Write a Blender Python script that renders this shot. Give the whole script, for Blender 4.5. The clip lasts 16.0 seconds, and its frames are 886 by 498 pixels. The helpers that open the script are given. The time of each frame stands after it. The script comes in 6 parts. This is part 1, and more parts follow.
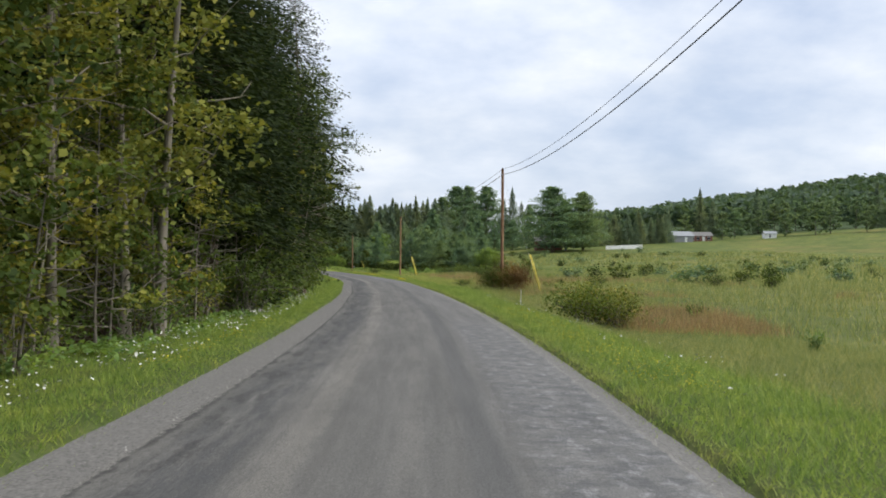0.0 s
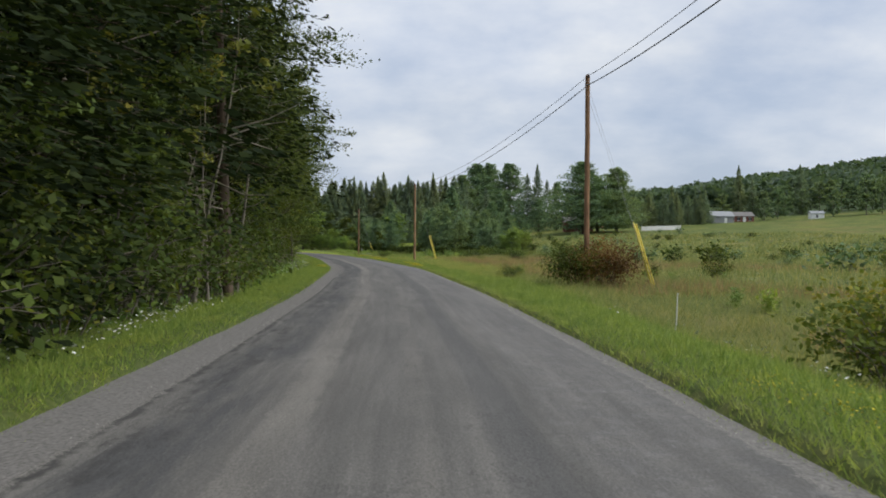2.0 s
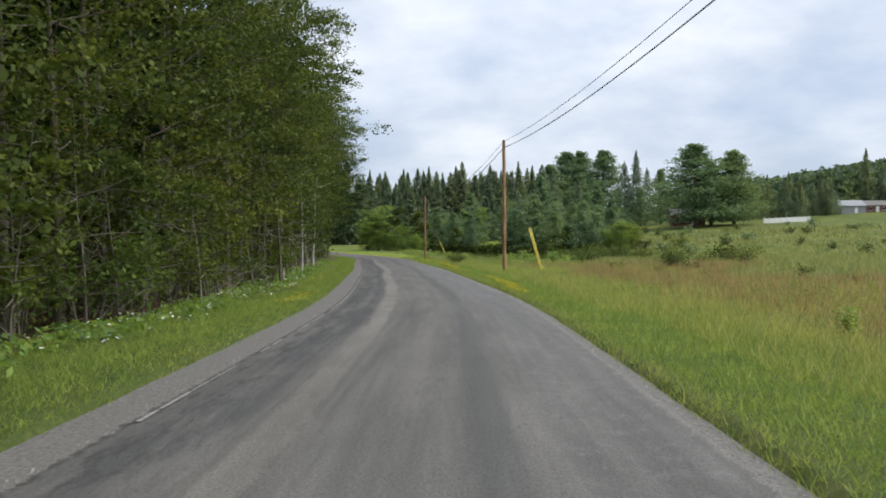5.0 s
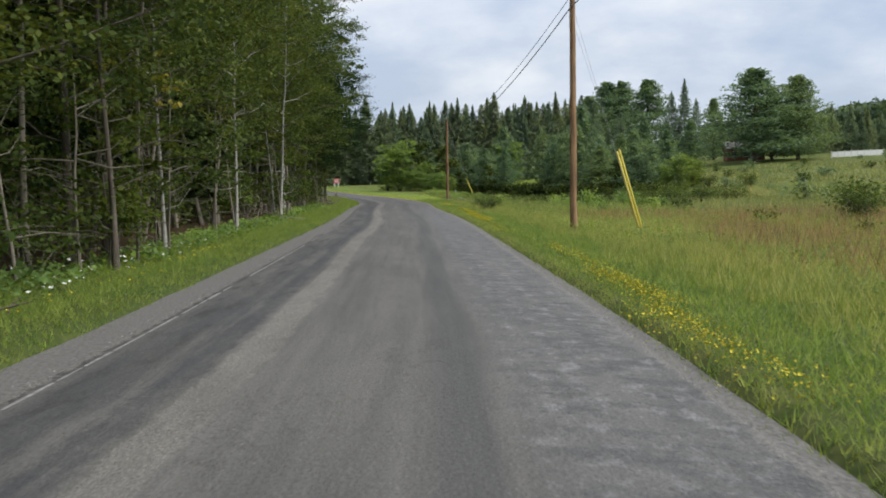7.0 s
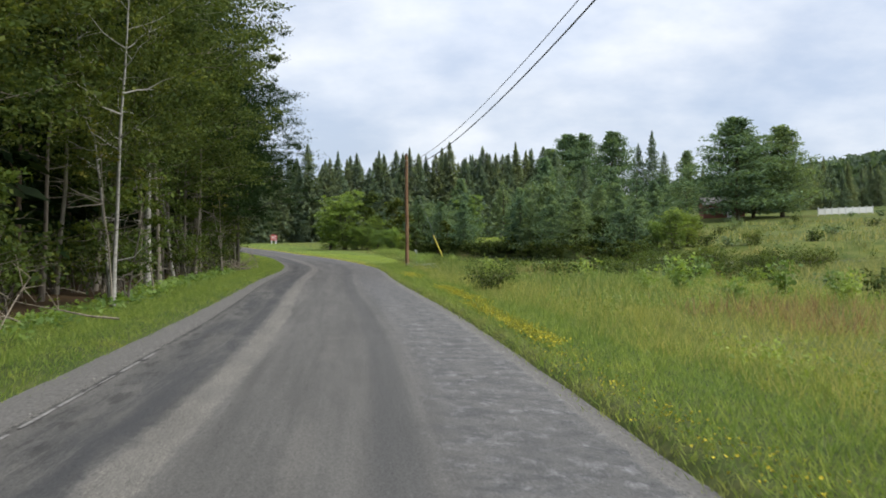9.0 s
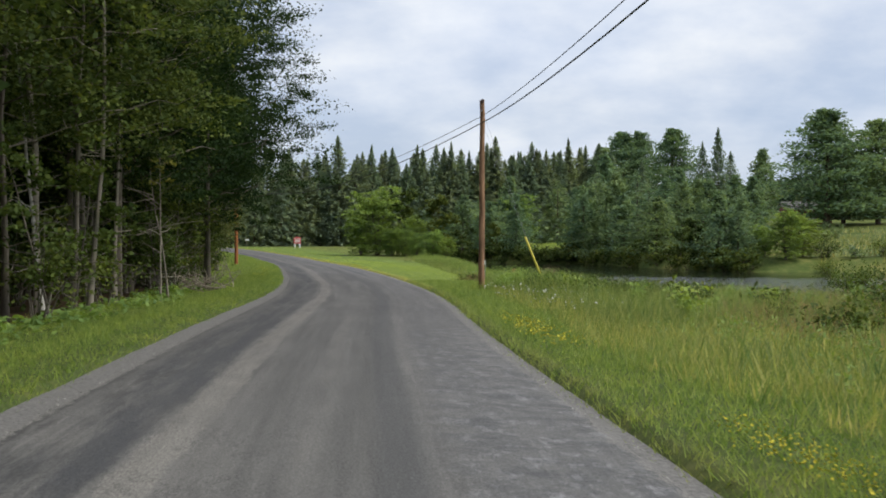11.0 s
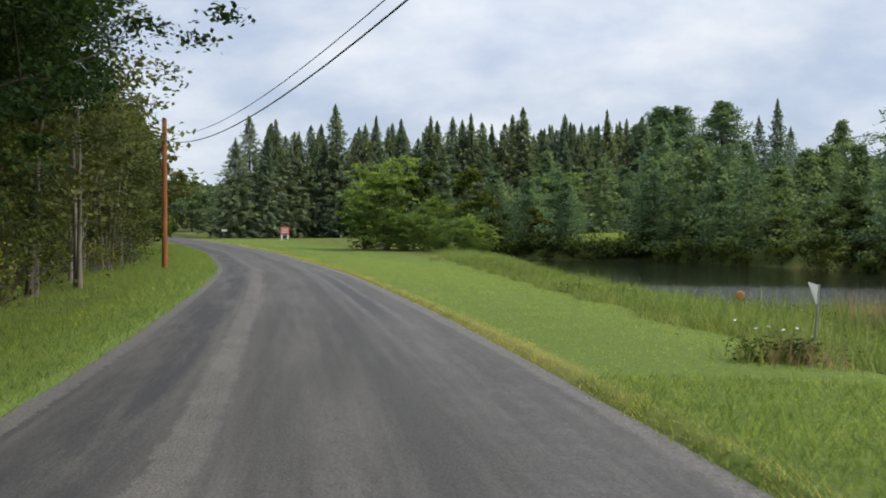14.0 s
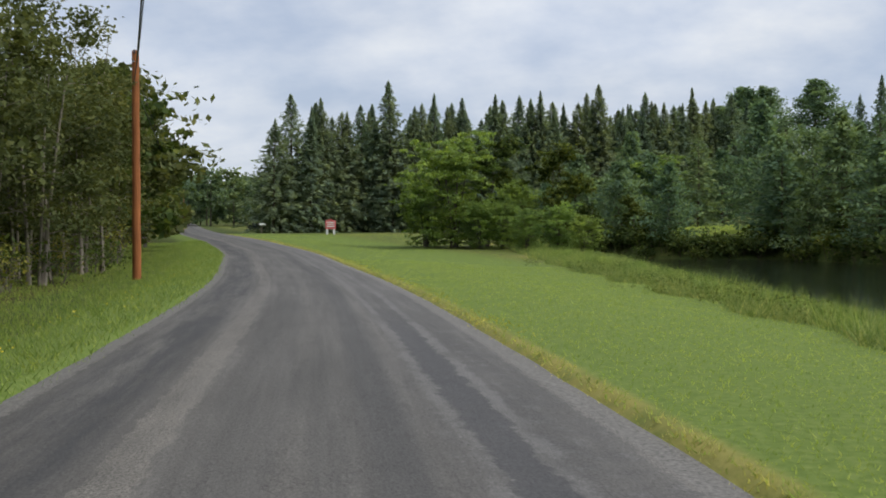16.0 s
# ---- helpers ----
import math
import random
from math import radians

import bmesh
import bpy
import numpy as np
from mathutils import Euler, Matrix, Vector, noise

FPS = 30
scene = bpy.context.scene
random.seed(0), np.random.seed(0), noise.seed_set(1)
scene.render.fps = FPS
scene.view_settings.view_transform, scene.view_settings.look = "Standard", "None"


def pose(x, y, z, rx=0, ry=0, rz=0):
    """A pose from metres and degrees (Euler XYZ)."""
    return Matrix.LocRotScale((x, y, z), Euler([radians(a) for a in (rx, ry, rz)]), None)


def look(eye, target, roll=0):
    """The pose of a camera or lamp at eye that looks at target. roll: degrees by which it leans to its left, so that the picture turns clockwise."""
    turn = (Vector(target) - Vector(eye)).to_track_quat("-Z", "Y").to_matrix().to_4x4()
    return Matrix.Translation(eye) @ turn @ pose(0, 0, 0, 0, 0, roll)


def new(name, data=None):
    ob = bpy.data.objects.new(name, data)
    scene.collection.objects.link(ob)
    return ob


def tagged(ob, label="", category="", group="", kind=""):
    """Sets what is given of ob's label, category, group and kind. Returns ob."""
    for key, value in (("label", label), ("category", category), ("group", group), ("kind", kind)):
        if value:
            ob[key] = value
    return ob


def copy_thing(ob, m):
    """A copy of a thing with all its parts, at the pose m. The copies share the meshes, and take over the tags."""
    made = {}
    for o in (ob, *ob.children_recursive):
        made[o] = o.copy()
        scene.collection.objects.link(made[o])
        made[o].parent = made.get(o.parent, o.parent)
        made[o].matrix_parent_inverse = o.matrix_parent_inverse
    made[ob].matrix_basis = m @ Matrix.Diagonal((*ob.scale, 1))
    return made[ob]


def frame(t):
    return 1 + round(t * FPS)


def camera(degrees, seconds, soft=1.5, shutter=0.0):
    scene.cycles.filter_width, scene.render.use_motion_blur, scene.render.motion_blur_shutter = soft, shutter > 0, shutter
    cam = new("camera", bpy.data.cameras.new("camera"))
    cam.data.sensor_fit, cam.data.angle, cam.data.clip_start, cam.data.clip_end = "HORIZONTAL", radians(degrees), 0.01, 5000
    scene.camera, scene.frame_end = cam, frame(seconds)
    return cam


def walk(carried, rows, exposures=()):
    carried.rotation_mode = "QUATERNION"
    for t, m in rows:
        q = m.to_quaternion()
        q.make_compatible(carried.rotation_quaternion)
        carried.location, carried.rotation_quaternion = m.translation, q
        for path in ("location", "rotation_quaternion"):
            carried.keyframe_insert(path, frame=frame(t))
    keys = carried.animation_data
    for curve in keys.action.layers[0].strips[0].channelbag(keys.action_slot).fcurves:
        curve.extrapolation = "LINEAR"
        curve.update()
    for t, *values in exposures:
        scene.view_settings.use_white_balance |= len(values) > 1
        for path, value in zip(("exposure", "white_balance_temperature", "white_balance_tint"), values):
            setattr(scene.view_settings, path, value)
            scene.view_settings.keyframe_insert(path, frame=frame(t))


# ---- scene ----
cam = camera(45.3, 16.0, soft=1.8, shutter=0.07)
PATH = [
    (0, (1.516, 3.136, 1.799), (1.497, 5.135, 1.825), 0.40),
    (0.5, (1.265, 10.700, 1.769), (1.219, 12.700, 1.777), 0.22),
    (1, (0.962, 18.025, 1.630), (0.880, 20.023, 1.626), -0.02),
    (1.5, (0.640, 25.531, 1.565), (0.608, 27.531, 1.525), 0.41),
    (2, (0.290, 33.103, 1.488), (0.239, 35.103, 1.483), 0.32),
    (2.5, (-0.160, 40.517, 1.475), (-0.298, 42.511, 1.400), -0.05),
    (3, (-0.680, 47.621, 1.499), (-0.829, 49.614, 1.411), -0.70),
    (3.5, (-1.271, 54.948, 1.645), (-1.428, 56.942, 1.612), 0.09),
    (3.7, (-1.471, 57.653, 1.689), (-1.621, 59.648, 1.723), 0.49),
    (4.33, (-1.929, 65.920, 1.711), (-2.108, 67.912, 1.725), 0.07),
    (5.17, (-2.361, 76.626, 1.579), (-2.573, 78.615, 1.567), -0.56),
    (5.8, (-2.826, 84.598, 1.482), (-3.070, 86.583, 1.450), -0.97),
    (6, (-3.137, 86.914, 1.489), (-3.402, 88.895, 1.444), -0.43),
    (6.5, (-3.770, 93.422, 1.495), (-4.043, 95.402, 1.428), -0.80),
    (7, (-4.596, 100.169, 1.541), (-4.862, 102.148, 1.420), -0.84),
    (7.5, (-5.475, 106.779, 1.600), (-5.715, 108.763, 1.515), -0.62),
    (8, (-6.408, 113.198, 1.650), (-6.561, 115.192, 1.618), -1.07),
    (8.5, (-7.434, 119.106, 1.629), (-7.607, 121.096, 1.533), -0.55),
    (9, (-8.631, 125.732, 1.620), (-8.798, 127.725, 1.606), -0.54),
    (9.5, (-9.810, 132.431, 1.606), (-10.033, 134.419, 1.645), 0.18),
    (10, (-10.902, 138.840, 1.598), (-11.196, 140.817, 1.630), 0.48),
    (10.2, (-11.350, 141.299, 1.606), (-11.586, 143.285, 1.607), -0.19),
    (10.83, (-12.825, 149.587, 1.641), (-13.054, 151.574, 1.637), 0.12),
    (11.67, (-14.836, 160.612, 1.646), (-15.061, 162.599, 1.646), 0.61),
    (12.3, (-16.247, 168.418, 1.566), (-16.467, 170.406, 1.561), 0.92),
    (12.5, (-16.710, 170.456, 1.602), (-16.928, 172.444, 1.554), 0.97),
    (13, (-17.826, 176.047, 1.488), (-18.059, 178.033, 1.492), 1.17),
    (13.5, (-19.075, 182.199, 1.596), (-19.350, 184.180, 1.612), 0.19),
    (14, (-20.440, 187.960, 1.653), (-20.672, 189.946, 1.633), 0.05),
    (14.5, (-21.822, 193.852, 1.598), (-22.111, 195.831, 1.616), 0.88),
    (15, (-22.866, 198.793, 1.623), (-23.192, 200.766, 1.678), 0.25),
    (15.5, (-24.166, 203.642, 1.677), (-24.482, 205.616, 1.727), -0.35),
    (16, (-25.458, 208.761, 1.704), (-25.783, 210.734, 1.673), -0.08),
]
EXPOSURES = [(0.0, 0.0), (0.5, -0.08), (1.5, -0.2), (2.5, -0.38), (3.0, -0.2), (3.5, 0.0), (6.0, -0.06), (7.0, -0.14), (7.5, -0.1), (8.0, 0.05), (8.5, -0.06), (9.0, 0.0), (9.5, 0.0), (10.0, -0.14), (12.5, -0.14), (13.0, -0.1), (13.5, -0.14), (14.0, -0.16), (14.5, -0.12), (15.0, -0.02), (15.5, -0.17), (16.0, -0.3)]
walk(cam, [(t, look(eye, target, roll)) for t, eye, target, roll in PATH], EXPOSURES)

# ---- world and sun ----
SUN_AZ, SUN_EL = radians(95), radians(50)   # azimuth from +y towards +x: behind the drive and to its right
world = bpy.data.worlds.new("sky")
scene.world = world
world.use_nodes = True


def wire(tree, a, b):
    tree.links.new(a, b)


def build_sky():
    nt = world.node_tree
    nt.nodes.clear()
    n = nt.nodes.new
    out, bg = n("ShaderNodeOutputWorld"), n("ShaderNodeBackground")
    sky = n("ShaderNodeTexSky")
    sky.sky_type, sky.sun_disc = "NISHITA", False
    sky.sun_elevation, sky.sun_rotation = SUN_EL, SUN_AZ
    sky.air_density, sky.dust_density, sky.ozone_density = 1.0, 2.0, 1.0
    tc, sep = n("ShaderNodeTexCoord"), n("ShaderNodeSeparateXYZ")
    wire(nt, tc.outputs["Generated"], sep.inputs[0])
    up = n("ShaderNodeMath")
    up.operation = "MAXIMUM"
    wire(nt, sep.outputs["Z"], up.inputs[0])
    up.inputs[1].default_value = 0.0
    lift = n("ShaderNodeMath")
    lift.operation = "ADD"
    wire(nt, up.outputs[0], lift.inputs[0])
    lift.inputs[1].default_value = 0.34
    dx, dy = n("ShaderNodeMath"), n("ShaderNodeMath")
    for d, axis in ((dx, "X"), (dy, "Y")):
        d.operation = "DIVIDE"
        wire(nt, sep.outputs[axis], d.inputs[0])
        wire(nt, lift.outputs[0], d.inputs[1])
    plane = n("ShaderNodeCombineXYZ")
    wire(nt, dx.outputs[0], plane.inputs[0])
    wire(nt, dy.outputs[0], plane.inputs[1])
    big, small = n("ShaderNodeTexNoise"), n("ShaderNodeTexNoise")
    for tex, scale, detail in ((big, 1.0, 3), (small, 3.0, 6)):
        tex.inputs["Scale"].default_value = scale
        tex.inputs["Detail"].default_value = detail
        tex.inputs["Roughness"].default_value = 0.55
        wire(nt, plane.outputs[0], tex.inputs["Vector"])
    mixn = n("ShaderNodeMix")
    mixn.inputs["Factor"].default_value = 0.4
    wire(nt, big.outputs["Fac"], mixn.inputs["A"])
    wire(nt, small.outputs["Fac"], mixn.inputs["B"])
    ramp = n("ShaderNodeValToRGB")
    ramp.color_ramp.elements[0].position, ramp.color_ramp.elements[1].position = 0.41, 0.58
    ramp.color_ramp.elements[0].color = (0.32, 0.32, 0.32, 1)
    wire(nt, mixn.outputs["Result"], ramp.inputs[0])
    tone = n("ShaderNodeValToRGB")
    tone.color_ramp.elements[0].position, tone.color_ramp.elements[1].position = 0.3, 0.75
    tone.color_ramp.elements[0].color, tone.color_ramp.elements[1].color = (*CLOUD_DARK, 1), (*CLOUD_LIGHT, 1)
    wire(nt, small.outputs["Fac"], tone.inputs[0])
    scale = n("ShaderNodeVectorMath")
    scale.operation = "SCALE"
    scale.inputs["Scale"].default_value = CLOUD_GAIN
    wire(nt, tone.outputs[0], scale.inputs[0])
    mix = n("ShaderNodeMix")
    mix.data_type = "RGBA"
    rise = n("ShaderNodeMapRange")
    wire(nt, up.outputs[0], rise.inputs["Value"])
    rise.inputs["From Max"].default_value, rise.inputs["To Min"].default_value = 0.2, 0.72
    cover = n("ShaderNodeMath")
    cover.operation = "MULTIPLY"
    wire(nt, ramp.outputs[0], cover.inputs[0])
    wire(nt, rise.outputs[0], cover.inputs[1])
    wire(nt, cover.outputs[0], mix.inputs["Factor"])
    blue = n("ShaderNodeVectorMath")
    blue.operation = "MULTIPLY"
    blue.inputs[1].default_value = SKY_TINT
    wire(nt, sky.outputs[0], blue.inputs[0])
    clear = n("ShaderNodeMix")
    clear.data_type = "RGBA"
    clear.inputs["Factor"].default_value = 0.6
    wire(nt, blue.outputs[0], [i for i in clear.inputs if i.name == "A" and i.type == "RGBA"][0])
    [i for i in clear.inputs if i.name == "B" and i.type == "RGBA"][0].default_value = (*CLEAR_BLUE, 1)
    wire(nt, [o for o in clear.outputs if o.type == "RGBA"][0], mix.inputs["A"])
    wire(nt, scale.outputs[0], mix.inputs["B"])
    wire(nt, mix.outputs["Result"], bg.inputs["Color"])
    bg.inputs["Strength"].default_value = SKY_STRENGTH
    wire(nt, bg.outputs[0], out.inputs[0])


SKY_STRENGTH, CLOUD_GAIN = 0.10, 11.2
CLEAR_BLUE = (5.3, 6.4, 8.4)
CLOUD_DARK, CLOUD_LIGHT = (0.80, 0.87, 1.0), (0.95, 0.975, 1.0)
SKY_TINT = (0.95, 1.1, 1.35)
build_sky()
sun = new("sun", bpy.data.lights.new("sun", "SUN"))
sun.data.energy, sun.data.angle, sun.data.color = 3.0, radians(28), (1.0, 0.95, 0.86)
toward = Vector((math.sin(SUN_AZ) * math.cos(SUN_EL), math.cos(SUN_AZ) * math.cos(SUN_EL), math.sin(SUN_EL)))
sun.matrix_world = look(toward * 500, (0, 0, 0))

# ---- materials ----


def material(name, rough=0.8):
    m = bpy.data.materials.new(name)
    m.use_nodes = True
    nt = m.node_tree
    b = nt.nodes["Principled BSDF"]
    b.inputs["Roughness"].default_value = rough
    return m, nt, b


def noise_node(nt, scale, detail=4, vector=None, rough=0.6):
    t = nt.nodes.new("ShaderNodeTexNoise")
    t.inputs["Scale"].default_value, t.inputs["Detail"].default_value = scale, detail
    t.inputs["Roughness"].default_value = rough
    if vector is not None:
        wire(nt, vector, t.inputs["Vector"])
    return t.outputs["Fac"]


def ramp_node(nt, fac, stops):
    r = nt.nodes.new("ShaderNodeValToRGB")
    while len(r.color_ramp.elements) < len(stops):
        r.color_ramp.elements.new(0.5)
    for e, (at, col) in zip(r.color_ramp.elements, stops):
        e.position, e.color = at, (*col, 1) if len(col) == 3 else (col[0],) * 3 + (1,)
    wire(nt, fac, r.inputs[0])
    return r.outputs[0]


def mix_node(nt, fac, a, b, blend="MIX"):
    m = nt.nodes.new("ShaderNodeMix")
    m.data_type, m.blend_type = "RGBA", blend
    for key, v in (("Factor", fac), ("A", a), ("B", b)):
        s = m.inputs[key] if key == "Factor" else [i for i in m.inputs if i.name == key and i.type == "RGBA"][0]
        if isinstance(v, (int, float)):
            s.default_value = v
        elif isinstance(v, tuple):
            s.default_value = (*v, 1)
        else:
            wire(nt, v, s)
    return [o for o in m.outputs if o.type == "RGBA"][0]


def math_node(nt, op, a, b=None, c=None):
    m = nt.nodes.new("ShaderNodeMath")
    m.operation = op
    for i, v in enumerate((a, b, c)):
        if v is None:
            continue
        if isinstance(v, (int, float)):
            m.inputs[i].default_value = v
        else:
            wire(nt, v, m.inputs[i])
    return m.outputs[0]


def band(nt, x, lo0, lo1, hi0, hi1):
    """1 between lo1 and hi0, falling to 0 at lo0 and hi1."""
    def step(a, b):
        r = nt.nodes.new("ShaderNodeMapRange")
        r.interpolation_type = "SMOOTHSTEP"
        wire(nt, x, r.inputs["Value"])
        r.inputs["From Min"].default_value, r.inputs["From Max"].default_value = a, b
        return r.outputs["Result"]
    return math_node(nt, "MULTIPLY", step(lo0, lo1), math_node(nt, "SUBTRACT", 1.0, step(hi0, hi1)))


def bump(nt, b, height, strength=0.3, distance=0.02):
    n = nt.nodes.new("ShaderNodeBump")
    n.inputs["Strength"].default_value, n.inputs["Distance"].default_value = strength, distance
    wire(nt, height, n.inputs["Height"])
    wire(nt, n.outputs[0], b.inputs["Normal"])


def object_random(nt):
    return nt.nodes.new("ShaderNodeObjectInfo").outputs["Random"]


def island_random(nt):
    return nt.nodes.new("ShaderNodeNewGeometry").outputs["Random Per Island"]


def place(nt):
    return nt.nodes.new("ShaderNodeNewGeometry").outputs["Position"]


def along(nt):
    """Offset from the road's middle and distance along it, in metres."""
    uv = nt.nodes.new("ShaderNodeUVMap")
    uv.uv_map = "road_space"
    return uv.outputs[0]


def turned_up(nt, much):
    """Normals drawn towards the sky, as the mass of a crown or a sward takes the light."""
    g = nt.nodes.new("ShaderNodeNewGeometry")
    a, u = nt.nodes.new("ShaderNodeVectorMath"), nt.nodes.new("ShaderNodeVectorMath")
    a.operation, u.operation = "ADD", "NORMALIZE"
    a.inputs[1].default_value = (0.0, 0.0, much)
    wire(nt, g.outputs["Normal"], a.inputs[0])
    wire(nt, a.outputs[0], u.inputs[0])
    return u.outputs[0]


def both_sides(nt, b, col, much):
    """Thin blades pass on the light that falls on their other side."""
    tr, add = nt.nodes.new("ShaderNodeBsdfTranslucent"), nt.nodes.new("ShaderNodeAddShader")
    wire(nt, mix_node(nt, 1.0, col, (much, much, much * 0.8), "MULTIPLY"), tr.inputs["Color"])
    wire(nt, turned_up(nt, -1.0), tr.inputs["Normal"])
    wire(nt, b.outputs[0], add.inputs[0])
    wire(nt, tr.outputs[0], add.inputs[1])
    wire(nt, add.outputs[0], nt.nodes["Material Output"].inputs["Surface"])


def leaf_material(name, dark, mid, light, glow=0.35, rough=0.55, up=0.3):
    """Foliage: each leaf and each tree a little different, with light coming through."""
    m, nt, b = material(name, rough)
    low, high = (tuple(c * 0.4 + e * 0.6 for c, e in zip(mid, end)) for end in (dark, light))
    per_leaf = ramp_node(nt, island_random(nt), [(0.0, low), (0.5, mid), (1.0, high)])
    patch = noise_node(nt, 0.6, 4, place(nt))
    tint = ramp_node(nt, patch, [(0.32, (0.52, 0.58, 0.62)), (0.5, (1.0, 1.0, 1.0)), (0.68, (1.58, 1.46, 1.25))])
    col = mix_node(nt, 1.0, per_leaf, tint, "MULTIPLY")
    tree = ramp_node(nt, object_random(nt), [(0.0, (0.86, 0.92, 0.95)), (0.5, (1.0, 1.0, 1.0)), (1.0, (1.18, 1.08, 0.9))])
    col = mix_node(nt, 1.0, col, tree, "MULTIPLY")
    wire(nt, col, b.inputs["Base Color"])
    b.inputs["Specular IOR Level"].default_value = 0.12
    wire(nt, turned_up(nt, up), b.inputs["Normal"])
    warm = mix_node(nt, 1.0, col, (1.2, 1.12, 0.6), "MULTIPLY")
    if up >= 0.5:
        both_sides(nt, b, warm, glow * 1.6)
        return m
    tr = nt.nodes.new("ShaderNodeBsdfTranslucent")
    wire(nt, warm, tr.inputs["Color"])
    mx = nt.nodes.new("ShaderNodeMixShader")
    mx.inputs[0].default_value = glow
    wire(nt, b.outputs[0], mx.inputs[1])
    wire(nt, tr.outputs[0], mx.inputs[2])
    wire(nt, mx.outputs[0], nt.nodes["Material Output"].inputs["Surface"])
    return m


def bark_material(name, dark, light, scale=9.0, stretch=0.15, moss=None):
    m, nt, b = material(name, 0.9)
    tc = nt.nodes.new("ShaderNodeTexCoord")
    mp = nt.nodes.new("ShaderNodeMapping")
    mp.inputs["Scale"].default_value = (1, 1, stretch)
    wire(nt, tc.outputs["Object"], mp.inputs[0])
    f = noise_node(nt, scale, 6, mp.outputs[0], 0.7)
    col = ramp_node(nt, f, [(0.32, dark), (0.68, light)])
    big = noise_node(nt, 0.9, 3, tc.outputs["Object"])
    col = mix_node(nt, 1.0, col, ramp_node(nt, big, [(0.3, (0.75,)), (0.7, (1.2,))]), "MULTIPLY")
    if moss:
        col = mix_node(nt, ramp_node(nt, noise_node(nt, 2.3, 4, tc.outputs["Object"]), [(0.5, (0.0,)), (0.66, (0.7,))]), col, moss)
    wire(nt, col, b.inputs["Base Color"])
    bump(nt, b, f, 0.6, 0.02)
    return m


def birch_material():
    m, nt, b = material("birch_bark", 0.75)
    tc = nt.nodes.new("ShaderNodeTexCoord")
    mp = nt.nodes.new("ShaderNodeMapping")
    mp.inputs["Scale"].default_value = (1, 1, 3.0)
    wire(nt, tc.outputs["Object"], mp.inputs[0])
    marks = noise_node(nt, 3.2, 4, mp.outputs[0])
    col = ramp_node(nt, marks, [(0.28, (0.05, 0.045, 0.04)), (0.36, (0.28, 0.27, 0.245)), (0.6, (0.46, 0.44, 0.40))])
    grime = noise_node(nt, 0.8, 3, tc.outputs["Object"])
    col = mix_node(nt, ramp_node(nt, grime, [(0.45, (0.0,)), (0.7, (0.6,))]), col, (0.22, 0.2, 0.17))
    wire(nt, col, b.inputs["Base Color"])
    return m


def grass_material(name, dark, mid, light):
    m, nt, b = material(name, 0.6)
    col = ramp_node(nt, island_random(nt), [(0.0, dark), (0.55, mid), (1.0, light)])
    patch = noise_node(nt, 0.7, 5, place(nt), 0.7)
    col = mix_node(nt, 1.0, col, ramp_node(nt, patch, [(0.3, (0.72, 0.82, 0.82)), (0.5, (1.0, 1.0, 1.0)), (0.7, (1.28, 1.14, 1.05))]), "MULTIPLY")
    tuft = noise_node(nt, 5.0, 4, place(nt), 0.7)
    col = mix_node(nt, 1.0, col, ramp_node(nt, tuft, [(0.32, (0.66, 0.72, 0.66)), (0.5, (1.0, 1.0, 1.0)), (0.68, (1.26, 1.2, 1.15))]), "MULTIPLY")
    sep = nt.nodes.new("ShaderNodeSeparateXYZ")
    wire(nt, along(nt), sep.inputs[0])
    fringe = math_node(nt, "MULTIPLY", band(nt, sep.outputs["X"], 2.5, 2.8, 3.2, 3.5), ramp_node(nt, noise_node(nt, 1.6, 5, place(nt), 0.7), [(0.4, (0.0,)), (0.62, (0.4,))]))
    col = mix_node(nt, fringe, col, (0.22, 0.20, 0.075))
    wire(nt, col, b.inputs["Base Color"])
    b.inputs["Specular IOR Level"].default_value = 0.15
    wire(nt, turned_up(nt, 1.6), b.inputs["Normal"])
    both_sides(nt, b, col, 0.9)
    return m


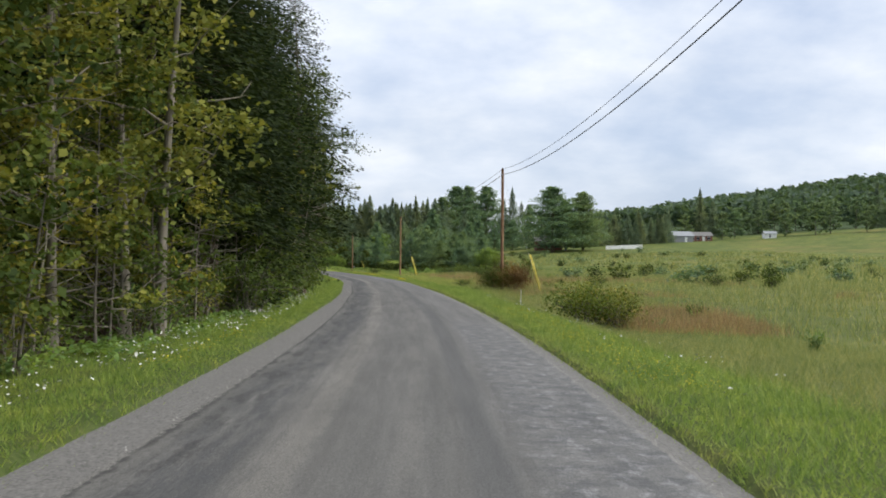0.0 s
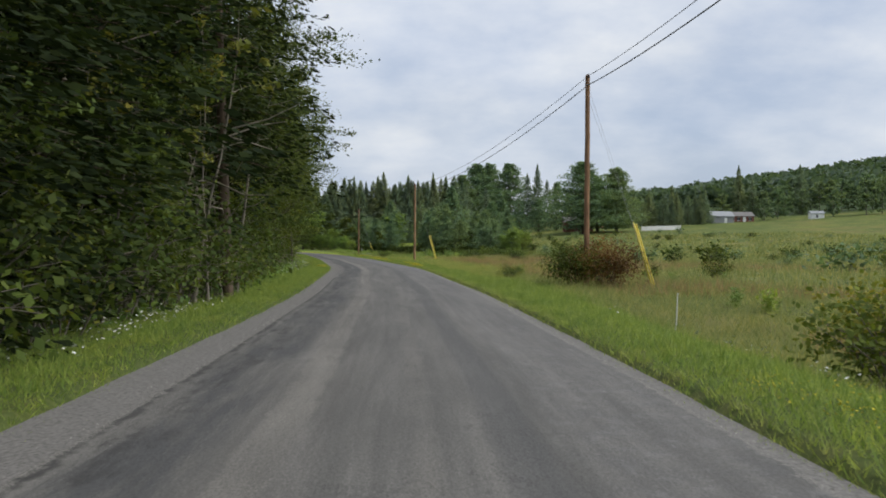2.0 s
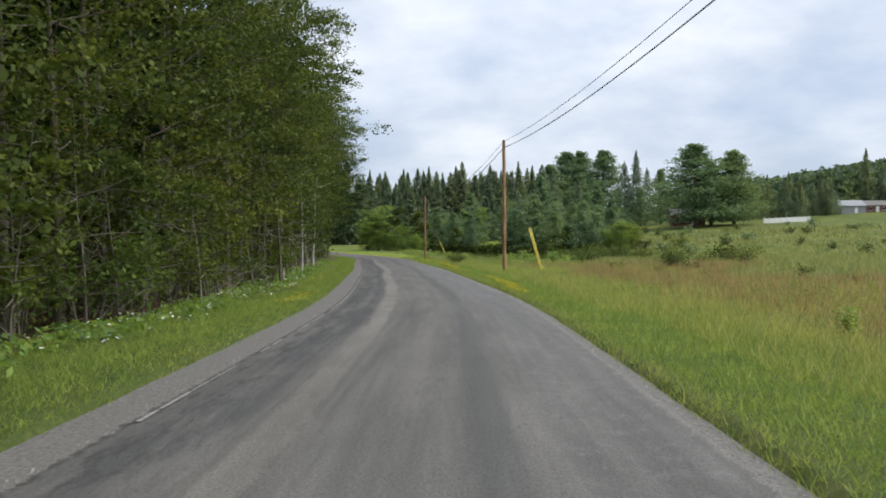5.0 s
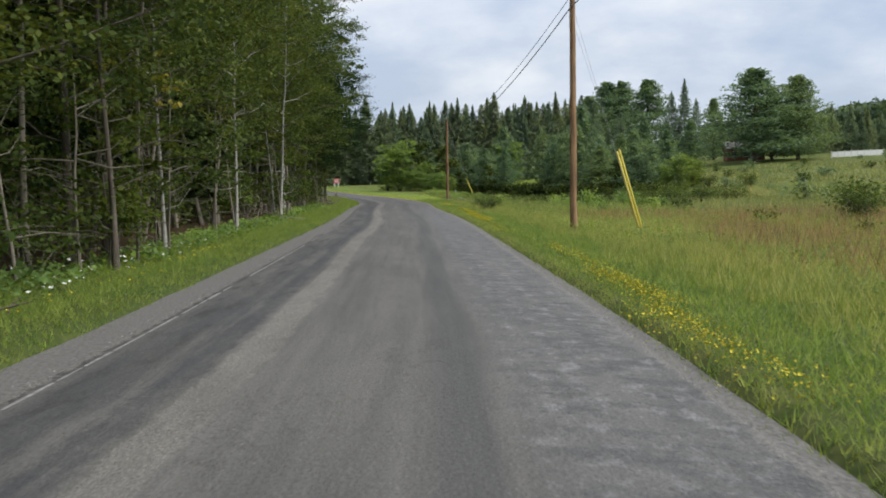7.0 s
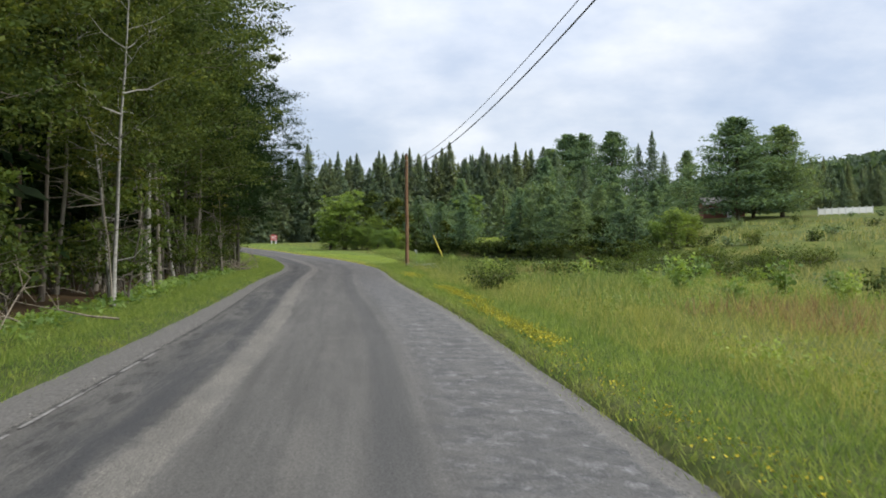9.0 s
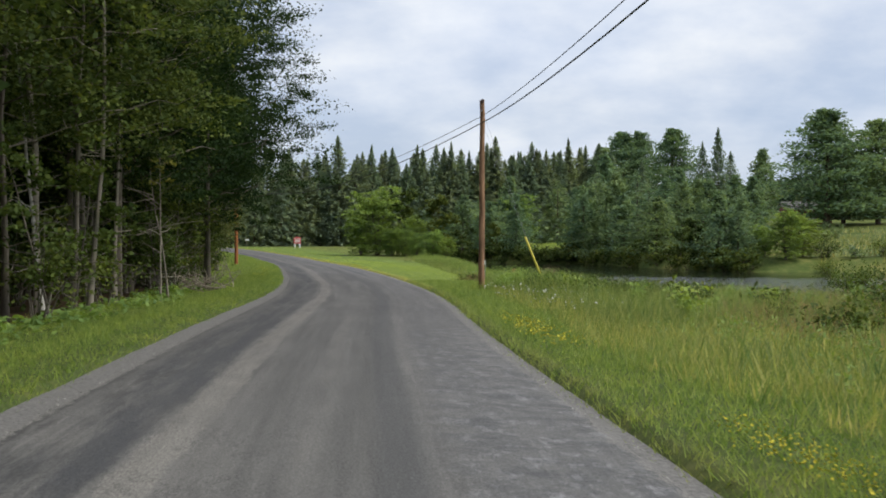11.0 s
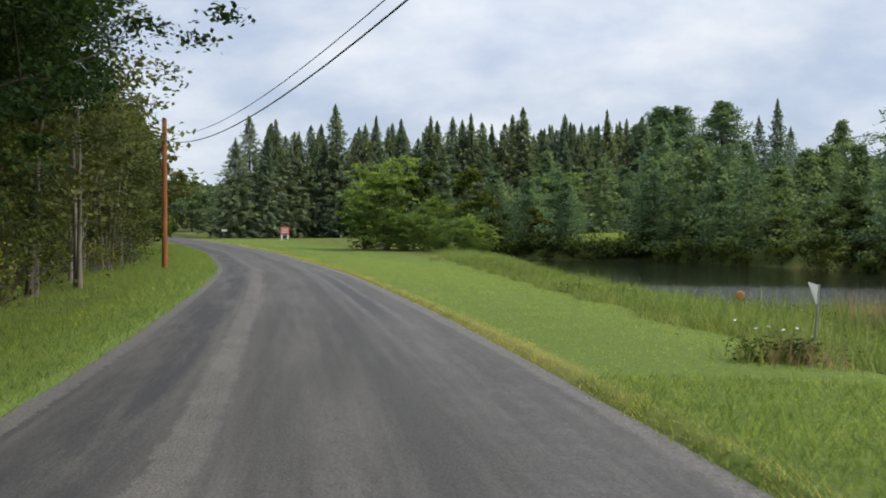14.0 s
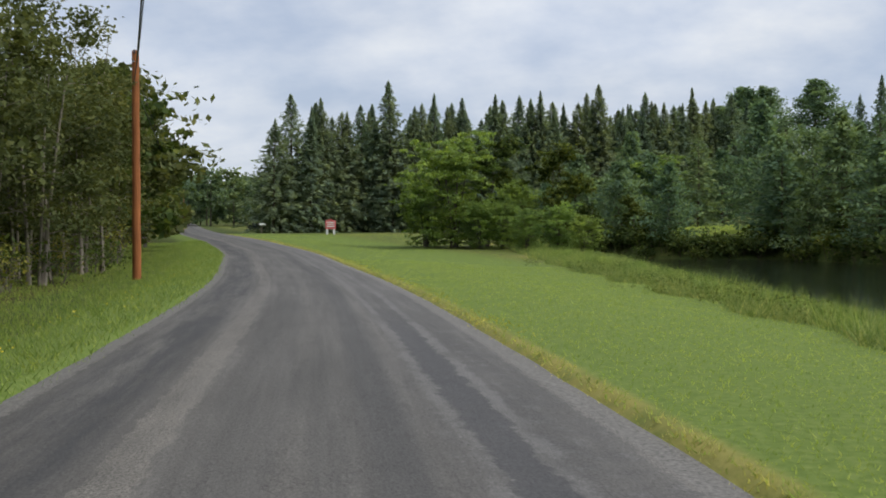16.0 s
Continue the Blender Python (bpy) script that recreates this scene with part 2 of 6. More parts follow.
def ground_material():
    """Grass of the verges and the lawn, rough field grass, litter under the wood."""
    m, nt, b = material("ground_soil_and_grass", 0.95)
    pos = place(nt)
    sep = nt.nodes.new("ShaderNodeSeparateXYZ")
    wire(nt, along(nt), sep.inputs[0])
    u, v = sep.outputs["X"], sep.outputs["Y"]
    fine, mid, big = noise_node(nt, 9.0, 5, pos), noise_node(nt, 1.1, 4, pos), noise_node(nt, 0.045, 4, pos)
    turf = ramp_node(nt, fine, [(0.25, (0.038, 0.056, 0.016)), (0.5, (0.070, 0.094, 0.026)), (0.78, (0.125, 0.142, 0.048))])
    spots = noise_node(nt, 0.7, 5, pos, 0.7)
    turf = mix_node(nt, 1.0, turf, ramp_node(nt, spots, [(0.3, (0.72, 0.8, 0.8)), (0.5, (1.0, 1.0, 1.0)), (0.7, (1.25, 1.1, 1.0))]), "MULTIPLY")
    field = ramp_node(nt, mid, [(0.25, (0.066, 0.092, 0.027)), (0.5, (0.110, 0.132, 0.040)), (0.78, (0.175, 0.168, 0.064))])
    meadow = ramp_node(nt, mid, [(0.25, (0.070, 0.102, 0.028)), (0.5, (0.118, 0.148, 0.042)), (0.78, (0.190, 0.190, 0.070))])
    field = mix_node(nt, band(nt, v, 84, 100, 5000, 5001), field, meadow)
    rust = ramp_node(nt, big, [(0.52, (0.0,)), (0.66, (0.4,))])
    field = mix_node(nt, rust, field, (0.23, 0.175, 0.07))
    wide_patch = noise_node(nt, 0.05, 8, pos, 0.75)
    field = mix_node(nt, 1.0, field, ramp_node(nt, wide_patch, [(0.32, (0.6, 0.72, 0.62)), (0.5, (1.0, 1.0, 1.0)), (0.66, (1.3, 1.2, 1.05))]), "MULTIPLY")
    broad = noise_node(nt, 0.16, 5, pos, 0.7)
    field = mix_node(nt, 1.0, field, ramp_node(nt, broad, [(0.3, (0.62, 0.72, 0.66)), (0.5, (1.0, 1.0, 1.0)), (0.7, (1.25, 1.15, 0.95))]), "MULTIPLY")
    field = mix_node(nt, 1.0, field, ramp_node(nt, fine, [(0.2, (0.7,)), (0.8, (1.25,))]), "MULTIPLY")
    litter = ramp_node(nt, fine, [(0.25, (0.025, 0.018, 0.01)), (0.6, (0.075, 0.05, 0.026)), (0.8, (0.06, 0.07, 0.022))])
    wob = math_node(nt, "MULTIPLY_ADD", mid, 2.0, u)
    in_field = band(nt, wob, 6.5, 9.5, 3000, 3001)
    past_lawn = band(nt, v, 190, 197, 330, 350)
    near_lawn = math_node(nt, "MULTIPLY", past_lawn, band(nt, wob, -4, -3, 14, 18))
    mown = ramp_node(nt, fine, [(0.25, (0.078, 0.122, 0.026)), (0.5, (0.130, 0.184, 0.042)), (0.78, (0.200, 0.245, 0.072))])
    turf = mix_node(nt, near_lawn, turf, mown)
    in_field = math_node(nt, "MULTIPLY", in_field, math_node(nt, "SUBTRACT", 1.0, near_lawn))
    col = mix_node(nt, in_field, turf, field)
    fringe = math_node(nt, "MULTIPLY", band(nt, u, 2.7, 2.85, 3.2, 3.6), ramp_node(nt, noise_node(nt, 1.6, 5, pos, 0.7), [(0.4, (0.0,)), (0.62, (0.4,))]))
    col = mix_node(nt, fringe, col, (0.155, 0.15, 0.065))
    straw = math_node(nt, "MULTIPLY", math_node(nt, "MULTIPLY", band(nt, u, 2.9, 3.0, 3.3, 3.55), band(nt, v, 194, 206, 330, 350)), ramp_node(nt, noise_node(nt, 0.9, 5, pos, 0.7), [(0.36, (0.25,)), (0.58, (0.9,))]))
    col = mix_node(nt, straw, col, (0.32, 0.285, 0.085))
    in_wood = band(nt, wob, -46, -38, -6.6, -5.4)
    col = mix_node(nt, in_wood, col, litter)
    far_wood = math_node(nt, "MULTIPLY", band(nt, v, 440, 470, 5000, 5001), band(nt, math_node(nt, "ABSOLUTE", u), 40, 70, 5000, 5001))
    col = mix_node(nt, far_wood, col, (0.05, 0.075, 0.03))
    wire(nt, col, b.inputs["Base Color"])
    b.inputs["Specular IOR Level"].default_value = 0.1
    bump(nt, b, fine, 0.4, 0.03)
    return m


def asphalt_material():
    """Old tar-and-chip: smooth dark wheel tracks, a pale strip of bare chips, a coarse rippled side, a broken dark edge."""
    m, nt, b = material("worn_asphalt", 0.85)
    uv = along(nt)
    sep = nt.nodes.new("ShaderNodeSeparateXYZ")
    wire(nt, uv, sep.inputs[0])
    u, v = sep.outputs["X"], sep.outputs["Y"]

    def stretched(sx, sy, scale, detail=4, rough=0.65):
        mp = nt.nodes.new("ShaderNodeMapping")
        mp.inputs["Scale"].default_value = (sx, sy, 1)
        wire(nt, uv, mp.inputs[0])
        return noise_node(nt, scale, detail, mp.outputs[0], rough)

    def times(*xs):
        out = xs[0]
        for x in xs[1:]:
            out = math_node(nt, "MULTIPLY", out, x)
        return out

    grain = stretched(1.0, 0.7, 48.0, 5, 0.75)
    chips = stretched(1.0, 0.5, 26.0, 4)
    streak = stretched(1.0, 0.045, 1.9, 4)
    fine_streak = stretched(1.0, 0.03, 7.0, 4)
    patch = stretched(0.7, 0.22, 0.9, 4)
    sway = math_node(nt, "MULTIPLY_ADD", stretched(0.0, 0.03, 1.0, 2), 0.5, math_node(nt, "ADD", u, -0.25))
    frayed = math_node(nt, "MULTIPLY_ADD", stretched(1.0, 0.6, 2.6, 9, 0.8), 0.5, math_node(nt, "ADD", sway, -0.25))
    newer = band(nt, v, 150, 182, 5000, 5001)
    older = math_node(nt, "MULTIPLY_ADD", math_node(nt, "ADD", band(nt, v, -50, -49, 30, 40), band(nt, v, 90, 112, 160, 178)), 0.7, 0.3)

    col = ramp_node(nt, streak, [(0.32, (0.098, 0.095, 0.089)), (0.52, (0.130, 0.125, 0.117)), (0.72, (0.164, 0.158, 0.146))])
    col = mix_node(nt, 1.0, col, ramp_node(nt, patch, [(0.32, (0.85,)), (0.68, (1.12,))]), "MULTIPLY")
    col = mix_node(nt, 1.0, col, ramp_node(nt, fine_streak, [(0.34, (0.88,)), (0.66, (1.12,))]), "MULTIPLY")
    # smooth dark wheel tracks
    left = times(band(nt, sway, -2.3, -1.95, -1.35, -1.1), ramp_node(nt, stretched(1.0, 0.1, 1.8, 9, 0.78), [(0.42, (0.1,)), (0.56, (0.9,))]))
    col = mix_node(nt, left, col, (0.066, 0.067, 0.069))
    mid_track = band(nt, sway, -0.55, -0.35, 0.55, 0.95)
    col = mix_node(nt, times(mid_track, 0.25), col, (0.098, 0.098, 0.093))
    col = mix_node(nt, times(band(nt, sway, 0.72, 0.92, 1.12, 1.32), 0.55), col, (0.072, 0.073, 0.074))
    tar = times(band(nt, frayed, -1.42, -1.36, -1.16, -1.08), band(nt, v, 86, 98, 175, 190), ramp_node(nt, stretched(1.0, 0.25, 1.7, 7, 0.75), [(0.4, (0.1,)), (0.55, (0.85,))]))
    col = mix_node(nt, tar, col, (0.060, 0.061, 0.064))
    # bare pale chips between the tracks
    pale = times(band(nt, frayed, -1.06, -1.01, -0.70, -0.63), ramp_node(nt, grain, [(0.36, (0.1,)), (0.56, (1.0,))]), ramp_node(nt, stretched(0.6, 0.3, 1.6, 6, 0.7), [(0.36, (0.35,)), (0.6, (1.0,))]))
    col = mix_node(nt, times(pale, math_node(nt, "MULTIPLY_ADD", band(nt, v, 88, 100, 215, 235), 0.45, 0.5)), col, (0.225, 0.213, 0.188))
    faint = times(band(nt, frayed, 0.12, 0.22, 0.34, 0.46), ramp_node(nt, patch, [(0.42, (0.0,)), (0.6, (0.5,))]))
    col = mix_node(nt, faint, col, (0.165, 0.157, 0.143))
    # the coarse side: worn ripples across the way
    side = times(band(nt, frayed, 1.1, 1.75, 2.9, 3.2), older)
    col = mix_node(nt, times(side, 0.45), col, (0.160, 0.160, 0.160))
    ripple = stretched(1.0, 1.1, 2.0, 7, 0.78)
    col = mix_node(nt, times(side, ramp_node(nt, ripple, [(0.47, (0.0,)), (0.58, (0.85,))])), col, (0.086, 0.087, 0.090))
    col = mix_node(nt, times(side, ramp_node(nt, stretched(1.3, 0.7, 3.4, 7, 0.78), [(0.52, (0.0,)), (0.64, (0.85,))])), col, (0.25, 0.25, 0.252))
    jag = math_node(nt, "MULTIPLY_ADD", stretched(1.0, 1.2, 2.2, 8, 0.8), 0.55, math_node(nt, "ADD", u, -0.275))
    slick = times(band(nt, jag, 1.62, 1.68, 2.0, 2.06), band(nt, v, 205, 212, 224, 232), 0.6)
    col = mix_node(nt, slick, col, (0.066, 0.068, 0.075))
    worn = times(math_node(nt, "ADD", band(nt, jag, 1.48, 1.52, 1.6, 1.66), band(nt, jag, 2.02, 2.06, 2.16, 2.22)), band(nt, v, 198, 208, 5000, 5001), ramp_node(nt, stretched(1.0, 0.4, 1.5, 5), [(0.38, (0.1,)), (0.56, (0.7,))]))
    col = mix_node(nt, worn, col, (0.19, 0.187, 0.182))
    # broken tar along the wood's side
    wander = math_node(nt, "MULTIPLY_ADD", stretched(0.5, 0.8, 1.3, 6, 0.7), 0.5, math_node(nt, "ADD", u, -0.25))
    crack = math_node(nt, "ADD", times(band(nt, wander, -2.55, -2.48, -2.3, -2.2), 0.9), times(band(nt, wander, -2.22, -2.14, -1.75, -1.5), ramp_node(nt, stretched(1.4, 0.3, 2.4, 7, 0.7), [(0.5, (0.0,)), (0.6, (0.75,))])))
    crack = times(crack, math_node(nt, "SUBTRACT", 1.0, times(newer, 0.75)))
    col = mix_node(nt, crack, col, (0.046, 0.045, 0.044))
    vein = math_node(nt, "ABSOLUTE", math_node(nt, "SUBTRACT", stretched(0.8, 0.35, 1.1, 7, 0.7), 0.5))
    vein = times(ramp_node(nt, vein, [(0.0, (0.5,)), (0.010, (0.0,))]), ramp_node(nt, patch, [(0.45, (0.0,)), (0.6, (0.9,))]))
    col = mix_node(nt, vein, col, (0.04, 0.039, 0.038))
    spill = times(band(nt, math_node(nt, "MULTIPLY_ADD", stretched(1.0, 1.0, 3.0, 8, 0.8), 0.5, math_node(nt, "ABSOLUTE", math_node(nt, "ADD", u, -0.235))), 2.78, 2.84, 4.0, 4.1), ramp_node(nt, grain, [(0.4, (0.2,)), (0.56, (1.0,))]))
    col = mix_node(nt, spill, col, (0.2, 0.192, 0.176))
    col = mix_node(nt, times(newer, 1.0), col, mix_node(nt, 1.0, col, (0.86, 0.85, 0.86), "MULTIPLY"))
    col = mix_node(nt, 1.0, col, ramp_node(nt, grain, [(0.3, (0.52,)), (0.7, (1.56,))]), "MULTIPLY")
    col = mix_node(nt, 1.0, col, ramp_node(nt, chips, [(0.3, (0.86,)), (0.5, (1.0,)), (0.7, (1.16,))]), "MULTIPLY")
    wire(nt, col, b.inputs["Base Color"])
    b.inputs["Specular IOR Level"].default_value = 0.3
    relief = math_node(nt, "ADD", grain, math_node(nt, "ADD", patch, times(side, math_node(nt, "MULTIPLY", ripple, 3.0))))
    bump(nt, b, relief, 0.5, 0.012)
    return m


def stone_material():
    m, nt, b = material("crushed_stone", 0.9)
    wire(nt, ramp_node(nt, island_random(nt), [(0.0, (0.11, 0.107, 0.10)), (0.6, (0.21, 0.203, 0.19)), (1.0, (0.36, 0.35, 0.33))]), b.inputs["Base Color"])
    return m


def plain_material(name, dark, light, scale=6.0, rough=0.7, metal=0.0, detail=4):
    m, nt, b = material(name, rough)
    tc = nt.nodes.new("ShaderNodeTexCoord")
    f = noise_node(nt, scale, detail, tc.outputs["Object"])
    wire(nt, ramp_node(nt, f, [(0.3, dark), (0.7, light)]), b.inputs["Base Color"])
    b.inputs["Metallic"].default_value = metal
    bump(nt, b, f, 0.2, 0.01)
    return m


def water_material():
    m, nt, b = material("pond_water", 0.06)
    b.inputs["Base Color"].default_value = (0.012, 0.016, 0.012, 1)
    b.inputs["IOR"].default_value = 1.33
    pos = place(nt)
    mp = nt.nodes.new("ShaderNodeMapping")
    mp.inputs["Scale"].default_value = (1.0, 2.2, 1.0)
    wire(nt, pos, mp.inputs[0])
    sp = nt.nodes.new("ShaderNodeSeparateXYZ")
    wire(nt, pos, sp.inputs[0])
    breeze = math_node(nt, "MULTIPLY_ADD", band(nt, sp.outputs["Y"], 150, 160, 236, 246), 5.0, 1.0)
    bump(nt, b, math_node(nt, "MULTIPLY", noise_node(nt, 2.6, 4, mp.outputs[0]), breeze), 0.25, 0.05)
    return m


LEAF_EDGE = leaf_material("broadleaf_green", (0.028, 0.046, 0.014), (0.066, 0.100, 0.026), (0.160, 0.190, 0.050), 0.35, 0.75)
LEAF_ASPEN = leaf_material("aspen_green", (0.036, 0.058, 0.018), (0.084, 0.124, 0.034), (0.190, 0.225, 0.064), 0.4, 0.7)
LEAF_SAPLING = leaf_material("sapling_green", (0.05, 0.082, 0.02), (0.09, 0.136, 0.034), (0.165, 0.205, 0.055), 0.4, 0.7)
LEAF_YELLOW = leaf_material("yellowing_leaves", (0.11, 0.137, 0.030), (0.20, 0.22, 0.048), (0.33, 0.29, 0.072), 0.35, 0.75)
# maple green, darkened: the shade under and inside the crowns is in the colour
LEAF_SHADED = leaf_material("shaded_maple_green", (0.011, 0.026, 0.010), (0.021, 0.045, 0.014), (0.042, 0.076, 0.023), 0.35, 0.75)
LEAF_BRIGHT = leaf_material("bright_shrub_green", (0.068, 0.116, 0.031), (0.118, 0.182, 0.050), (0.205, 0.265, 0.076), 0.42, 0.55, 0.5)
LEAF_OLIVE = leaf_material("olive_young_leaves", (0.058, 0.078, 0.028), (0.108, 0.128, 0.047), (0.18, 0.195, 0.074), 0.35, 0.75)
LEAF_RED = leaf_material("reddish_shrub_leaves", (0.10, 0.052, 0.024), (0.18, 0.098, 0.044), (0.17, 0.155, 0.045))
# far spruces: haze of the distance painted in as a lighter, bluer green
NEEDLE_HAZED = leaf_material("hazed_spruce_needles", (0.088, 0.122, 0.090), (0.118, 0.161, 0.114), (0.150, 0.195, 0.135), 0.44, 0.7, 0.7)
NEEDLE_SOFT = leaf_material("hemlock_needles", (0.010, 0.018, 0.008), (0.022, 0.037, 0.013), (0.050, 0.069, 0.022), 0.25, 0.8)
# pines and young conifers past the pond: paled and greyed for haze
NEEDLE_HAZED_PINE = leaf_material("hazed_pine_needles", (0.055, 0.092, 0.057), (0.085, 0.136, 0.079), (0.124, 0.179, 0.101), 0.44, 0.7, 0.7)
NEEDLE_HAZED_YOUNG = leaf_material("hazed_young_needles", (0.062, 0.103, 0.067), (0.094, 0.147, 0.090), (0.133, 0.191, 0.113), 0.44, 0.7, 0.7)
BARK_GREY = bark_material("grey_bark", (0.065, 0.053, 0.042), (0.20, 0.168, 0.132), moss=(0.09, 0.095, 0.052))
BARK_BROWN = bark_material("brown_bark", (0.05, 0.035, 0.025), (0.15, 0.105, 0.07))
BARK_PALE = bark_material("pale_sapling_bark", (0.085, 0.072, 0.056), (0.22, 0.195, 0.155), 14.0)
# far broadleaf crowns carry the haze in their lightened colour
LEAF_FAR_HAZED = leaf_material("hazed_far_green", (0.055, 0.090, 0.050), (0.083, 0.127, 0.067), (0.127, 0.178, 0.091), 0.38, 0.6, 0.7)
LEAF_HILL = leaf_material("hill_green", (0.028, 0.048, 0.030), (0.044, 0.070, 0.040), (0.070, 0.100, 0.055), 0.38, 0.6, 0.7)
BARK_LIGHT = bark_material("light_grey_bark", (0.13, 0.112, 0.088), (0.34, 0.30, 0.24), 9.0, 0.15, (0.16, 0.16, 0.09))
BARK_BIRCH = birch_material()
POLE_WOOD = bark_material("weathered_pole_wood", (0.115, 0.058, 0.032), (0.39, 0.225, 0.125), 13.0, 0.07)
POLE_TAN = bark_material("dry_tan_pole_wood", (0.15, 0.083, 0.044), (0.47, 0.285, 0.155), 13.0, 0.06)
POLE_ORANGE = bark_material("new_orange_pole_wood", (0.20, 0.062, 0.018), (0.42, 0.155, 0.05), 14.0, 0.05)
GROUND = ground_material()
ASPHALT = asphalt_material()
STONE = stone_material()
GRAVEL = plain_material("grey_gravel", (0.065, 0.062, 0.058), (0.235, 0.226, 0.213), 26.0, 0.95, 0, 8)
GRASS_VERGE = grass_material("verge_grass", (0.061, 0.105, 0.017), (0.122, 0.178, 0.031), (0.223, 0.265, 0.058))
GRASS_LAWN = grass_material("lawn_grass", (0.122, 0.176, 0.027), (0.205, 0.270, 0.046), (0.300, 0.345, 0.076))
GRASS_FIELD = grass_material("field_grass", (0.070, 0.098, 0.026), (0.135, 0.156, 0.044), (0.235, 0.220, 0.078))
GRASS_MEADOW = grass_material("meadow_grass", (0.087, 0.119, 0.024), (0.180, 0.200, 0.046), (0.300, 0.273, 0.081))
GRASS_REED = grass_material("bank_grass", (0.052, 0.090, 0.017), (0.112, 0.156, 0.032), (0.240, 0.248, 0.074))
GRASS_STRAW = grass_material("dry_yellow_grass", (0.20, 0.20, 0.045), (0.36, 0.34, 0.08), (0.50, 0.46, 0.15))
GRASS_RUST = grass_material("rusty_field_grass", (0.090, 0.064, 0.026), (0.170, 0.112, 0.050), (0.26, 0.185, 0.085))
WHITE_FLOWER = plain_material("white_umbel", (0.62, 0.63, 0.56), (0.82, 0.82, 0.78), 30)
YELLOW_FLOWER = plain_material("yellow_petals", (0.62, 0.50, 0.02), (0.78, 0.68, 0.06), 30)
YELLOW_PLASTIC = plain_material("yellow_plastic_guard", (0.62, 0.50, 0.06), (0.80, 0.66, 0.12), 5, 0.5)
WHITE_PAINT = plain_material("white_paint", (0.70, 0.70, 0.69), (0.83, 0.83, 0.82), 3, 0.6)
LINE_PAINT = plain_material("worn_white_line", (0.13, 0.127, 0.12), (0.40, 0.39, 0.38), 9, 0.8, 0, 8)
ORANGE_PLASTIC = plain_material("faded_orange_plastic", (0.42, 0.17, 0.05), (0.55, 0.26, 0.09), 6, 0.6)
GRASS_DRY = grass_material("dry_reeds", (0.11, 0.085, 0.045), (0.18, 0.13, 0.07), (0.25, 0.19, 0.10))
RED_PAINT = plain_material("red_sign_paint", (0.60, 0.10, 0.11), (0.74, 0.17, 0.17), 3, 0.6)
CABLE_BLACK = plain_material("black_cable", (0.012, 0.012, 0.013), (0.03, 0.03, 0.032), 3, 0.6)
STEEL = plain_material("galvanised_steel", (0.30, 0.31, 0.32), (0.46, 0.47, 0.48), 8, 0.45, 0.8)
PORCELAIN = plain_material("dark_insulator", (0.05, 0.03, 0.025), (0.10, 0.06, 0.05), 4, 0.25)
SIDING_GREY = plain_material("grey_metal_siding", (0.22, 0.23, 0.235), (0.30, 0.31, 0.315), 2, 0.6)
SIDING_RED = plain_material("red_brown_siding", (0.15, 0.055, 0.04), (0.23, 0.09, 0.065), 2, 0.8)
ROOF_GREY = plain_material("grey_shingle_roof", (0.12, 0.115, 0.11), (0.22, 0.21, 0.20), 4, 0.9)
ROOF_PALE = plain_material("pale_metal_roof", (0.22, 0.235, 0.25), (0.32, 0.335, 0.35), 3, 0.5)
GLASS_DARK = plain_material("dark_window_glass", (0.015, 0.018, 0.02), (0.03, 0.034, 0.038), 2, 0.08)
CAR_PAINT = plain_material("dark_car_paint", (0.02, 0.022, 0.026), (0.035, 0.037, 0.042), 2, 0.25)
RUBBER = plain_material("black_rubber", (0.015, 0.015, 0.015), (0.03, 0.03, 0.03), 6, 0.9)
DEADWOOD = bark_material("dead_grey_wood", (0.14, 0.115, 0.085), (0.36, 0.31, 0.24), 12)
WATER = water_material()

# ---- lie of the land ----
MID_Y = np.array([-400, -60, 0, 13, 30, 47, 57, 66, 84, 97, 107, 120, 134, 148, 160, 172, 186, 200, 214, 230, 243, 272, 300, 335, 400, 600, 4000.0])
MID_X = np.array([1.0, 1.0, 1.0, 0.85, 0.3, -0.68, -1.5, -2.08, -3.9, -5.13, -6.33, -8.45, -10.75, -13.1, -15.5, -17.85, -20.15, -23.5, -27.4, -32.05, -36.2, -46.9, -59.5, -76.9, -105.6, -195, -1300])


def _smoothed_mid():
    ys = np.arange(-400, 4000, 1.0)
    xs = np.interp(ys, MID_Y, MID_X)
    k = np.hanning(27)
    k /= k.sum()
    mid = np.convolve(np.pad(xs, 13, mode="edge"), k, "valid")
    return ys, mid


_YS, _XS = _smoothed_mid()
_SLOPE = np.gradient(_XS, _YS)


def mid(y):
    return np.interp(y, _YS, _XS)


def across(y):
    """How far x goes for a metre square across the road."""
    return np.sqrt(1 + np.interp(y, _YS, _SLOPE) ** 2)


def step(a, b, x):
    t = np.clip((np.asarray(x, float) - a) / (b - a), 0, 1)
    return t * t * (3 - 2 * t)


WATER_Z = -0.80


def far_shore(x):
    return 262 + 46 * (1 - step(-12, 5, x)) + 16 * (1 - step(-30, -18, x))


def near_shore(y):
    return -15.5 - 0.17 * (y - 228)


def lawn_end(y):
    return near_shore(y) - 5.7 - 1.2 * step(240, 275, y)


def pond_inside(x, y):
    """About the metres inside the pond's shore, negative outside."""
    south = y - (219 - 10 * step(-14, -6, x))
    wob = 0.6 * np.sin(x * 0.55) + 0.5 * np.sin(y * 0.43 + 1)
    return np.minimum(np.minimum(x - near_shore(y), south), np.minimum(far_shore(x) - y, 40 - x)) + wob


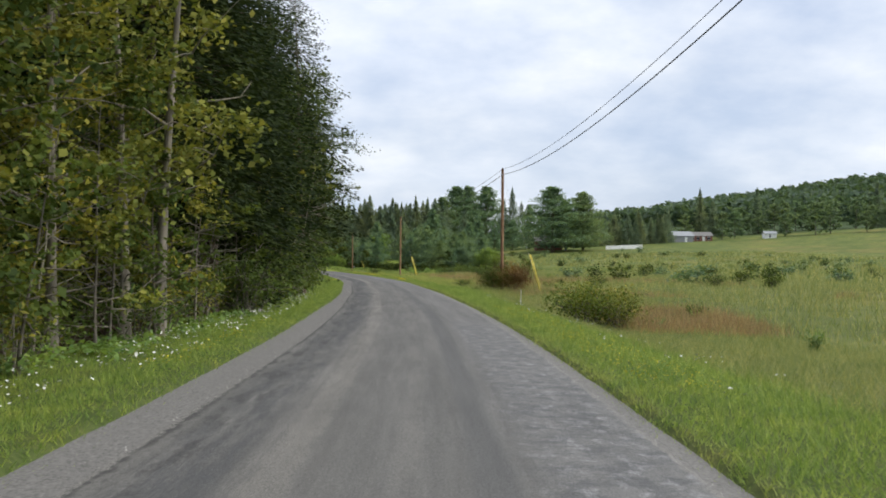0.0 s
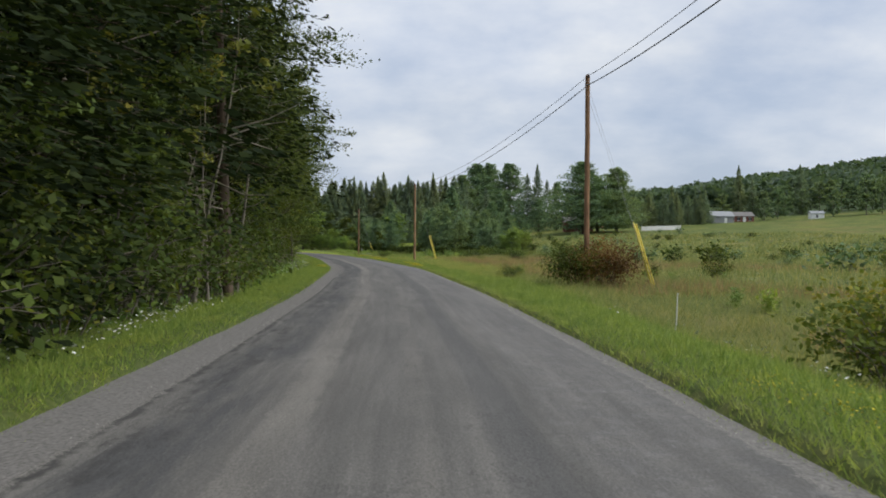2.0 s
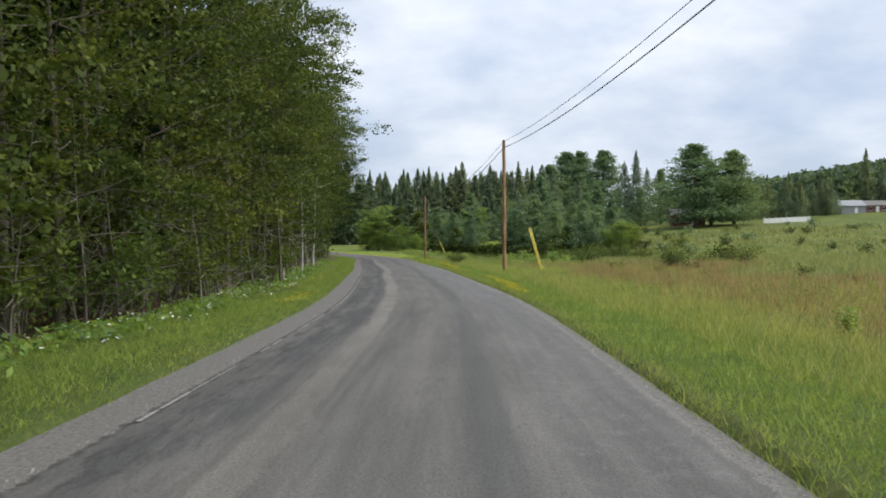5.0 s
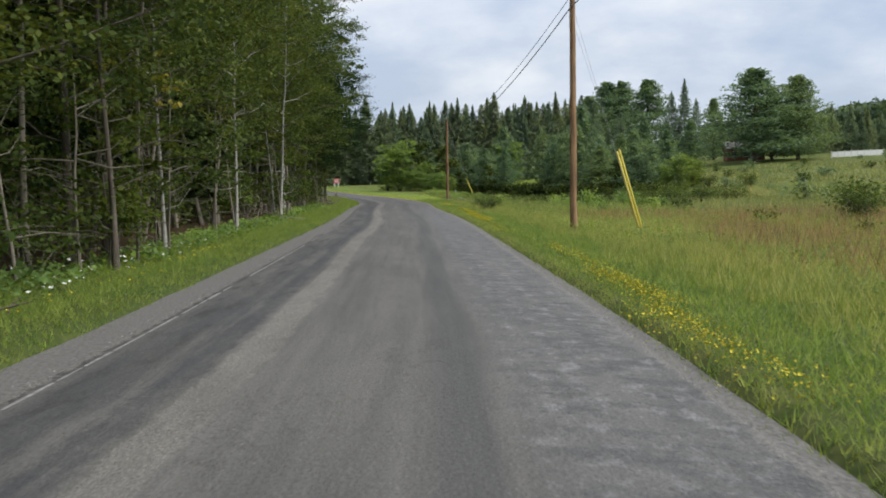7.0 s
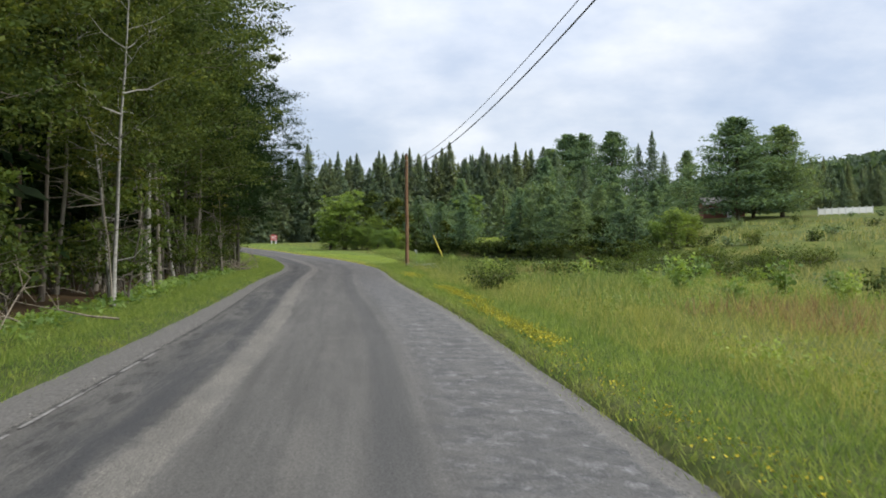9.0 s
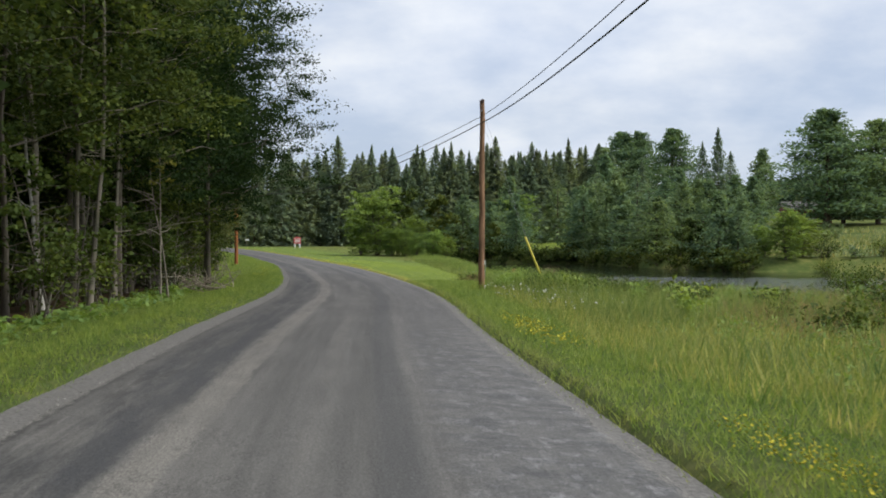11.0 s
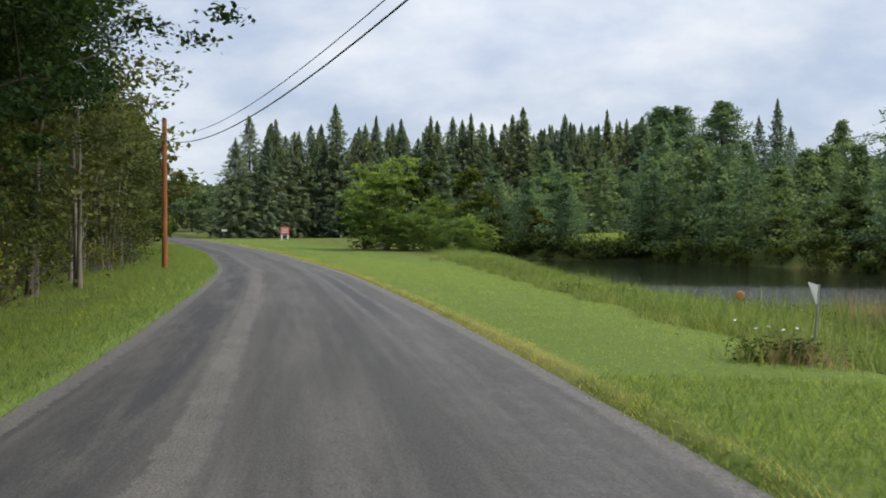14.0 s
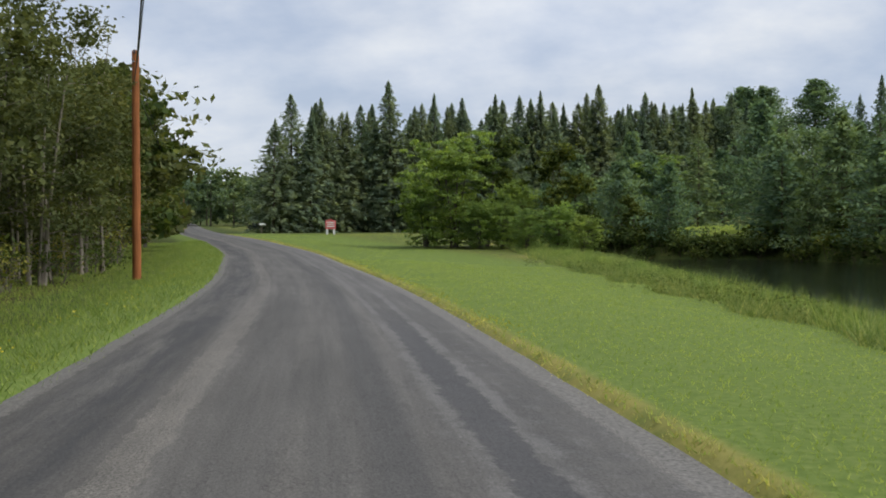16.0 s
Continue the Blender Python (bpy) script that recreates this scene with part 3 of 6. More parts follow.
def gravel_width(y):
    """Metres of gravel showing on the wood's side of the asphalt."""
    return 0.70 - 0.18 * step(42, 58, y) + 0.04 * step(80, 100, y) - 0.16 * step(140, 165, y) - 0.26 * step(175, 200, y)


def gravel_right(y):
    """Metres of gravel showing on the field's side of the asphalt."""
    return 0.20 - 0.06 * step(60, 90, y) + 0.10 * step(200, 214, y)


def height(x, y):
    x, y = np.asarray(x, float), np.asarray(y, float)
    u = (x - mid(y)) / across(y)
    s = 0.45 * x + 0.9 * y - 232
    rise = 0.052 * 20 * np.log1p(np.exp(np.clip(s / 20, -30, 30)))
    rise = np.where(rise > 13, 13 + 7 * np.tanh((rise - 13) / 20), rise) * step(-45, 40, x) + 3.5 * step(95, 190, x) * step(250, 400, y)
    z = rise + 0.95 * step(240, 345, y) * (1 - step(-40, 30, x))
    z = z - 1.15 * np.exp(-((y - 45) / 20) ** 2) * step(4.2, 9.0, u)
    z = z - 0.08 * step(3.4, 7.0, u) * (1 - step(30, 60, u)) * (1 - step(165, 195, y))
    z = z - 0.22 * step(3.6, 5.5, -u) + 0.5 * step(9, 26, -u)
    z = z - 0.38 * step(4.5, 12.0, u) * step(188, 206, y) * (1 - step(300, 335, y)) * (1 - step(40, 60, x))
    z = np.where(y > 190, np.minimum(z, z + (-1.4 - z) * step(-5.0, 1.6, pond_inside(x, y))), z)
    hill = 38 * np.exp(-((x - 380) ** 2 + (y - 780) ** 2) / 200.0**2)
    hill += 26 * np.exp(-((x + 330) ** 2 + (y - 900) ** 2) / 320.0**2)
    z = z - 0.45 * step(6, 11, u) * step(168, 190, y) * (1 - step(203, 214, y)) * (1 - step(20, 40, u))
    bumps = 0.07 * np.sin(x * 0.9 + 1.3 * np.sin(y * 0.31)) * np.sin(y * 0.7 + x * 0.2) + 0.12 * np.sin(x * 0.23) * np.sin(y * 0.19)
    return z + hill + bumps * step(3.4, 8, np.abs(u)) * (1 - 0.8 * step(185, 200, y)) - 0.14 * (1 - np.where(u < 0, step(2.40 + gravel_width(y), 2.60 + gravel_width(y), -u), step(2.86 + gravel_right(y), 3.06 + gravel_right(y), u)))


def spot(x, y, dz=0.0):
    return float(x), float(y), float(height(x, y)) + dz


def beside(u, y):
    """The x of a place u metres right of the road's middle."""
    return float(mid(y) + u * across(y))


# ---- mesh helpers ----


def mesh_of(name, verts, faces, mats, smooth=False, uvs=None, index=None):
    """A mesh from arrays: verts (n, 3), faces (m, k) all of one size k."""
    verts, faces = np.asarray(verts, np.float32), np.asarray(faces, np.int32)
    me = bpy.data.meshes.new(name)
    m, k = faces.shape
    me.vertices.add(len(verts))
    me.vertices.foreach_set("co", verts.ravel())
    me.loops.add(m * k)
    me.loops.foreach_set("vertex_index", faces.ravel())
    me.polygons.add(m)
    me.polygons.foreach_set("loop_start", np.arange(0, m * k, k, dtype=np.int32))
    if smooth:
        me.polygons.foreach_set("use_smooth", np.ones(m, bool))
    if index is not None:
        me.polygons.foreach_set("material_index", np.asarray(index, np.int32))
    for mat in mats if isinstance(mats, (list, tuple)) else [mats]:
        me.materials.append(mat)
    if uvs is not None:
        layer = me.uv_layers.new(name="road_space")
        layer.data.foreach_set("uv", np.asarray(uvs, np.float32)[faces.ravel()].ravel())
    me.update(calc_edges=True)
    me.validate()
    return me


def part(name, me, parent=None, label=""):
    """Links a mesh, or a bmesh with its material, as one object under a thing."""
    ob = new(name, me)
    if parent is not None:
        ob.parent = parent
    if label:
        ob["label"] = label
    return ob


def solid(name, bm, mat, bevel=0.0):
    """A mesh from a bmesh, its edges rounded."""
    if bevel:
        bmesh.ops.bevel(bm, geom=list(bm.edges), offset=bevel, segments=2, affect="EDGES", clamp_overlap=True)
    me = bpy.data.meshes.new(name)
    bm.to_mesh(me)
    bm.free()
    me.materials.append(mat)
    return me


def box(size, at=(0, 0, 0), turn=None):
    bm = bmesh.new()
    m = Matrix.Translation(at) @ (turn or Matrix()) @ Matrix.Diagonal((*size, 1))
    bmesh.ops.create_cube(bm, size=1, matrix=m)
    return bm


def tubes(lines, sides=6):
    """Verts and quads of tapered tubes. lines: lists of (point, radius)."""
    vs, fs, base = [], [], 0
    ang = np.arange(sides) * 2 * np.pi / sides
    for line in lines:
        p = np.array([q for q, _ in line], float)
        r = np.array([w for _, w in line], float)
        d = np.gradient(p, axis=0)
        d /= np.linalg.norm(d, axis=1)[:, None] + 1e-9
        ref = np.where(np.abs(d[:, 2:3]) > 0.9, [[1.0, 0, 0]], [[0, 0, 1.0]])
        a = np.cross(d, ref)
        a /= np.linalg.norm(a, axis=1)[:, None] + 1e-9
        b = np.cross(d, a)
        ring = p[:, None] + r[:, None, None] * (np.cos(ang)[None, :, None] * a[:, None] + np.sin(ang)[None, :, None] * b[:, None])
        n = len(p)
        vs.append(ring.reshape(-1, 3))
        i = np.arange(n - 1)[:, None] * sides + np.arange(sides)[None]
        j = np.arange(n - 1)[:, None] * sides + (np.arange(sides) + 1)[None] % sides
        fs.append(np.stack([i, j, j + sides, i + sides], -1).reshape(-1, 4) + base)
        base += n * sides
    return np.concatenate(vs), np.concatenate(fs)


def grown(lines, sides):
    """Tubes as tubes() gives them, each one joined to the nearest of those before it."""
    v, f = tubes(lines, sides)
    starts = np.cumsum([0] + [len(line) * sides for line in lines])
    extra = []
    for k in range(1, len(lines)):
        a = starts[k]
        d = ((v[:a] - v[a:a + sides].mean(0)) ** 2).sum(1)
        j = int(d.argmin())
        ring = j - (j - starts[:k + 1][starts[:k + 1] <= j].max()) % sides
        j2 = ring + (j - ring + 1) % sides
        extra.append([a, a + 1, j2, j])
    return v, np.vstack([f, np.array(extra, int)]) if extra else f


def leaves(rng, centre, size, flat=0.6, aspect=1.9, way=None, wide=None):
    """Diamond leaves. centre (n, 3); flat: how level they lie; way: directions that they point in."""
    n = len(centre)
    size = np.broadcast_to(size, n)[:, None] * rng.uniform(0.65, 1.3, (n, 1))
    if way is None:
        way = rng.normal(size=(n, 3)) * [1, 1, 1 - flat]
        way[:, 2] -= 0.25
    way = way / (np.linalg.norm(way, axis=1)[:, None] + 1e-9)
    side = np.cross(way, rng.normal(size=(n, 3)) * (1 - flat) + [0, 0, 1.0])
    side /= np.linalg.norm(side, axis=1)[:, None] + 1e-9
    w = size / aspect if wide is None else wide
    c = centre
    v = np.stack([c - way * size * 0.5, c + side * w * 0.5 - way * size * 0.05, c + way * size * 0.5, c - side * w * 0.5 - way * size * 0.05], 1)
    return v.reshape(-1, 3), np.arange(4 * n).reshape(-1, 4)


def make_tree(kind, trunk_me, crown_me, label, category, group=""):
    ob = new(kind)
    part("trunk", trunk_me, ob)
    part("crown", crown_me, ob)
    return tagged(ob, label, category, group)


# ---- trees: one function for each kind of growth ----


def broadleaf_meshes(seed, tall, bare, wide, bark, leaf, clumps=95, per=52, size=0.2, stem=0.16, lean=(0, 0), stems=1, puff=0.85, dead=0, squash=0.5, arms=16, sides=5, twigs=2, bends=0.045):
    """A broad-leaved tree: bent stem, rising limbs and twigs, leaves in clumps round their ends."""
    rng = np.random.default_rng(seed)
    lines, ends = [], []
    for k in range(stems):
        a0 = rng.uniform(0, 6.28)
        out = 0.0 if stems == 1 else rng.uniform(0.15, 0.5) * wide
        off = np.array([math.cos(a0), math.sin(a0), 0]) * (0.0 if stems == 1 else rng.uniform(0.05, 0.35))
        top = np.array([lean[0] + math.cos(a0) * out, lean[1] + math.sin(a0) * out, tall * rng.uniform(0.86, 0.97)])
        n = 9
        t = np.linspace(0, 1, n)
        bend = np.cumsum(rng.normal(0, bends * tall / 10, (n, 2)), 0)
        spine = np.stack([off[0] + top[0] * t**1.4 + bend[:, 0] * t, off[1] + top[1] * t**1.4 + bend[:, 1] * t, top[2] * t], 1)
        r0 = stem * (1 if stems == 1 else rng.uniform(0.6, 1.0))
        rad = r0 * (1 - 0.86 * t) * (1 + 0.45 * np.exp(-t * 22))
        spine[0, 2] = -0.25
        lines.append(list(zip(spine, rad)))
        limbs = max(4, int(arms / stems))
        for i in range(limbs):
            h = bare / tall + (0.97 - bare / tall) * (i + rng.uniform(0, 1)) / limbs
            p0 = np.array([np.interp(h, t, spine[:, c]) for c in range(3)])
            az = i * 2.4 + rng.uniform(-0.5, 0.5) + a0
            q = (h - bare / tall) / (1 - bare / tall + 1e-6)
            reach = wide * (0.45 + 0.75 * math.sin(math.pi * min(1, 0.18 + 0.78 * q)) ** 1.0) * rng.uniform(0.65, 1.02) * (0.8 if stems > 1 else 1)
            reach = min(reach, 1.06 * wide)
            up = reach * rng.uniform(0.15, 0.6)
            d = np.array([math.cos(az), math.sin(az), 0])
            s = np.linspace(0, 1, 5)[:, None]
            limb = p0 + d * reach * s + np.array([0, 0, up]) * s**1.3 + rng.normal(0, 0.06 * reach, (5, 3)) * s
            lr = max(0.012, r0 * 0.32 * (1 - 0.6 * q))
            lines.append([(limb[j], lr * (1 - 0.8 * j / 4)) for j in range(5)])
            ends += [limb[2], limb[3], limb[4]]
            for _ in range(twigs):
                j = rng.integers(1, 4)
                tip = limb[j] + (d * 0.4 + np.clip(rng.normal(0, 0.7, 3), -0.8, 0.8) * [1, 1, 0.5]) * reach * 0.42
                lines.append([(limb[j], lr * 0.45), ((limb[j] + tip) / 2 + [0, 0, 0.05], lr * 0.3), (tip, lr * 0.12)])
                ends.append(tip)
        ends.append(spine[-1])
    for _ in range(dead):
        h = rng.uniform(0.12, 0.7) * min(1, bare / tall + 0.25)
        p0 = np.array([np.interp(h, t, spine[:, c]) for c in range(3)])
        az = rng.uniform(0, 6.28)
        tip = p0 + np.array([math.cos(az), math.sin(az), rng.uniform(-0.2, 0.5)]) * rng.uniform(0.6, 1.9)
        lines.append([(p0, 0.022), ((p0 + tip) / 2 + rng.normal(0, 0.08, 3), 0.014), (tip, 0.005)])
    v, f = grown(lines, sides)
    trunk = mesh_of("trunk", v, f, bark, True)
    ends = np.array(ends)
    pick = ends[rng.integers(0, len(ends), clumps)] + np.clip(rng.normal(0, 0.16, (clumps, 3)), -0.26, 0.26) * wide * [1, 1, 0.7]
    rc = puff * wide * 0.30 * rng.uniform(0.45, 1.6, clumps)
    c = np.repeat(pick, per, 0)
    r = np.repeat(rc, per)[:, None]
    c = c + np.clip(rng.normal(0, 0.5, (len(c), 3)), -1.1, 1.1) * r * [1, 1, squash]
    c = c[c[:, 2] > 0.15]
    v, f = leaves(rng, c, size, 0.4, 1.45)
    return trunk, mesh_of("crown", v, f, leaf)


def spruce_meshes(seed, tall, wide, leaf, bark, bare=0.6, gap=0.5, arms=8, twigs=13, twig=0.55, droop=0.35, stem=0.16, power=0.85, thick=0.2, ragged=0.2, skirt=0.75, outer=0.75, full=1.0):
    """A conifer: straight stem, rings of drooping arms set with flat sprays of needles."""
    rng = np.random.default_rng(seed)
    lines = [[((0, 0, -0.25), stem * 1.2), ((0, 0, tall * 0.3), stem * 0.85), ((0.03, 0.02, tall * 0.7), stem * 0.4), ((0, 0, tall), 0.015)]]
    cs, ws, sizes = [], [], []
    h = bare
    while h < tall - 0.15:
        q = (h - bare) / (tall - bare)
        reach0 = wide * max(0.012, min(1.0, (1 - q) / full)) ** power * (skirt + (1 - skirt) * min(1, q * 4 + 0.2))
        n = max(4, int(arms * (1 - 0.45 * q)))
        a0 = rng.uniform(0, 6.28)
        for i in range(n):
            az = a0 + i * 6.283 / n + rng.uniform(-0.3, 0.3)
            reach = reach0 * rng.uniform(1 - ragged * 1.6, 1 + ragged)
            d = np.array([math.cos(az), math.sin(az), 0.0])
            dr = droop * rng.uniform(0.6, 1.3) * (1 - 0.9 * q) - 0.25 * q
            k = max(3, int(twigs * (0.35 + 0.65 * (1 - q))))
            s = rng.uniform(0.06, 1.0, k) ** outer
            p = np.array([0, 0, h]) + d * (reach * s)[:, None]
            p[:, 2] -= dr * reach * s**1.5 - 0.12 * reach * dr * (s**4)
            side = np.cross(d, [0, 0, 1.0])
            sgn = rng.choice([-1.0, 1.0], k)[:, None]
            spread = (1 - s)[:, None] * 0.5 + 0.25
            w = d * 0.75 + side * sgn * rng.uniform(0.2, 1.1, (k, 1)) + np.array([0, 0, -1]) * rng.uniform(0.0, 0.75, (k, 1)) * droop * 1.6
            p[:, 2] += rng.normal(0, 0.36 * gap, k)
            p = p + side * sgn * spread * reach * 0.16 * rng.uniform(0, 1, (k, 1))
            cs.append(p)
            ws.append(w)
            sizes.append(np.full(k, 1.0 - 0.55 * q**3))
            if i % 2 == 0 and reach > 0.5:
                tip = np.array([0, 0, h - dr * reach * 0.35]) + d * reach * 0.6
                lines.append([((0, 0, h), 0.02 * stem / 0.16), (tip, 0.005)])
        h += gap * rng.uniform(0.7, 1.3) * (1 - 0.6 * q)
    k = 10
    sizes.append(np.full(k, 0.5))
    cs.append(np.stack([rng.normal(0, 0.05, k), rng.normal(0, 0.05, k), tall - rng.uniform(-0.25, 0.8, k)], 1))
    ws.append(np.stack([rng.normal(0, 0.35, k), rng.normal(0, 0.35, k), np.ones(k)], 1))
    v, f = grown(lines, 5)
    trunk = mesh_of("trunk", v, f, bark, True)
    c, w = np.concatenate(cs), np.concatenate(ws)
    v, f = leaves(rng, c, twig * np.concatenate(sizes), 0.1, 2.2, w, thick * rng.uniform(0.7, 1.3, (len(c), 1)) * np.concatenate(sizes)[:, None])
    return trunk, mesh_of("crown", v, f, leaf)


def pine_meshes(seed, tall, wide, leaf, bark, bare=1.5, limbs=60, per=70, size=0.42, stem=0.3):
    """A white pine: uneven rising limbs, each with level plumes of needle tufts, dense inside, a ragged rounded top."""
    rng = np.random.default_rng(seed)
    lines = [[((0, 0, -0.3), stem * 1.2), ((0.1, 0, tall * 0.5), stem * 0.7), ((0, 0.1, tall * 0.95), 0.04)]]
    cs = []
    for i in range(limbs):
        q = min(1.0, abs((i + rng.uniform(-0.5, 0.5)) / (limbs - 1)))
        h = bare + (tall * 0.96 - bare) * q
        reach = wide * max(0.16, 1 - 0.88 * q**1.8) * rng.uniform(0.6, 1.12)
        az = i * 2.4 + rng.uniform(-0.5, 0.5)
        d = np.array([math.cos(az), math.sin(az), 0.0])
        up = reach * rng.uniform(0.0, 0.4)
        tip = np.array([0, 0, h]) + d * reach + [0, 0, up]
        lines.append([((0, 0, h - 0.2), 0.07), (np.array([0, 0, h]) + d * reach * 0.5 + [0, 0, up * 0.25], 0.045), (tip, 0.012)])
        side = np.cross(d, [0, 0, 1.0])
        for j in range(4):
            s0 = 0.3 + 0.23 * j
            c0 = np.array([0, 0, h]) + d * reach * s0 + side * rng.normal(0, 0.3) * reach * s0 + [0, 0, up * s0**2 + rng.normal(0, 0.12)]
            cs.append(c0 + np.clip(rng.normal(0, 1, (per, 3)), -1.6, 1.6) * [0.2 * reach + 0.15, 0.2 * reach + 0.15, 0.32])
    cs.append(np.clip(rng.normal(0, 1, (per * 4, 3)), -1.5, 1.5) * [wide * 0.1, wide * 0.1, tall * 0.03] + [0, 0, tall * 0.95])
    v, f = grown(lines, 5)
    c = np.concatenate(cs)
    w = rng.normal(0, 1, (len(c), 3)) * [1, 1, 0.45] + [0, 0, 0.35]
    lv, lf = leaves(rng, c, size, 0.15, 2.0, w)
    return mesh_of("trunk", v, f, bark, True), mesh_of("crown", lv, lf, leaf)


def shrub_meshes(seed, tall, wide, leaf, bark, n=900, size=0.14, stems=9, bare=0.12):
    """A shrub of many thin stems from the ground, leafy to the outside."""
    rng = np.random.default_rng(seed)
    lines, tips = [], []
    for i in range(stems):
        az, out = rng.uniform(0, 6.28), rng.uniform(0.2, 0.95) * wide
        top = np.array([math.cos(az) * out, math.sin(az) * out, tall * rng.uniform(0.6, 1.0) * (1 - 0.3 * out / wide)])
        foot = np.array([math.cos(az), math.sin(az), 0]) * rng.uniform(0.02, 0.2) * wide
        m1 = foot + (top - foot) * 0.5 + [0, 0, 0.12 * tall]
        lines.append([(foot - [0, 0, 0.12], 0.022), (m1, 0.014), (top, 0.005)])
        tips += [m1, (m1 + top) / 2, top, top]
        if not bare:
            tips += [foot + [0, 0, 0.1], foot * 0.5 + m1 * 0.5, foot * 0.75 + m1 * 0.25]
        for _ in range(2):
            t2 = m1 + rng.normal(0, 0.3, 3) * [wide, wide, tall * 0.6]
            t2[2] = max(t2[2], bare * tall)
            lines.append([(m1, 0.01), (t2, 0.004)])
            tips.append(t2)
    tips = np.array(tips)
    c = tips[rng.integers(0, len(tips), n)] + np.clip(rng.normal(0, 0.5, (n, 3)), -1.2, 1.2) * [wide * 0.36, wide * 0.36, tall * 0.26]
    c = c[c[:, 2] > bare * tall * rng.uniform(0, 1, len(c))]
    v, f = grown(lines, 5)
    lv, lf = leaves(rng, c, size, 0.4, 1.5)
    return mesh_of("stem", v, f, bark, True), mesh_of("foliage", lv, lf, leaf)


def make_shrub(kind, meshes, label, group=""):
    ob = new(kind)
    part("stem", meshes[0], ob)
    part("foliage", meshes[1], ob)
    return tagged(ob, label, "shrub", group)


def stand(ob, x, y, turn=0.0, size=1.0, dz=0.0, fresh=False, tilt=(0, 0), squeeze=1.0):
    """Sets a thing, or a copy of it, upright on the ground."""
    m = pose(*spot(x, y, dz), tilt[0], tilt[1], turn)
    if not fresh:
        ob = copy_thing(ob, m)
    ob.matrix_basis = m @ Matrix.Diagonal((size * squeeze, size * squeeze, size, 1))
    return ob


class Kind:
    """A few grown forms of one kind of tree: the first use takes the form itself, later ones copy it."""

    def __init__(self, forms):
        self.forms, self.used, self.turn = forms, [False] * len(forms), 0

    def put(self, x, y, turn=0.0, size=1.0, form=None, tilt=(0, 0), label="", squeeze=1.0):
        i = self.turn % len(self.forms) if form is None else form
        self.turn += 1
        ob = stand(self.forms[i], x, y, turn, size, 0.0, not self.used[i], tilt, squeeze)
        self.used[i] = True
        if label:
            ob["label"] = label
        return ob

    def tidy(self):
        for ob, used in zip(self.forms, self.used):
            if not used:
                for o in (*ob.children_recursive, ob):
                    bpy.data.objects.remove(o)


# ---- ground, road, shoulders, pond ----
def columns():
    side = [0, 0.7, 1.4, 2.1, 2.45, 2.6, 2.72, 2.84, 2.96, 3.08, 3.2, 3.32, 3.45, 3.6, 3.9, 4.4, 5, 5.6, 6.3, 7, 7.8, 8.6, 9.5]
    right = side + list(np.arange(10.5, 60, 1.0)) + [62, 66, 71, 77, 84, 92, 102, 115, 130, 150, 175, 205, 240, 280, 330, 390, 450, 520, 600, 700, 850, 1100, 1500, 2200, 3200]
    left = side[1:] + [10.5, 11.5, 13, 15, 17, 19.5, 22, 25, 29, 34, 40, 48, 58, 70, 85, 105, 130, 160, 200, 260, 340, 440, 560, 700, 900, 1300, 2000, 3200]
    return np.array([-a for a in reversed(left)] + right)


def rows_along():
    return np.array(list(np.linspace(-390, -30, 13)) + list(np.arange(-24, 0, 2.0)) + list(np.arange(0, 230, 0.5)) + list(np.arange(230, 350, 2.0)) + list(np.arange(352, 480, 5.0)) + [490, 505, 525, 550, 580, 615, 655, 700, 750, 810, 880, 960, 1060, 1200, 1400, 1700, 2200, 3000, 3900])


def strip(us, ys, lift):
    u, y = np.meshgrid(us, ys)
    x = mid(y) + u * across(y)
    z = lift(u, x, y)
    v = np.stack([x, y, z], -1).reshape(-1, 3)
    n, k = len(us), len(ys)
    i = np.arange(k - 1)[:, None] * n + np.arange(n - 1)[None]
    f = np.stack([i, i + 1, i + n + 1, i + n], -1).reshape(-1, 4)
    return v, f, np.stack([u, y], -1).reshape(-1, 2)


def road_level(y):
    return height(mid(y), y) + 0.14


v, f, uv = strip(columns(), rows_along(), lambda u, x, y: height(x, y))
tagged(part("ground", mesh_of("ground", v, f, GROUND, True, uv)), "uneven green ground with verges, field, lawn and woodland floor", "ground", kind="structure")
road_rows = np.concatenate([np.arange(-120, 360, 0.8), np.arange(360, 640, 4.0)])
v, f, uv = strip(np.linspace(-2.38, 2.85, 23), road_rows, lambda u, x, y: road_level(y) - 0.006 * u**2 + 0.004 * np.sin(u * 3 + y * 0.13))
tagged(part("road", mesh_of("road", v, f, ASPHALT, True, uv)), "narrow worn grey asphalt country road with pale streaks", "road", kind="structure")


def shoulder(name, u_in, wide):
    """A gravel strip beside the asphalt. wide(y): how far it reaches, to the left where negative."""
    ys = np.concatenate([np.arange(-60, 330, 0.5), np.arange(330, 480, 4)])
    e, y = np.meshgrid(np.linspace(0, 1, 6), ys)
    u = u_in + e * wide(y)
    x = mid(y) + u * across(y)
    rag = 0.008 * np.sin(y * 1.7 + u * 9) * np.sin(y * 0.53)
    z = road_level(y) - 0.006 * u_in**2 - 0.012 - 0.035 * e + rag * e
    i = np.arange(len(ys) - 1)[:, None] * 6 + np.arange(5)[None]
    f = np.stack([i, i + 1, i + 7, i + 6], -1).reshape(-1, 4)
    me = mesh_of(name, np.stack([x, y, z], -1).reshape(-1, 3), f if wide(0.0) > 0 else f[:, ::-1], GRAVEL, True, np.stack([u, y], -1).reshape(-1, 2))
    return tagged(part(name, me), "grey crushed gravel shoulder along the asphalt", "road shoulder", kind="structure")


shoulder("gravel_shoulder", -2.36, lambda y: -gravel_width(y) - 0.22)
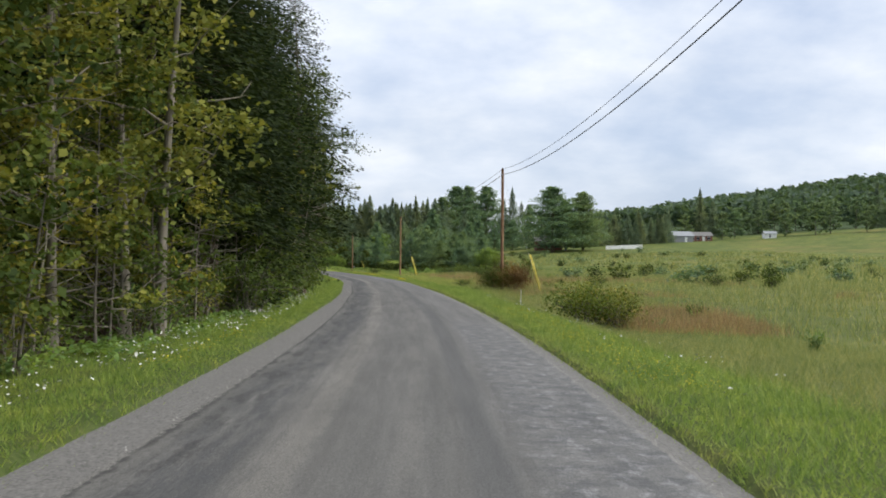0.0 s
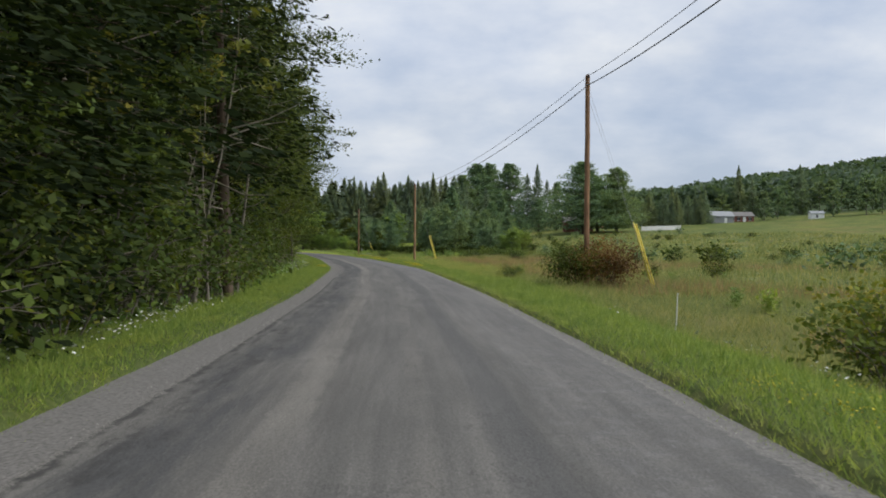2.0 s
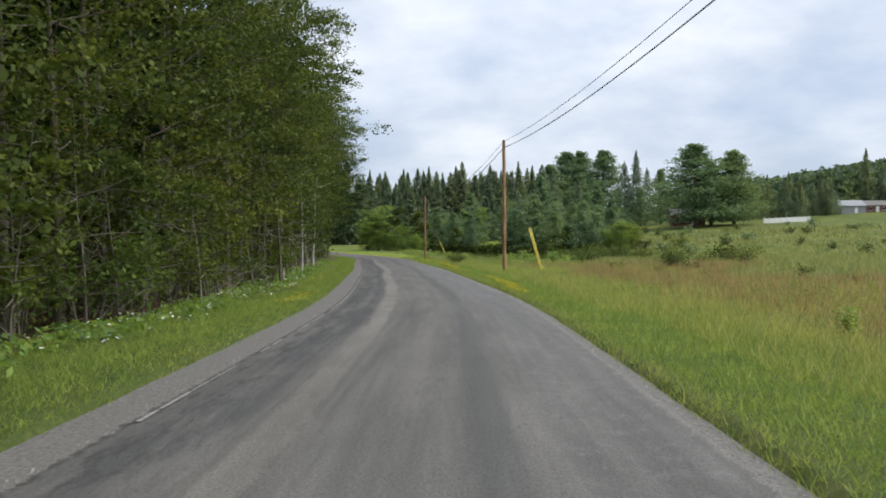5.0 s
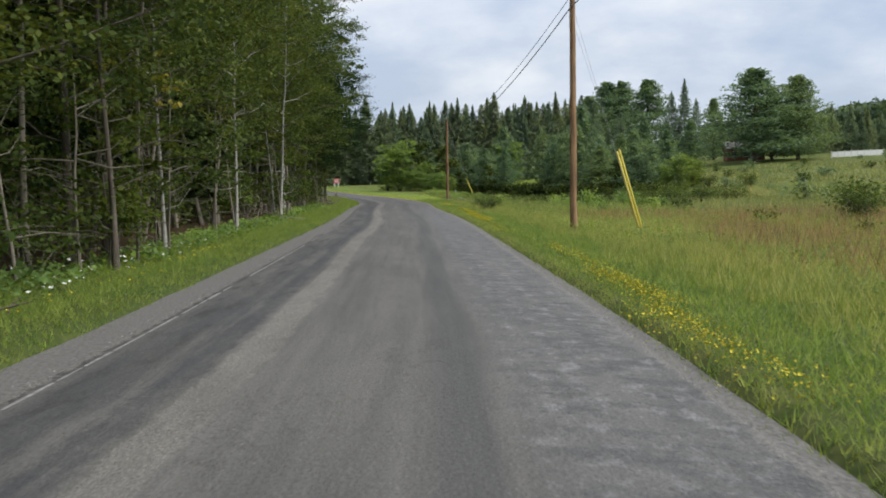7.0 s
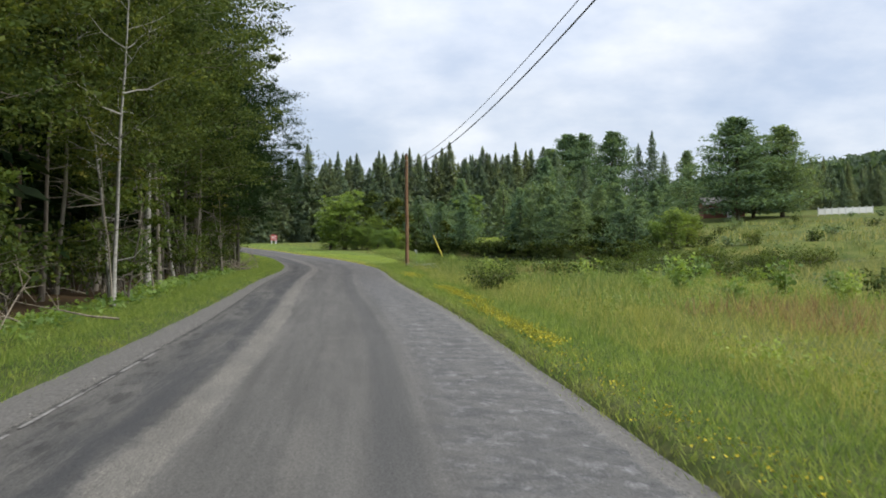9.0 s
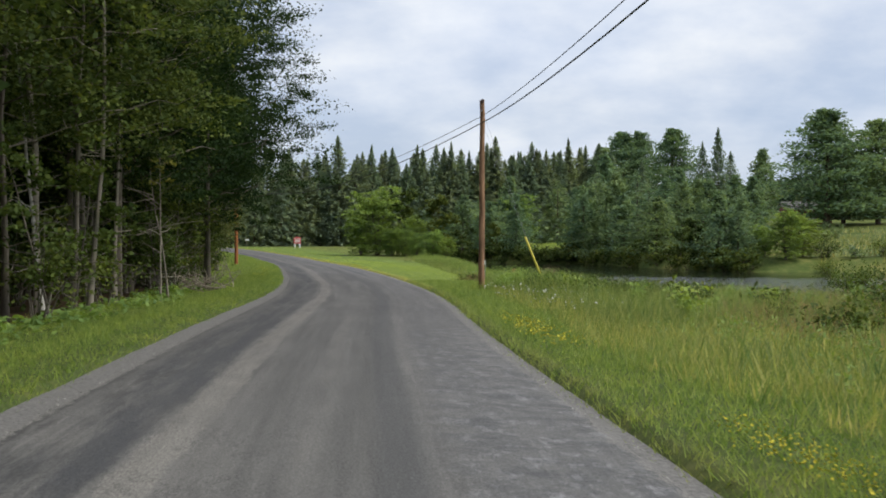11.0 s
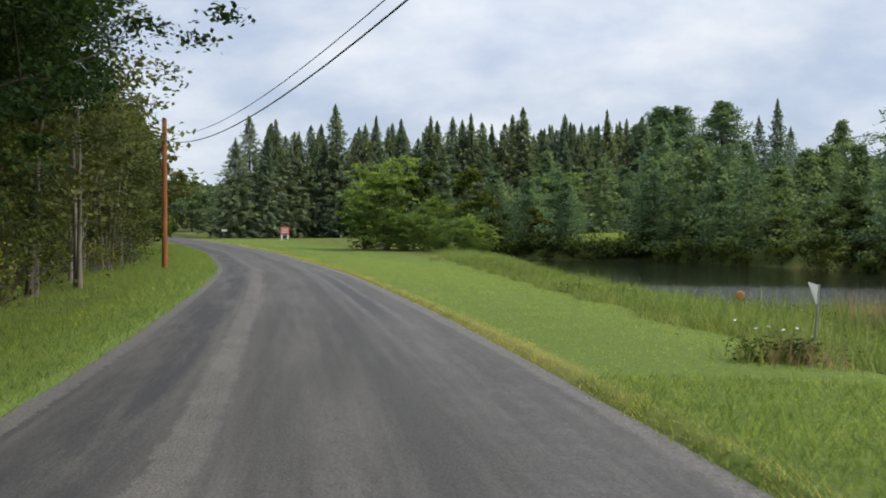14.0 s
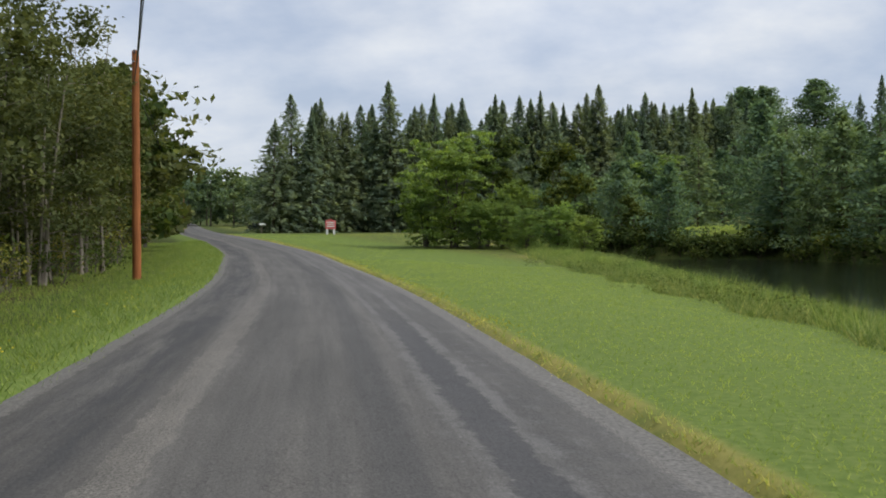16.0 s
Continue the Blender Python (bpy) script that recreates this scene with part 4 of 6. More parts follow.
shoulder("gravel_shoulder", 2.83, lambda y: gravel_right(y) + 0.22)


def edge_line():
    """Broken remains of a painted white line near the asphalt's edge."""
    rng = np.random.default_rng(8)
    vs, fs, uvs, n = [], [], [], 0
    y = 84.0
    while y < 142:
        ln = rng.uniform(0.3, 1.5)
        ys = np.linspace(y, y + ln, 4)
        w = rng.uniform(0.025, 0.055)
        v, f, uv = strip(np.array([-2.24 - w / 2, -2.24 + w / 2]), ys, lambda u, x, yy: road_level(yy) - 0.006 * u**2 + 0.008)
        vs.append(v), fs.append(f + n), uvs.append(uv)
        n += len(v)
        y += ln + rng.choice([0.08, 0.3, 1.9], p=[0.45, 0.3, 0.25])
    me = mesh_of("road_edge_line", np.concatenate(vs), np.concatenate(fs), LINE_PAINT, False, np.concatenate(uvs))
    tagged(part("road_edge_line", me), "broken worn white edge line on the asphalt", "road marking", kind="structure")


edge_line()
bm = bmesh.new()
for co in ((-40, 204), (46, 204), (46, 334), (-40, 334)):
    bm.verts.new((co[0], co[1], WATER_Z))
bm.faces.new(bm.verts)
tagged(part("water", solid("water", bm, WATER)), "dark still pond water reflecting trees and sky", "pond", kind="structure")

# ---- power line ----
POLES = [(8.0, 16.0, 8.4), (4.81, 74.4, 8.2), (-4.95, 133.4, 7.4), (-16.25, 190.4, 6.9), (-42.9, 245.4, 8.38), (-103.5, 392.0, 7.5)]


def pole_top(i, up=0.0):
    x, y, h = POLES[i]
    return Vector((x, y, float(height(x, y)) + h + up))


def utility_pole(i, mat, label, foot=0.115, top=0.088):
    x, y, h = POLES[i]
    ob = new("utility_pole")
    ob.location = spot(x, y)
    rng = np.random.default_rng(40 + i)
    line = [((rng.normal(0, 0.008), rng.normal(0, 0.008), z), foot + (top - foot) * max(0, z) / h) for z in np.linspace(-0.4, h, 12)]
    v, f = tubes([line], 14)
    part("post", mesh_of("post", v, f, mat, True), ob)
    bm = bmesh.new()
    bmesh.ops.create_cone(bm, cap_ends=True, segments=14, radius1=top, radius2=top * 0.7, depth=0.04, matrix=Matrix.Translation((0, 0, h + 0.02)))
    part("pole_cap", solid("pole_cap", bm, mat), ob)
    bm = bmesh.new()
    bmesh.ops.create_cone(bm, cap_ends=True, segments=8, radius1=0.05, radius2=0.04, depth=0.14, matrix=Matrix.Translation((0.02, -0.12, h - 0.02)))
    part("insulator", solid("insulator", bm, PORCELAIN, 0.008), ob, "dark ceramic insulator at the pole's head")
    bm = box((0.06, 0.16, 0.05), (0, -top - 0.05, h - 0.38))
    part("cable_clamp", solid("cable_clamp", bm, STEEL, 0.008), ob)
    return tagged(ob, label, "utility pole", "poles along the road")


for i in range(1, len(POLES)):
    orange = i == 4
    utility_pole(i, POLE_ORANGE if orange else POLE_TAN if i == 2 else POLE_WOOD, "fresh orange-brown wooden utility pole before the trees" if orange else "weathered brown wooden utility pole in the roadside grass", 0.165 if orange else 0.115, 0.13 if orange else 0.088)
utility_pole(0, POLE_WOOD, "weathered brown wooden utility pole in the roadside grass")


def overhead_wire(name, a, b, sag, radius, label, mat=None):
    a, b = Vector(a), Vector(b)
    pts = [(np.array(a.lerp(b, t)) - [0, 0, sag * 4 * t * (1 - t)], radius) for t in np.linspace(0, 1, 25)]
    v, f = tubes([pts], 5)
    return tagged(part(name, mesh_of(name, v, f, mat or CABLE_BLACK, True)), label, "wire", "wires between the poles")


# how far below each pole's head its two wires are tied, towards the last pole and the next one
TIES = {0: (0.02, 0.38), 1: (0.02, 0.38), 2: (0.02, 0.38), 3: (0.55, 0.82), 4: (0.75, 1.15), 5: (0.5, 0.9)}
SAG = (0.92, 0.8, 0.95, 1.5, 0.5)
for a, b in zip(range(5), range(1, 6)):
    low_b = TIES[b]
    off = Vector((0, -0.15, 0))
    overhead_wire("power_wire", pole_top(a, -TIES[a][0]), pole_top(b, -low_b[0]), SAG[a], 0.011, "thin bare wire strung between pole heads")
    overhead_wire("telephone_cable", pole_top(a, -TIES[a][1]) + off, pole_top(b, -low_b[1]) + off, SAG[a] + 0.06, 0.018, "thick black cable strung below the bare wire")


def guy(i, foot, lower, upper, double=None, longer=1.0):
    """A stay from a pole's head to the ground, with a plastic guard from lower to upper over its foot."""
    a, b = pole_top(i, -0.35), Vector(spot(*foot, -0.1))
    overhead_wire("guy_wire", a, b, 0.0, 0.004, "thin steel stay from the pole down to the grass", STEEL)
    overhead_wire("guy_wire", a - Vector((0, 0, 0.45)), b + Vector((0.04, 0.05, 0)), 0.0, 0.004, "thin steel stay from the pole down to the grass", STEEL)
    lo, hi = Vector(lower), Vector(upper)
    lo -= (hi - lo) * 0.12
    ob = new("guy_guard")
    ob.location = lo
    d = hi - lo
    side = Vector((0.06, 0.03, 0))
    for k in range(2 if double else 1):
        p, q = side * (k * 1.6), d * (1.0 if k == 0 else longer) + side * (k * 1.6)
        v, f = tubes([[(tuple(p), 0.015), (tuple(p + (q - p) * 0.02), 0.040 - 0.008 * k), (tuple(p + (q - p) * 0.98), 0.040 - 0.008 * k), (tuple(q), 0.012)]], 8)
        part("guard_tube", mesh_of("guard_tube", v, f, double if k else YELLOW_PLASTIC, True), ob)
    return tagged(ob, "leaning yellow plastic guard over a stay wire's foot", "guy guard", "guards beside the poles")


guy(1, (7.46, 74.4), (7.33, 74.42, 0.06), (6.62, 74.5, 2.46), YELLOW_PLASTIC, 0.98)
guy(2, (-2.85, 133.9), (-3.01, 133.91, 0.36), (-3.61, 133.89, 2.51), YELLOW_PLASTIC, 1.03)
guy(3, (-13.9, 191.4), (-14.07, 191.3, 0.47), (-14.7, 191.0, 2.03))

# ---- signs, marker, mailbox, far buildings and cars ----


def roadside_sign():
    """A red panel with a white border on two white legs, its writing as bars."""
    x, y = -60.1, 334.6
    ob = new("yard_sign")
    ob.matrix_basis = pose(*spot(x, y, -0.14), 0, 0, 12) @ Matrix.Diagonal((0.84, 0.92, 0.92, 1))
    for sx in (-0.5, 0.5):
        part("sign_leg", solid("sign_leg", box((0.3, 0.12, 1.15), (sx, 0, 0.5)), WHITE_PAINT, 0.015), ob)
    panel = part("sign_panel", solid("sign_panel", box((1.5, 0.09, 1.15), (0, -0.02, 1.45)), RED_PAINT, 0.02), ob, "red painted sign board")
    for k, (w, z) in enumerate(((1.2, 1.76), (0.95, 1.5), (1.15, 1.24))):
        part("text_bar", solid("text_bar", box((w, 0.02, 0.13), (0, -0.075, z)), WHITE_PAINT), panel)
    part("sign_cap", solid("sign_cap", box((0.75, 0.1, 0.14), (0, -0.02, 2.1)), RED_PAINT, 0.03), ob)
    return tagged(ob, "red sign board on two white legs on the lawn", "sign")


def marker():
    """A white three-cornered pennant on a thin post in the tall grass."""
    x, y = -17.1, 202.9
    ob = new("marker_post")
    ob.matrix_basis = pose(*spot(x, y), 0, 4, 10)
    v, f = tubes([[((0, 0, -0.2), 0.02), ((0, 0, 1.06), 0.015)]], 6)
    part("post", mesh_of("post", v, f, STEEL, True), ob)
    bm = box((0.15, 0.012, 0.26), (-0.095, -0.02, 0.92))
    for vert in bm.verts:
        low = (1.05 - vert.co.z) / 0.26
        vert.co.x = -0.02 + (vert.co.x + 0.02) * (1.0 - 0.9 * low)
        vert.co.z -= 0.22 * (vert.co.x + 0.02) * (1 - low)
    part("pennant", solid("pennant", bm, WHITE_PAINT, 0.003), ob, "white three-cornered pennant")
    return tagged(ob, "white pennant on a thin leaning post in tall grass", "marker")


def stake(name, x, y, tall, mat, label, disc=None):
    """A thin stake in the grass, with a small plastic disc at its head where disc is given."""
    ob = new(name)
    ob.matrix_basis = pose(*spot(x, y), 0, 3, 0)
    v, f = tubes([[((0, 0, -0.2), 0.018), ((0.01, 0, tall * 0.5), 0.016), ((0, 0, tall), 0.014)]], 6)
    part("post", mesh_of("post", v, f, mat, True), ob)
    if disc:
        bm = bmesh.new()
        bmesh.ops.create_cone(bm, cap_ends=True, segments=16, radius1=disc, radius2=disc * 0.8, depth=0.05, matrix=Matrix.Translation((0, -0.03, tall)) @ Matrix.Rotation(radians(90), 4, "X"))
        part("disc", solid("disc", bm, ORANGE_PLASTIC, 0.01), ob, "faded orange plastic disc")
    return tagged(ob, label, "stake")


def mailbox(x, y, turn):
    ob = new("mailbox")
    ob.matrix_basis = pose(*spot(x, y), 0, 0, turn)
    part("post", solid("post", box((0.1, 0.1, 1.1), (0, 0, 0.5)), DEADWOOD, 0.01), ob)
    bm = box((0.9, 0.28, 0.3), (0.1, 0, 1.2))
    part("body", solid("body", bm, WHITE_PAINT, 0.09), ob)
    return tagged(ob, "pale mailbox on a wooden post at a drive", "mailbox")


def parked_car(x, y, turn, paint, label):
    """A small far parked car: body, cabin, glass and four wheels."""
    ob = new("parked_car")
    ob.matrix_basis = pose(*spot(x, y), 0, 0, turn)
    bm = box((1.75, 4.3, 0.62), (0, 0, 0.66))
    part("body", solid("body", bm, paint, 0.16), ob)
    bm = bmesh.new()
    bmesh.ops.create_cube(bm, size=1, matrix=Matrix.Translation((0, -0.1, 1.2)) @ Matrix.Diagonal((1.55, 2.5, 0.55, 1)))
    for vert in bm.verts:
        if vert.co.z > 1.2:
            vert.co.y *= 0.68
            vert.co.x *= 0.86
    part("cabin", solid("cabin", bm, paint, 0.08), ob)
    for sy, s in ((-1, -1.02), (1, 0.86)):
        part("window", solid("window", box((1.25, 0.04, 0.4), (0, s * 1.12, 1.18), Matrix.Rotation(radians(-38 * sy), 4, "X")), GLASS_DARK, 0.01), ob)
    for sx in (-0.78, 0.78):
        for sy in (-1.35, 1.35):
            bm = bmesh.new()
            bmesh.ops.create_cone(bm, cap_ends=True, segments=18, radius1=0.33, radius2=0.33, depth=0.22, matrix=Matrix.Translation((sx, sy, 0.33)) @ Matrix.Rotation(radians(90), 4, "Y"))
            part("wheel", solid("wheel", bm, RUBBER, 0.03), ob)
        part("headlight", solid("headlight", box((0.3, 0.06, 0.16), (sx * 0.75, -2.14, 0.72)), WHITE_PAINT, 0.02), ob)
    return tagged(ob, label, "car", "cars far down the road")


def gabled(name, x, y, turn, w, d, eave, ridge, wall, roof, label, windows, doors=1):
    """A plain gabled building, long side to the viewer."""
    ob = new(name)
    ob.matrix_basis = pose(*spot(x, y, -0.3), 0, 0, turn)
    bm = bmesh.new()
    pts = [(-d / 2, 0), (d / 2, 0), (d / 2, eave), (0, ridge), (-d / 2, eave)]
    ends = [[bm.verts.new((sx * w / 2, p, z)) for p, z in pts] for sx in (-1, 1)]
    for k, e in enumerate(ends):
        bm.faces.new(e if k else list(reversed(e)))
    for i in range(5):
        j = (i + 1) % 5
        bm.faces.new((ends[0][i], ends[0][j], ends[1][j], ends[1][i]))
    bmesh.ops.recalc_face_normals(bm, faces=bm.faces)
    part("wall", solid("wall", bm, wall), ob)
    pitch = math.atan2(ridge - eave, d / 2)
    run = math.hypot(ridge - eave, d / 2) + 0.5
    for s in (-1, 1):
        turn_m = Matrix.Rotation(-s * pitch, 4, "X")
        at = (0, s * (d / 4 + 0.15), (eave + ridge) / 2 + 0.02)
        part("roof", solid("roof", box((w + 0.7, run, 0.12), at, turn_m), roof, 0.02), ob)
    for k in range(windows):
        px = -w / 2 + w * (k + 0.7) / (windows + 0.4)
        win = part("window", solid("window", box((1.2, 0.06, 1.1), (px, -d / 2 - 0.02, eave * 0.55)), GLASS_DARK), ob)
        part("frame", solid("frame", box((1.4, 0.05, 0.12), (px, -d / 2 - 0.04, eave * 0.55 + 0.6)), WHITE_PAINT), win)
        part("sill", solid("sill", box((1.4, 0.1, 0.08), (px, -d / 2 - 0.05, eave * 0.55 - 0.6)), WHITE_PAINT), win)
    for k in range(doors):
        part("door", solid("door", box((1.0, 0.08, 2.1), (w * 0.12 + k * 3, -d / 2 - 0.03, 1.05)), WHITE_PAINT, 0.01), ob)
    return tagged(ob, label, "building")


def white_fence():
    ob = new("white_fence")
    a, b = np.array([53.0, 361.0]), np.array([65.9, 365.5])
    n = 9
    ob.location = spot(*a)
    z0 = ob.location.z
    pts = [a + (b - a) * i / (n - 1) for i in range(n)]
    ang = math.atan2(b[1] - a[1], b[0] - a[0])
    for i, p in enumerate(pts):
        gz = float(height(*p)) - z0
        part("fence_post", solid("fence_post", box((0.2, 0.2, 1.75), (p[0] - a[0], p[1] - a[1], gz + 0.82)), WHITE_PAINT, 0.02), ob)
        if i < n - 1:
            q = (p + pts[i + 1]) / 2
            w = float(np.linalg.norm(pts[i + 1] - p))
            gz2 = float(height(*q)) - z0
            part("fence_panel", solid("fence_panel", box((w, 0.06, 1.25), (q[0] - a[0], q[1] - a[1], gz2 + 0.8), Matrix.Rotation(ang, 4, "Z")), WHITE_PAINT, 0.01), ob)
    return tagged(ob, "white panel fence along the top of the field", "fence")


roadside_sign()
marker()
stake("survey_stake", 4.95, 57.3, 0.95, WHITE_PAINT, "thin white survey stake in the verge grass")
stake("disc_stake", -16.26, 214.6, 0.5, DEADWOOD, "faded orange disc on a thin stake by the pond", 0.12)
mailbox(-72.5, 345.0, 20)
parked_car(-101.5, 432.0, 20, CAR_PAINT, "dark car standing far down the road")
parked_car(-87.0, 386.0, 70, CAR_PAINT, "dark car parked in a drive below the spruces")
gabled("barn", 91.5, 424, 8, 8.0, 7, 2.7, 4.4, SIDING_GREY, ROOF_PALE, "small grey barn with pale metal roof by the field", 0)
gabled("ranch_house", 99.8, 430, 4, 9.5, 7, 2.4, 3.9, SIDING_RED, ROOF_GREY, "low red-brown house at the top of the field", 4)
gabled("white_shed", 126.5, 424, 0, 4.6, 4, 2.2, 3.0, WHITE_PAINT, ROOF_PALE, "small white shed among the trees above the field", 1)
gabled("farmhouse", 34.5, 372, 0, 9, 7, 3.0, 4.6, SIDING_RED, ROOF_GREY, "red-brown house half hidden behind the pines", 3)
white_fence()

# ---- the wood beside the road ----


def tree_kind(kind, meshes, label, category="tree", group=""):
    return Kind([make_tree(kind, t, c, label, category, group) for t, c in meshes])


G_WOOD = "trees at the wood's edge"
mixed = tree_kind("broadleaf_tree", [broadleaf_meshes(11 + i, 14.5 + i, 1.3, 4.3, BARK_GREY, LEAF_EDGE, 150, 80, 0.135, 0.13, dead=5, puff=0.5, twigs=1, arms=20, squash=0.42) for i in range(4)], "leafy broad-leaved tree with a thin grey trunk", "tree", G_WOOD)
yellow = tree_kind("yellowing_tree", [broadleaf_meshes(31 + i, 9.5 + 3 * i, 1.0, 2.4, BARK_GREY, (LEAF_YELLOW, LEAF_EDGE, LEAF_YELLOW)[i], 100, 56, 0.16, 0.09, dead=7, puff=0.75) for i in range(3)], "tree with yellowing leaves and dead lower twigs", "tree", G_WOOD)
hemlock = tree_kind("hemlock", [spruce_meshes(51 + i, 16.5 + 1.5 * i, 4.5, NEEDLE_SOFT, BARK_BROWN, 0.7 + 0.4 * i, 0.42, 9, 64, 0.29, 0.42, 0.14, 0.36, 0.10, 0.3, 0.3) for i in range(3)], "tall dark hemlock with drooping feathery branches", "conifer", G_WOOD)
tall_aspen = tree_kind("aspen", [broadleaf_meshes(71 + i, 16.0 + i, (5.6, 4.6, 5.2)[i], 3.8, (BARK_LIGHT, BARK_GREY, BARK_LIGHT)[i], LEAF_ASPEN, 110, 84, 0.145, 0.085, dead=5, puff=0.55, twigs=1, bends=0.13, squash=0.42) for i in range(3)], "slender aspen with a bare pale trunk and high crown", "tree", G_WOOD)
birch = tree_kind("birch", [broadleaf_meshes(81 + i, 15.0, 6.0, 2.8, BARK_BIRCH, LEAF_ASPEN, 100, 70, 0.14, 0.13, dead=6, puff=0.75, bends=0.1) for i in range(2)], "birch with white bark and dark scars", "tree", G_WOOD)
maple = tree_kind("maple", [broadleaf_meshes(91 + i, 15.5, 3.6, 5.2, BARK_GREY, LEAF_SHADED, 330, 86, 0.13, 0.14, squash=0.36, puff=0.42, twigs=1, arms=26, dead=5) for i in range(2)], "spreading maple with dark green leaves over the road", "tree", G_WOOD)
sapling = tree_kind("sapling", [broadleaf_meshes(101 + i, 5.0 + i, 0.9, 1.25, BARK_PALE, (LEAF_SAPLING, LEAF_YELLOW, LEAF_SAPLING)[i], 30, 40, 0.15, 0.04, (0.5, 0.2), dead=5) for i in range(3)], "thin pale sapling with sparse leaves", "sapling", G_WOOD)
bare_sapling = tree_kind("dead_sapling", [broadleaf_meshes(111 + i, 6.5, 4.5, 0.7, BARK_LIGHT, LEAF_YELLOW, 8, 16, 0.17, 0.04, (0.7, -0.3), dead=8, arms=8, bends=0.12) for i in range(2)], "bare pale leaning sapling with few leaves", "sapling", G_WOOD)
inner = tree_kind("inner_tree", [broadleaf_meshes(121 + i, 15.0 + i, 4.5, 3.4, BARK_BROWN, LEAF_SHADED, 46, 13, 0.68, 0.15, dead=3, arms=10, sides=4, twigs=0) for i in range(3)], "shaded tree standing deeper in the wood", "tree", "trees deep in the wood")
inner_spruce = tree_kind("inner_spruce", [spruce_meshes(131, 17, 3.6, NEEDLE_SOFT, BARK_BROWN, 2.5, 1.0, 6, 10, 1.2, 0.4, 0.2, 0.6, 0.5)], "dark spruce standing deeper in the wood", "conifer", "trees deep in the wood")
brush = Kind([make_shrub("undergrowth_shrub", shrub_meshes(141 + i, 1.8 + 0.4 * i, 1.5, (LEAF_SAPLING, LEAF_YELLOW, LEAF_EDGE)[i], BARK_PALE, 520, 0.14, 7), "leafy undergrowth shrub at the foot of the wood", "undergrowth") for i in range(3)])

rng = np.random.default_rng(5)


def edge_u(y):
    return -6.7 - 1.0 * float(step(75, 100, y)) + 0.9 * float(step(112, 124, y)) - 0.8 * float(step(196, 210, y)) - 1.6 * float(step(212, 226, y)) + 0.8 * float(step(232, 245, y))


def plant(kind, u, y, **kw):
    return kind.put(beside(u, y), y, rng.uniform(0, 360), kw.pop("size", rng.uniform(0.88, 1.12)), **kw)


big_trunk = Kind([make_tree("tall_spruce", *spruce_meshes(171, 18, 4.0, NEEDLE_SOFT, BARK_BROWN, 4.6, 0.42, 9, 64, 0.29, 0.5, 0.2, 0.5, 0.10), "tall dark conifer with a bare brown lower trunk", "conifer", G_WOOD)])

# edge of the wood, stretch by stretch
y = 6.0
while y < 208:
    e = edge_u(y)
    if y < 33:
        k = rng.choice([0, 1, 1, 2, 2])
        plant((mixed, yellow, yellow)[k], e - rng.uniform(0.6, 2.2), y)
        y += rng.uniform(2.2, 3.2)
    elif y < 62:
        plant(big_trunk if 35 < y < 45.5 else hemlock if rng.random() < 0.8 else mixed, e - rng.uniform(0.9, 2.2), y, squeeze=1.05 if y < 42 else 1.2)
        y += rng.uniform(2.8, 3.8)
    elif y < 80:
        plant((hemlock, big_trunk, hemlock if y < 74 else mixed)[rng.integers(0, 3)], e - rng.uniform(1.2, 2.6), y, squeeze=0.92)
        y += rng.uniform(2.8, 3.8)
    elif y < 128:
        plant((mixed, mixed, tall_aspen, mixed)[rng.integers(0, 4)], e - rng.uniform(0.2, 1.6), y, squeeze=1.0 if y < 100 else 1.05)
        y += rng.uniform(2.3, 3.2)
    elif y < 184:
        plant(tall_aspen, e - rng.uniform(0.6, 3.2), y, tilt=(rng.normal(0, 4.5), rng.normal(0, 4.5)), squeeze=1.0 if y < 140 else 1.15)
        y += rng.uniform(2.1, 3.0)
    else:
        plant(maple, e - rng.uniform(1.6, 3.0), y, size=rng.uniform(0.9, 1.05))
        plant(mixed, e - rng.uniform(0.8, 2.0), y + 1.2, size=rng.uniform(0.7, 0.9))
        y += rng.uniform(2.6, 3.4)

# marked trees that stand out from the edge
dead_trunk = Kind([make_tree("dying_tree", *broadleaf_meshes(161, 15.0, 3.2, 2.6, BARK_LIGHT, LEAF_YELLOW, 75, 36, 0.21, 0.155, (0.6, 0.0), dead=14), "dying grey-barked tree with ragged yellow leaves", "tree", G_WOOD)])
dead_trunk.put(-6.0, 30.3, 20, 1.0)
dead_trunk.put(-6.5, 29.0, 140, 0.9)
dead_trunk.put(-6.6, 24.6, 260, 0.8)
hemlock.put(-8.5, 47.3, 10, 1.0)
hemlock.put(-8.6, 55.0, 210, 0.95)
big_trunk.put(-7.5, 66.9, 0, 1.0, tilt=(0, -2))
big_trunk.put(-10.3, 70.7, 90, 1.05)
for x, yy, lean in ((-8.6, 39.4, 5), (-7.6, 43.5, 1), (-10.4, 42.0, 0), (-11.6, 46.0, -2), (-9.9, 36.5, 2)):
    big_trunk.put(x, yy, rng.uniform(0, 360), 1.0, tilt=(0, lean), squeeze=1.1)
leaning = Kind([make_tree("leaning_tree", *broadleaf_meshes(181, 9.0, 6.0, 1.6, BARK_LIGHT, LEAF_EDGE, 30, 34, 0.2, 0.075, (1.7, -0.6), dead=6, arms=8, bends=0.16), "slender pale tree leaning over the verge", "tree", G_WOOD)])
leaning.put(-8.1, 71.0, 0, 1.0)
bare_sapling.put(-7.6, 63.3, 30, 1.5, 0, tilt=(0, 4))
bare_sapling.put(-7.3, 63.7, 100, 1.4, 1, tilt=(-2, 6))
bare_sapling.put(-7.2, 65.1, 200, 1.2, 0, tilt=(0, 7))
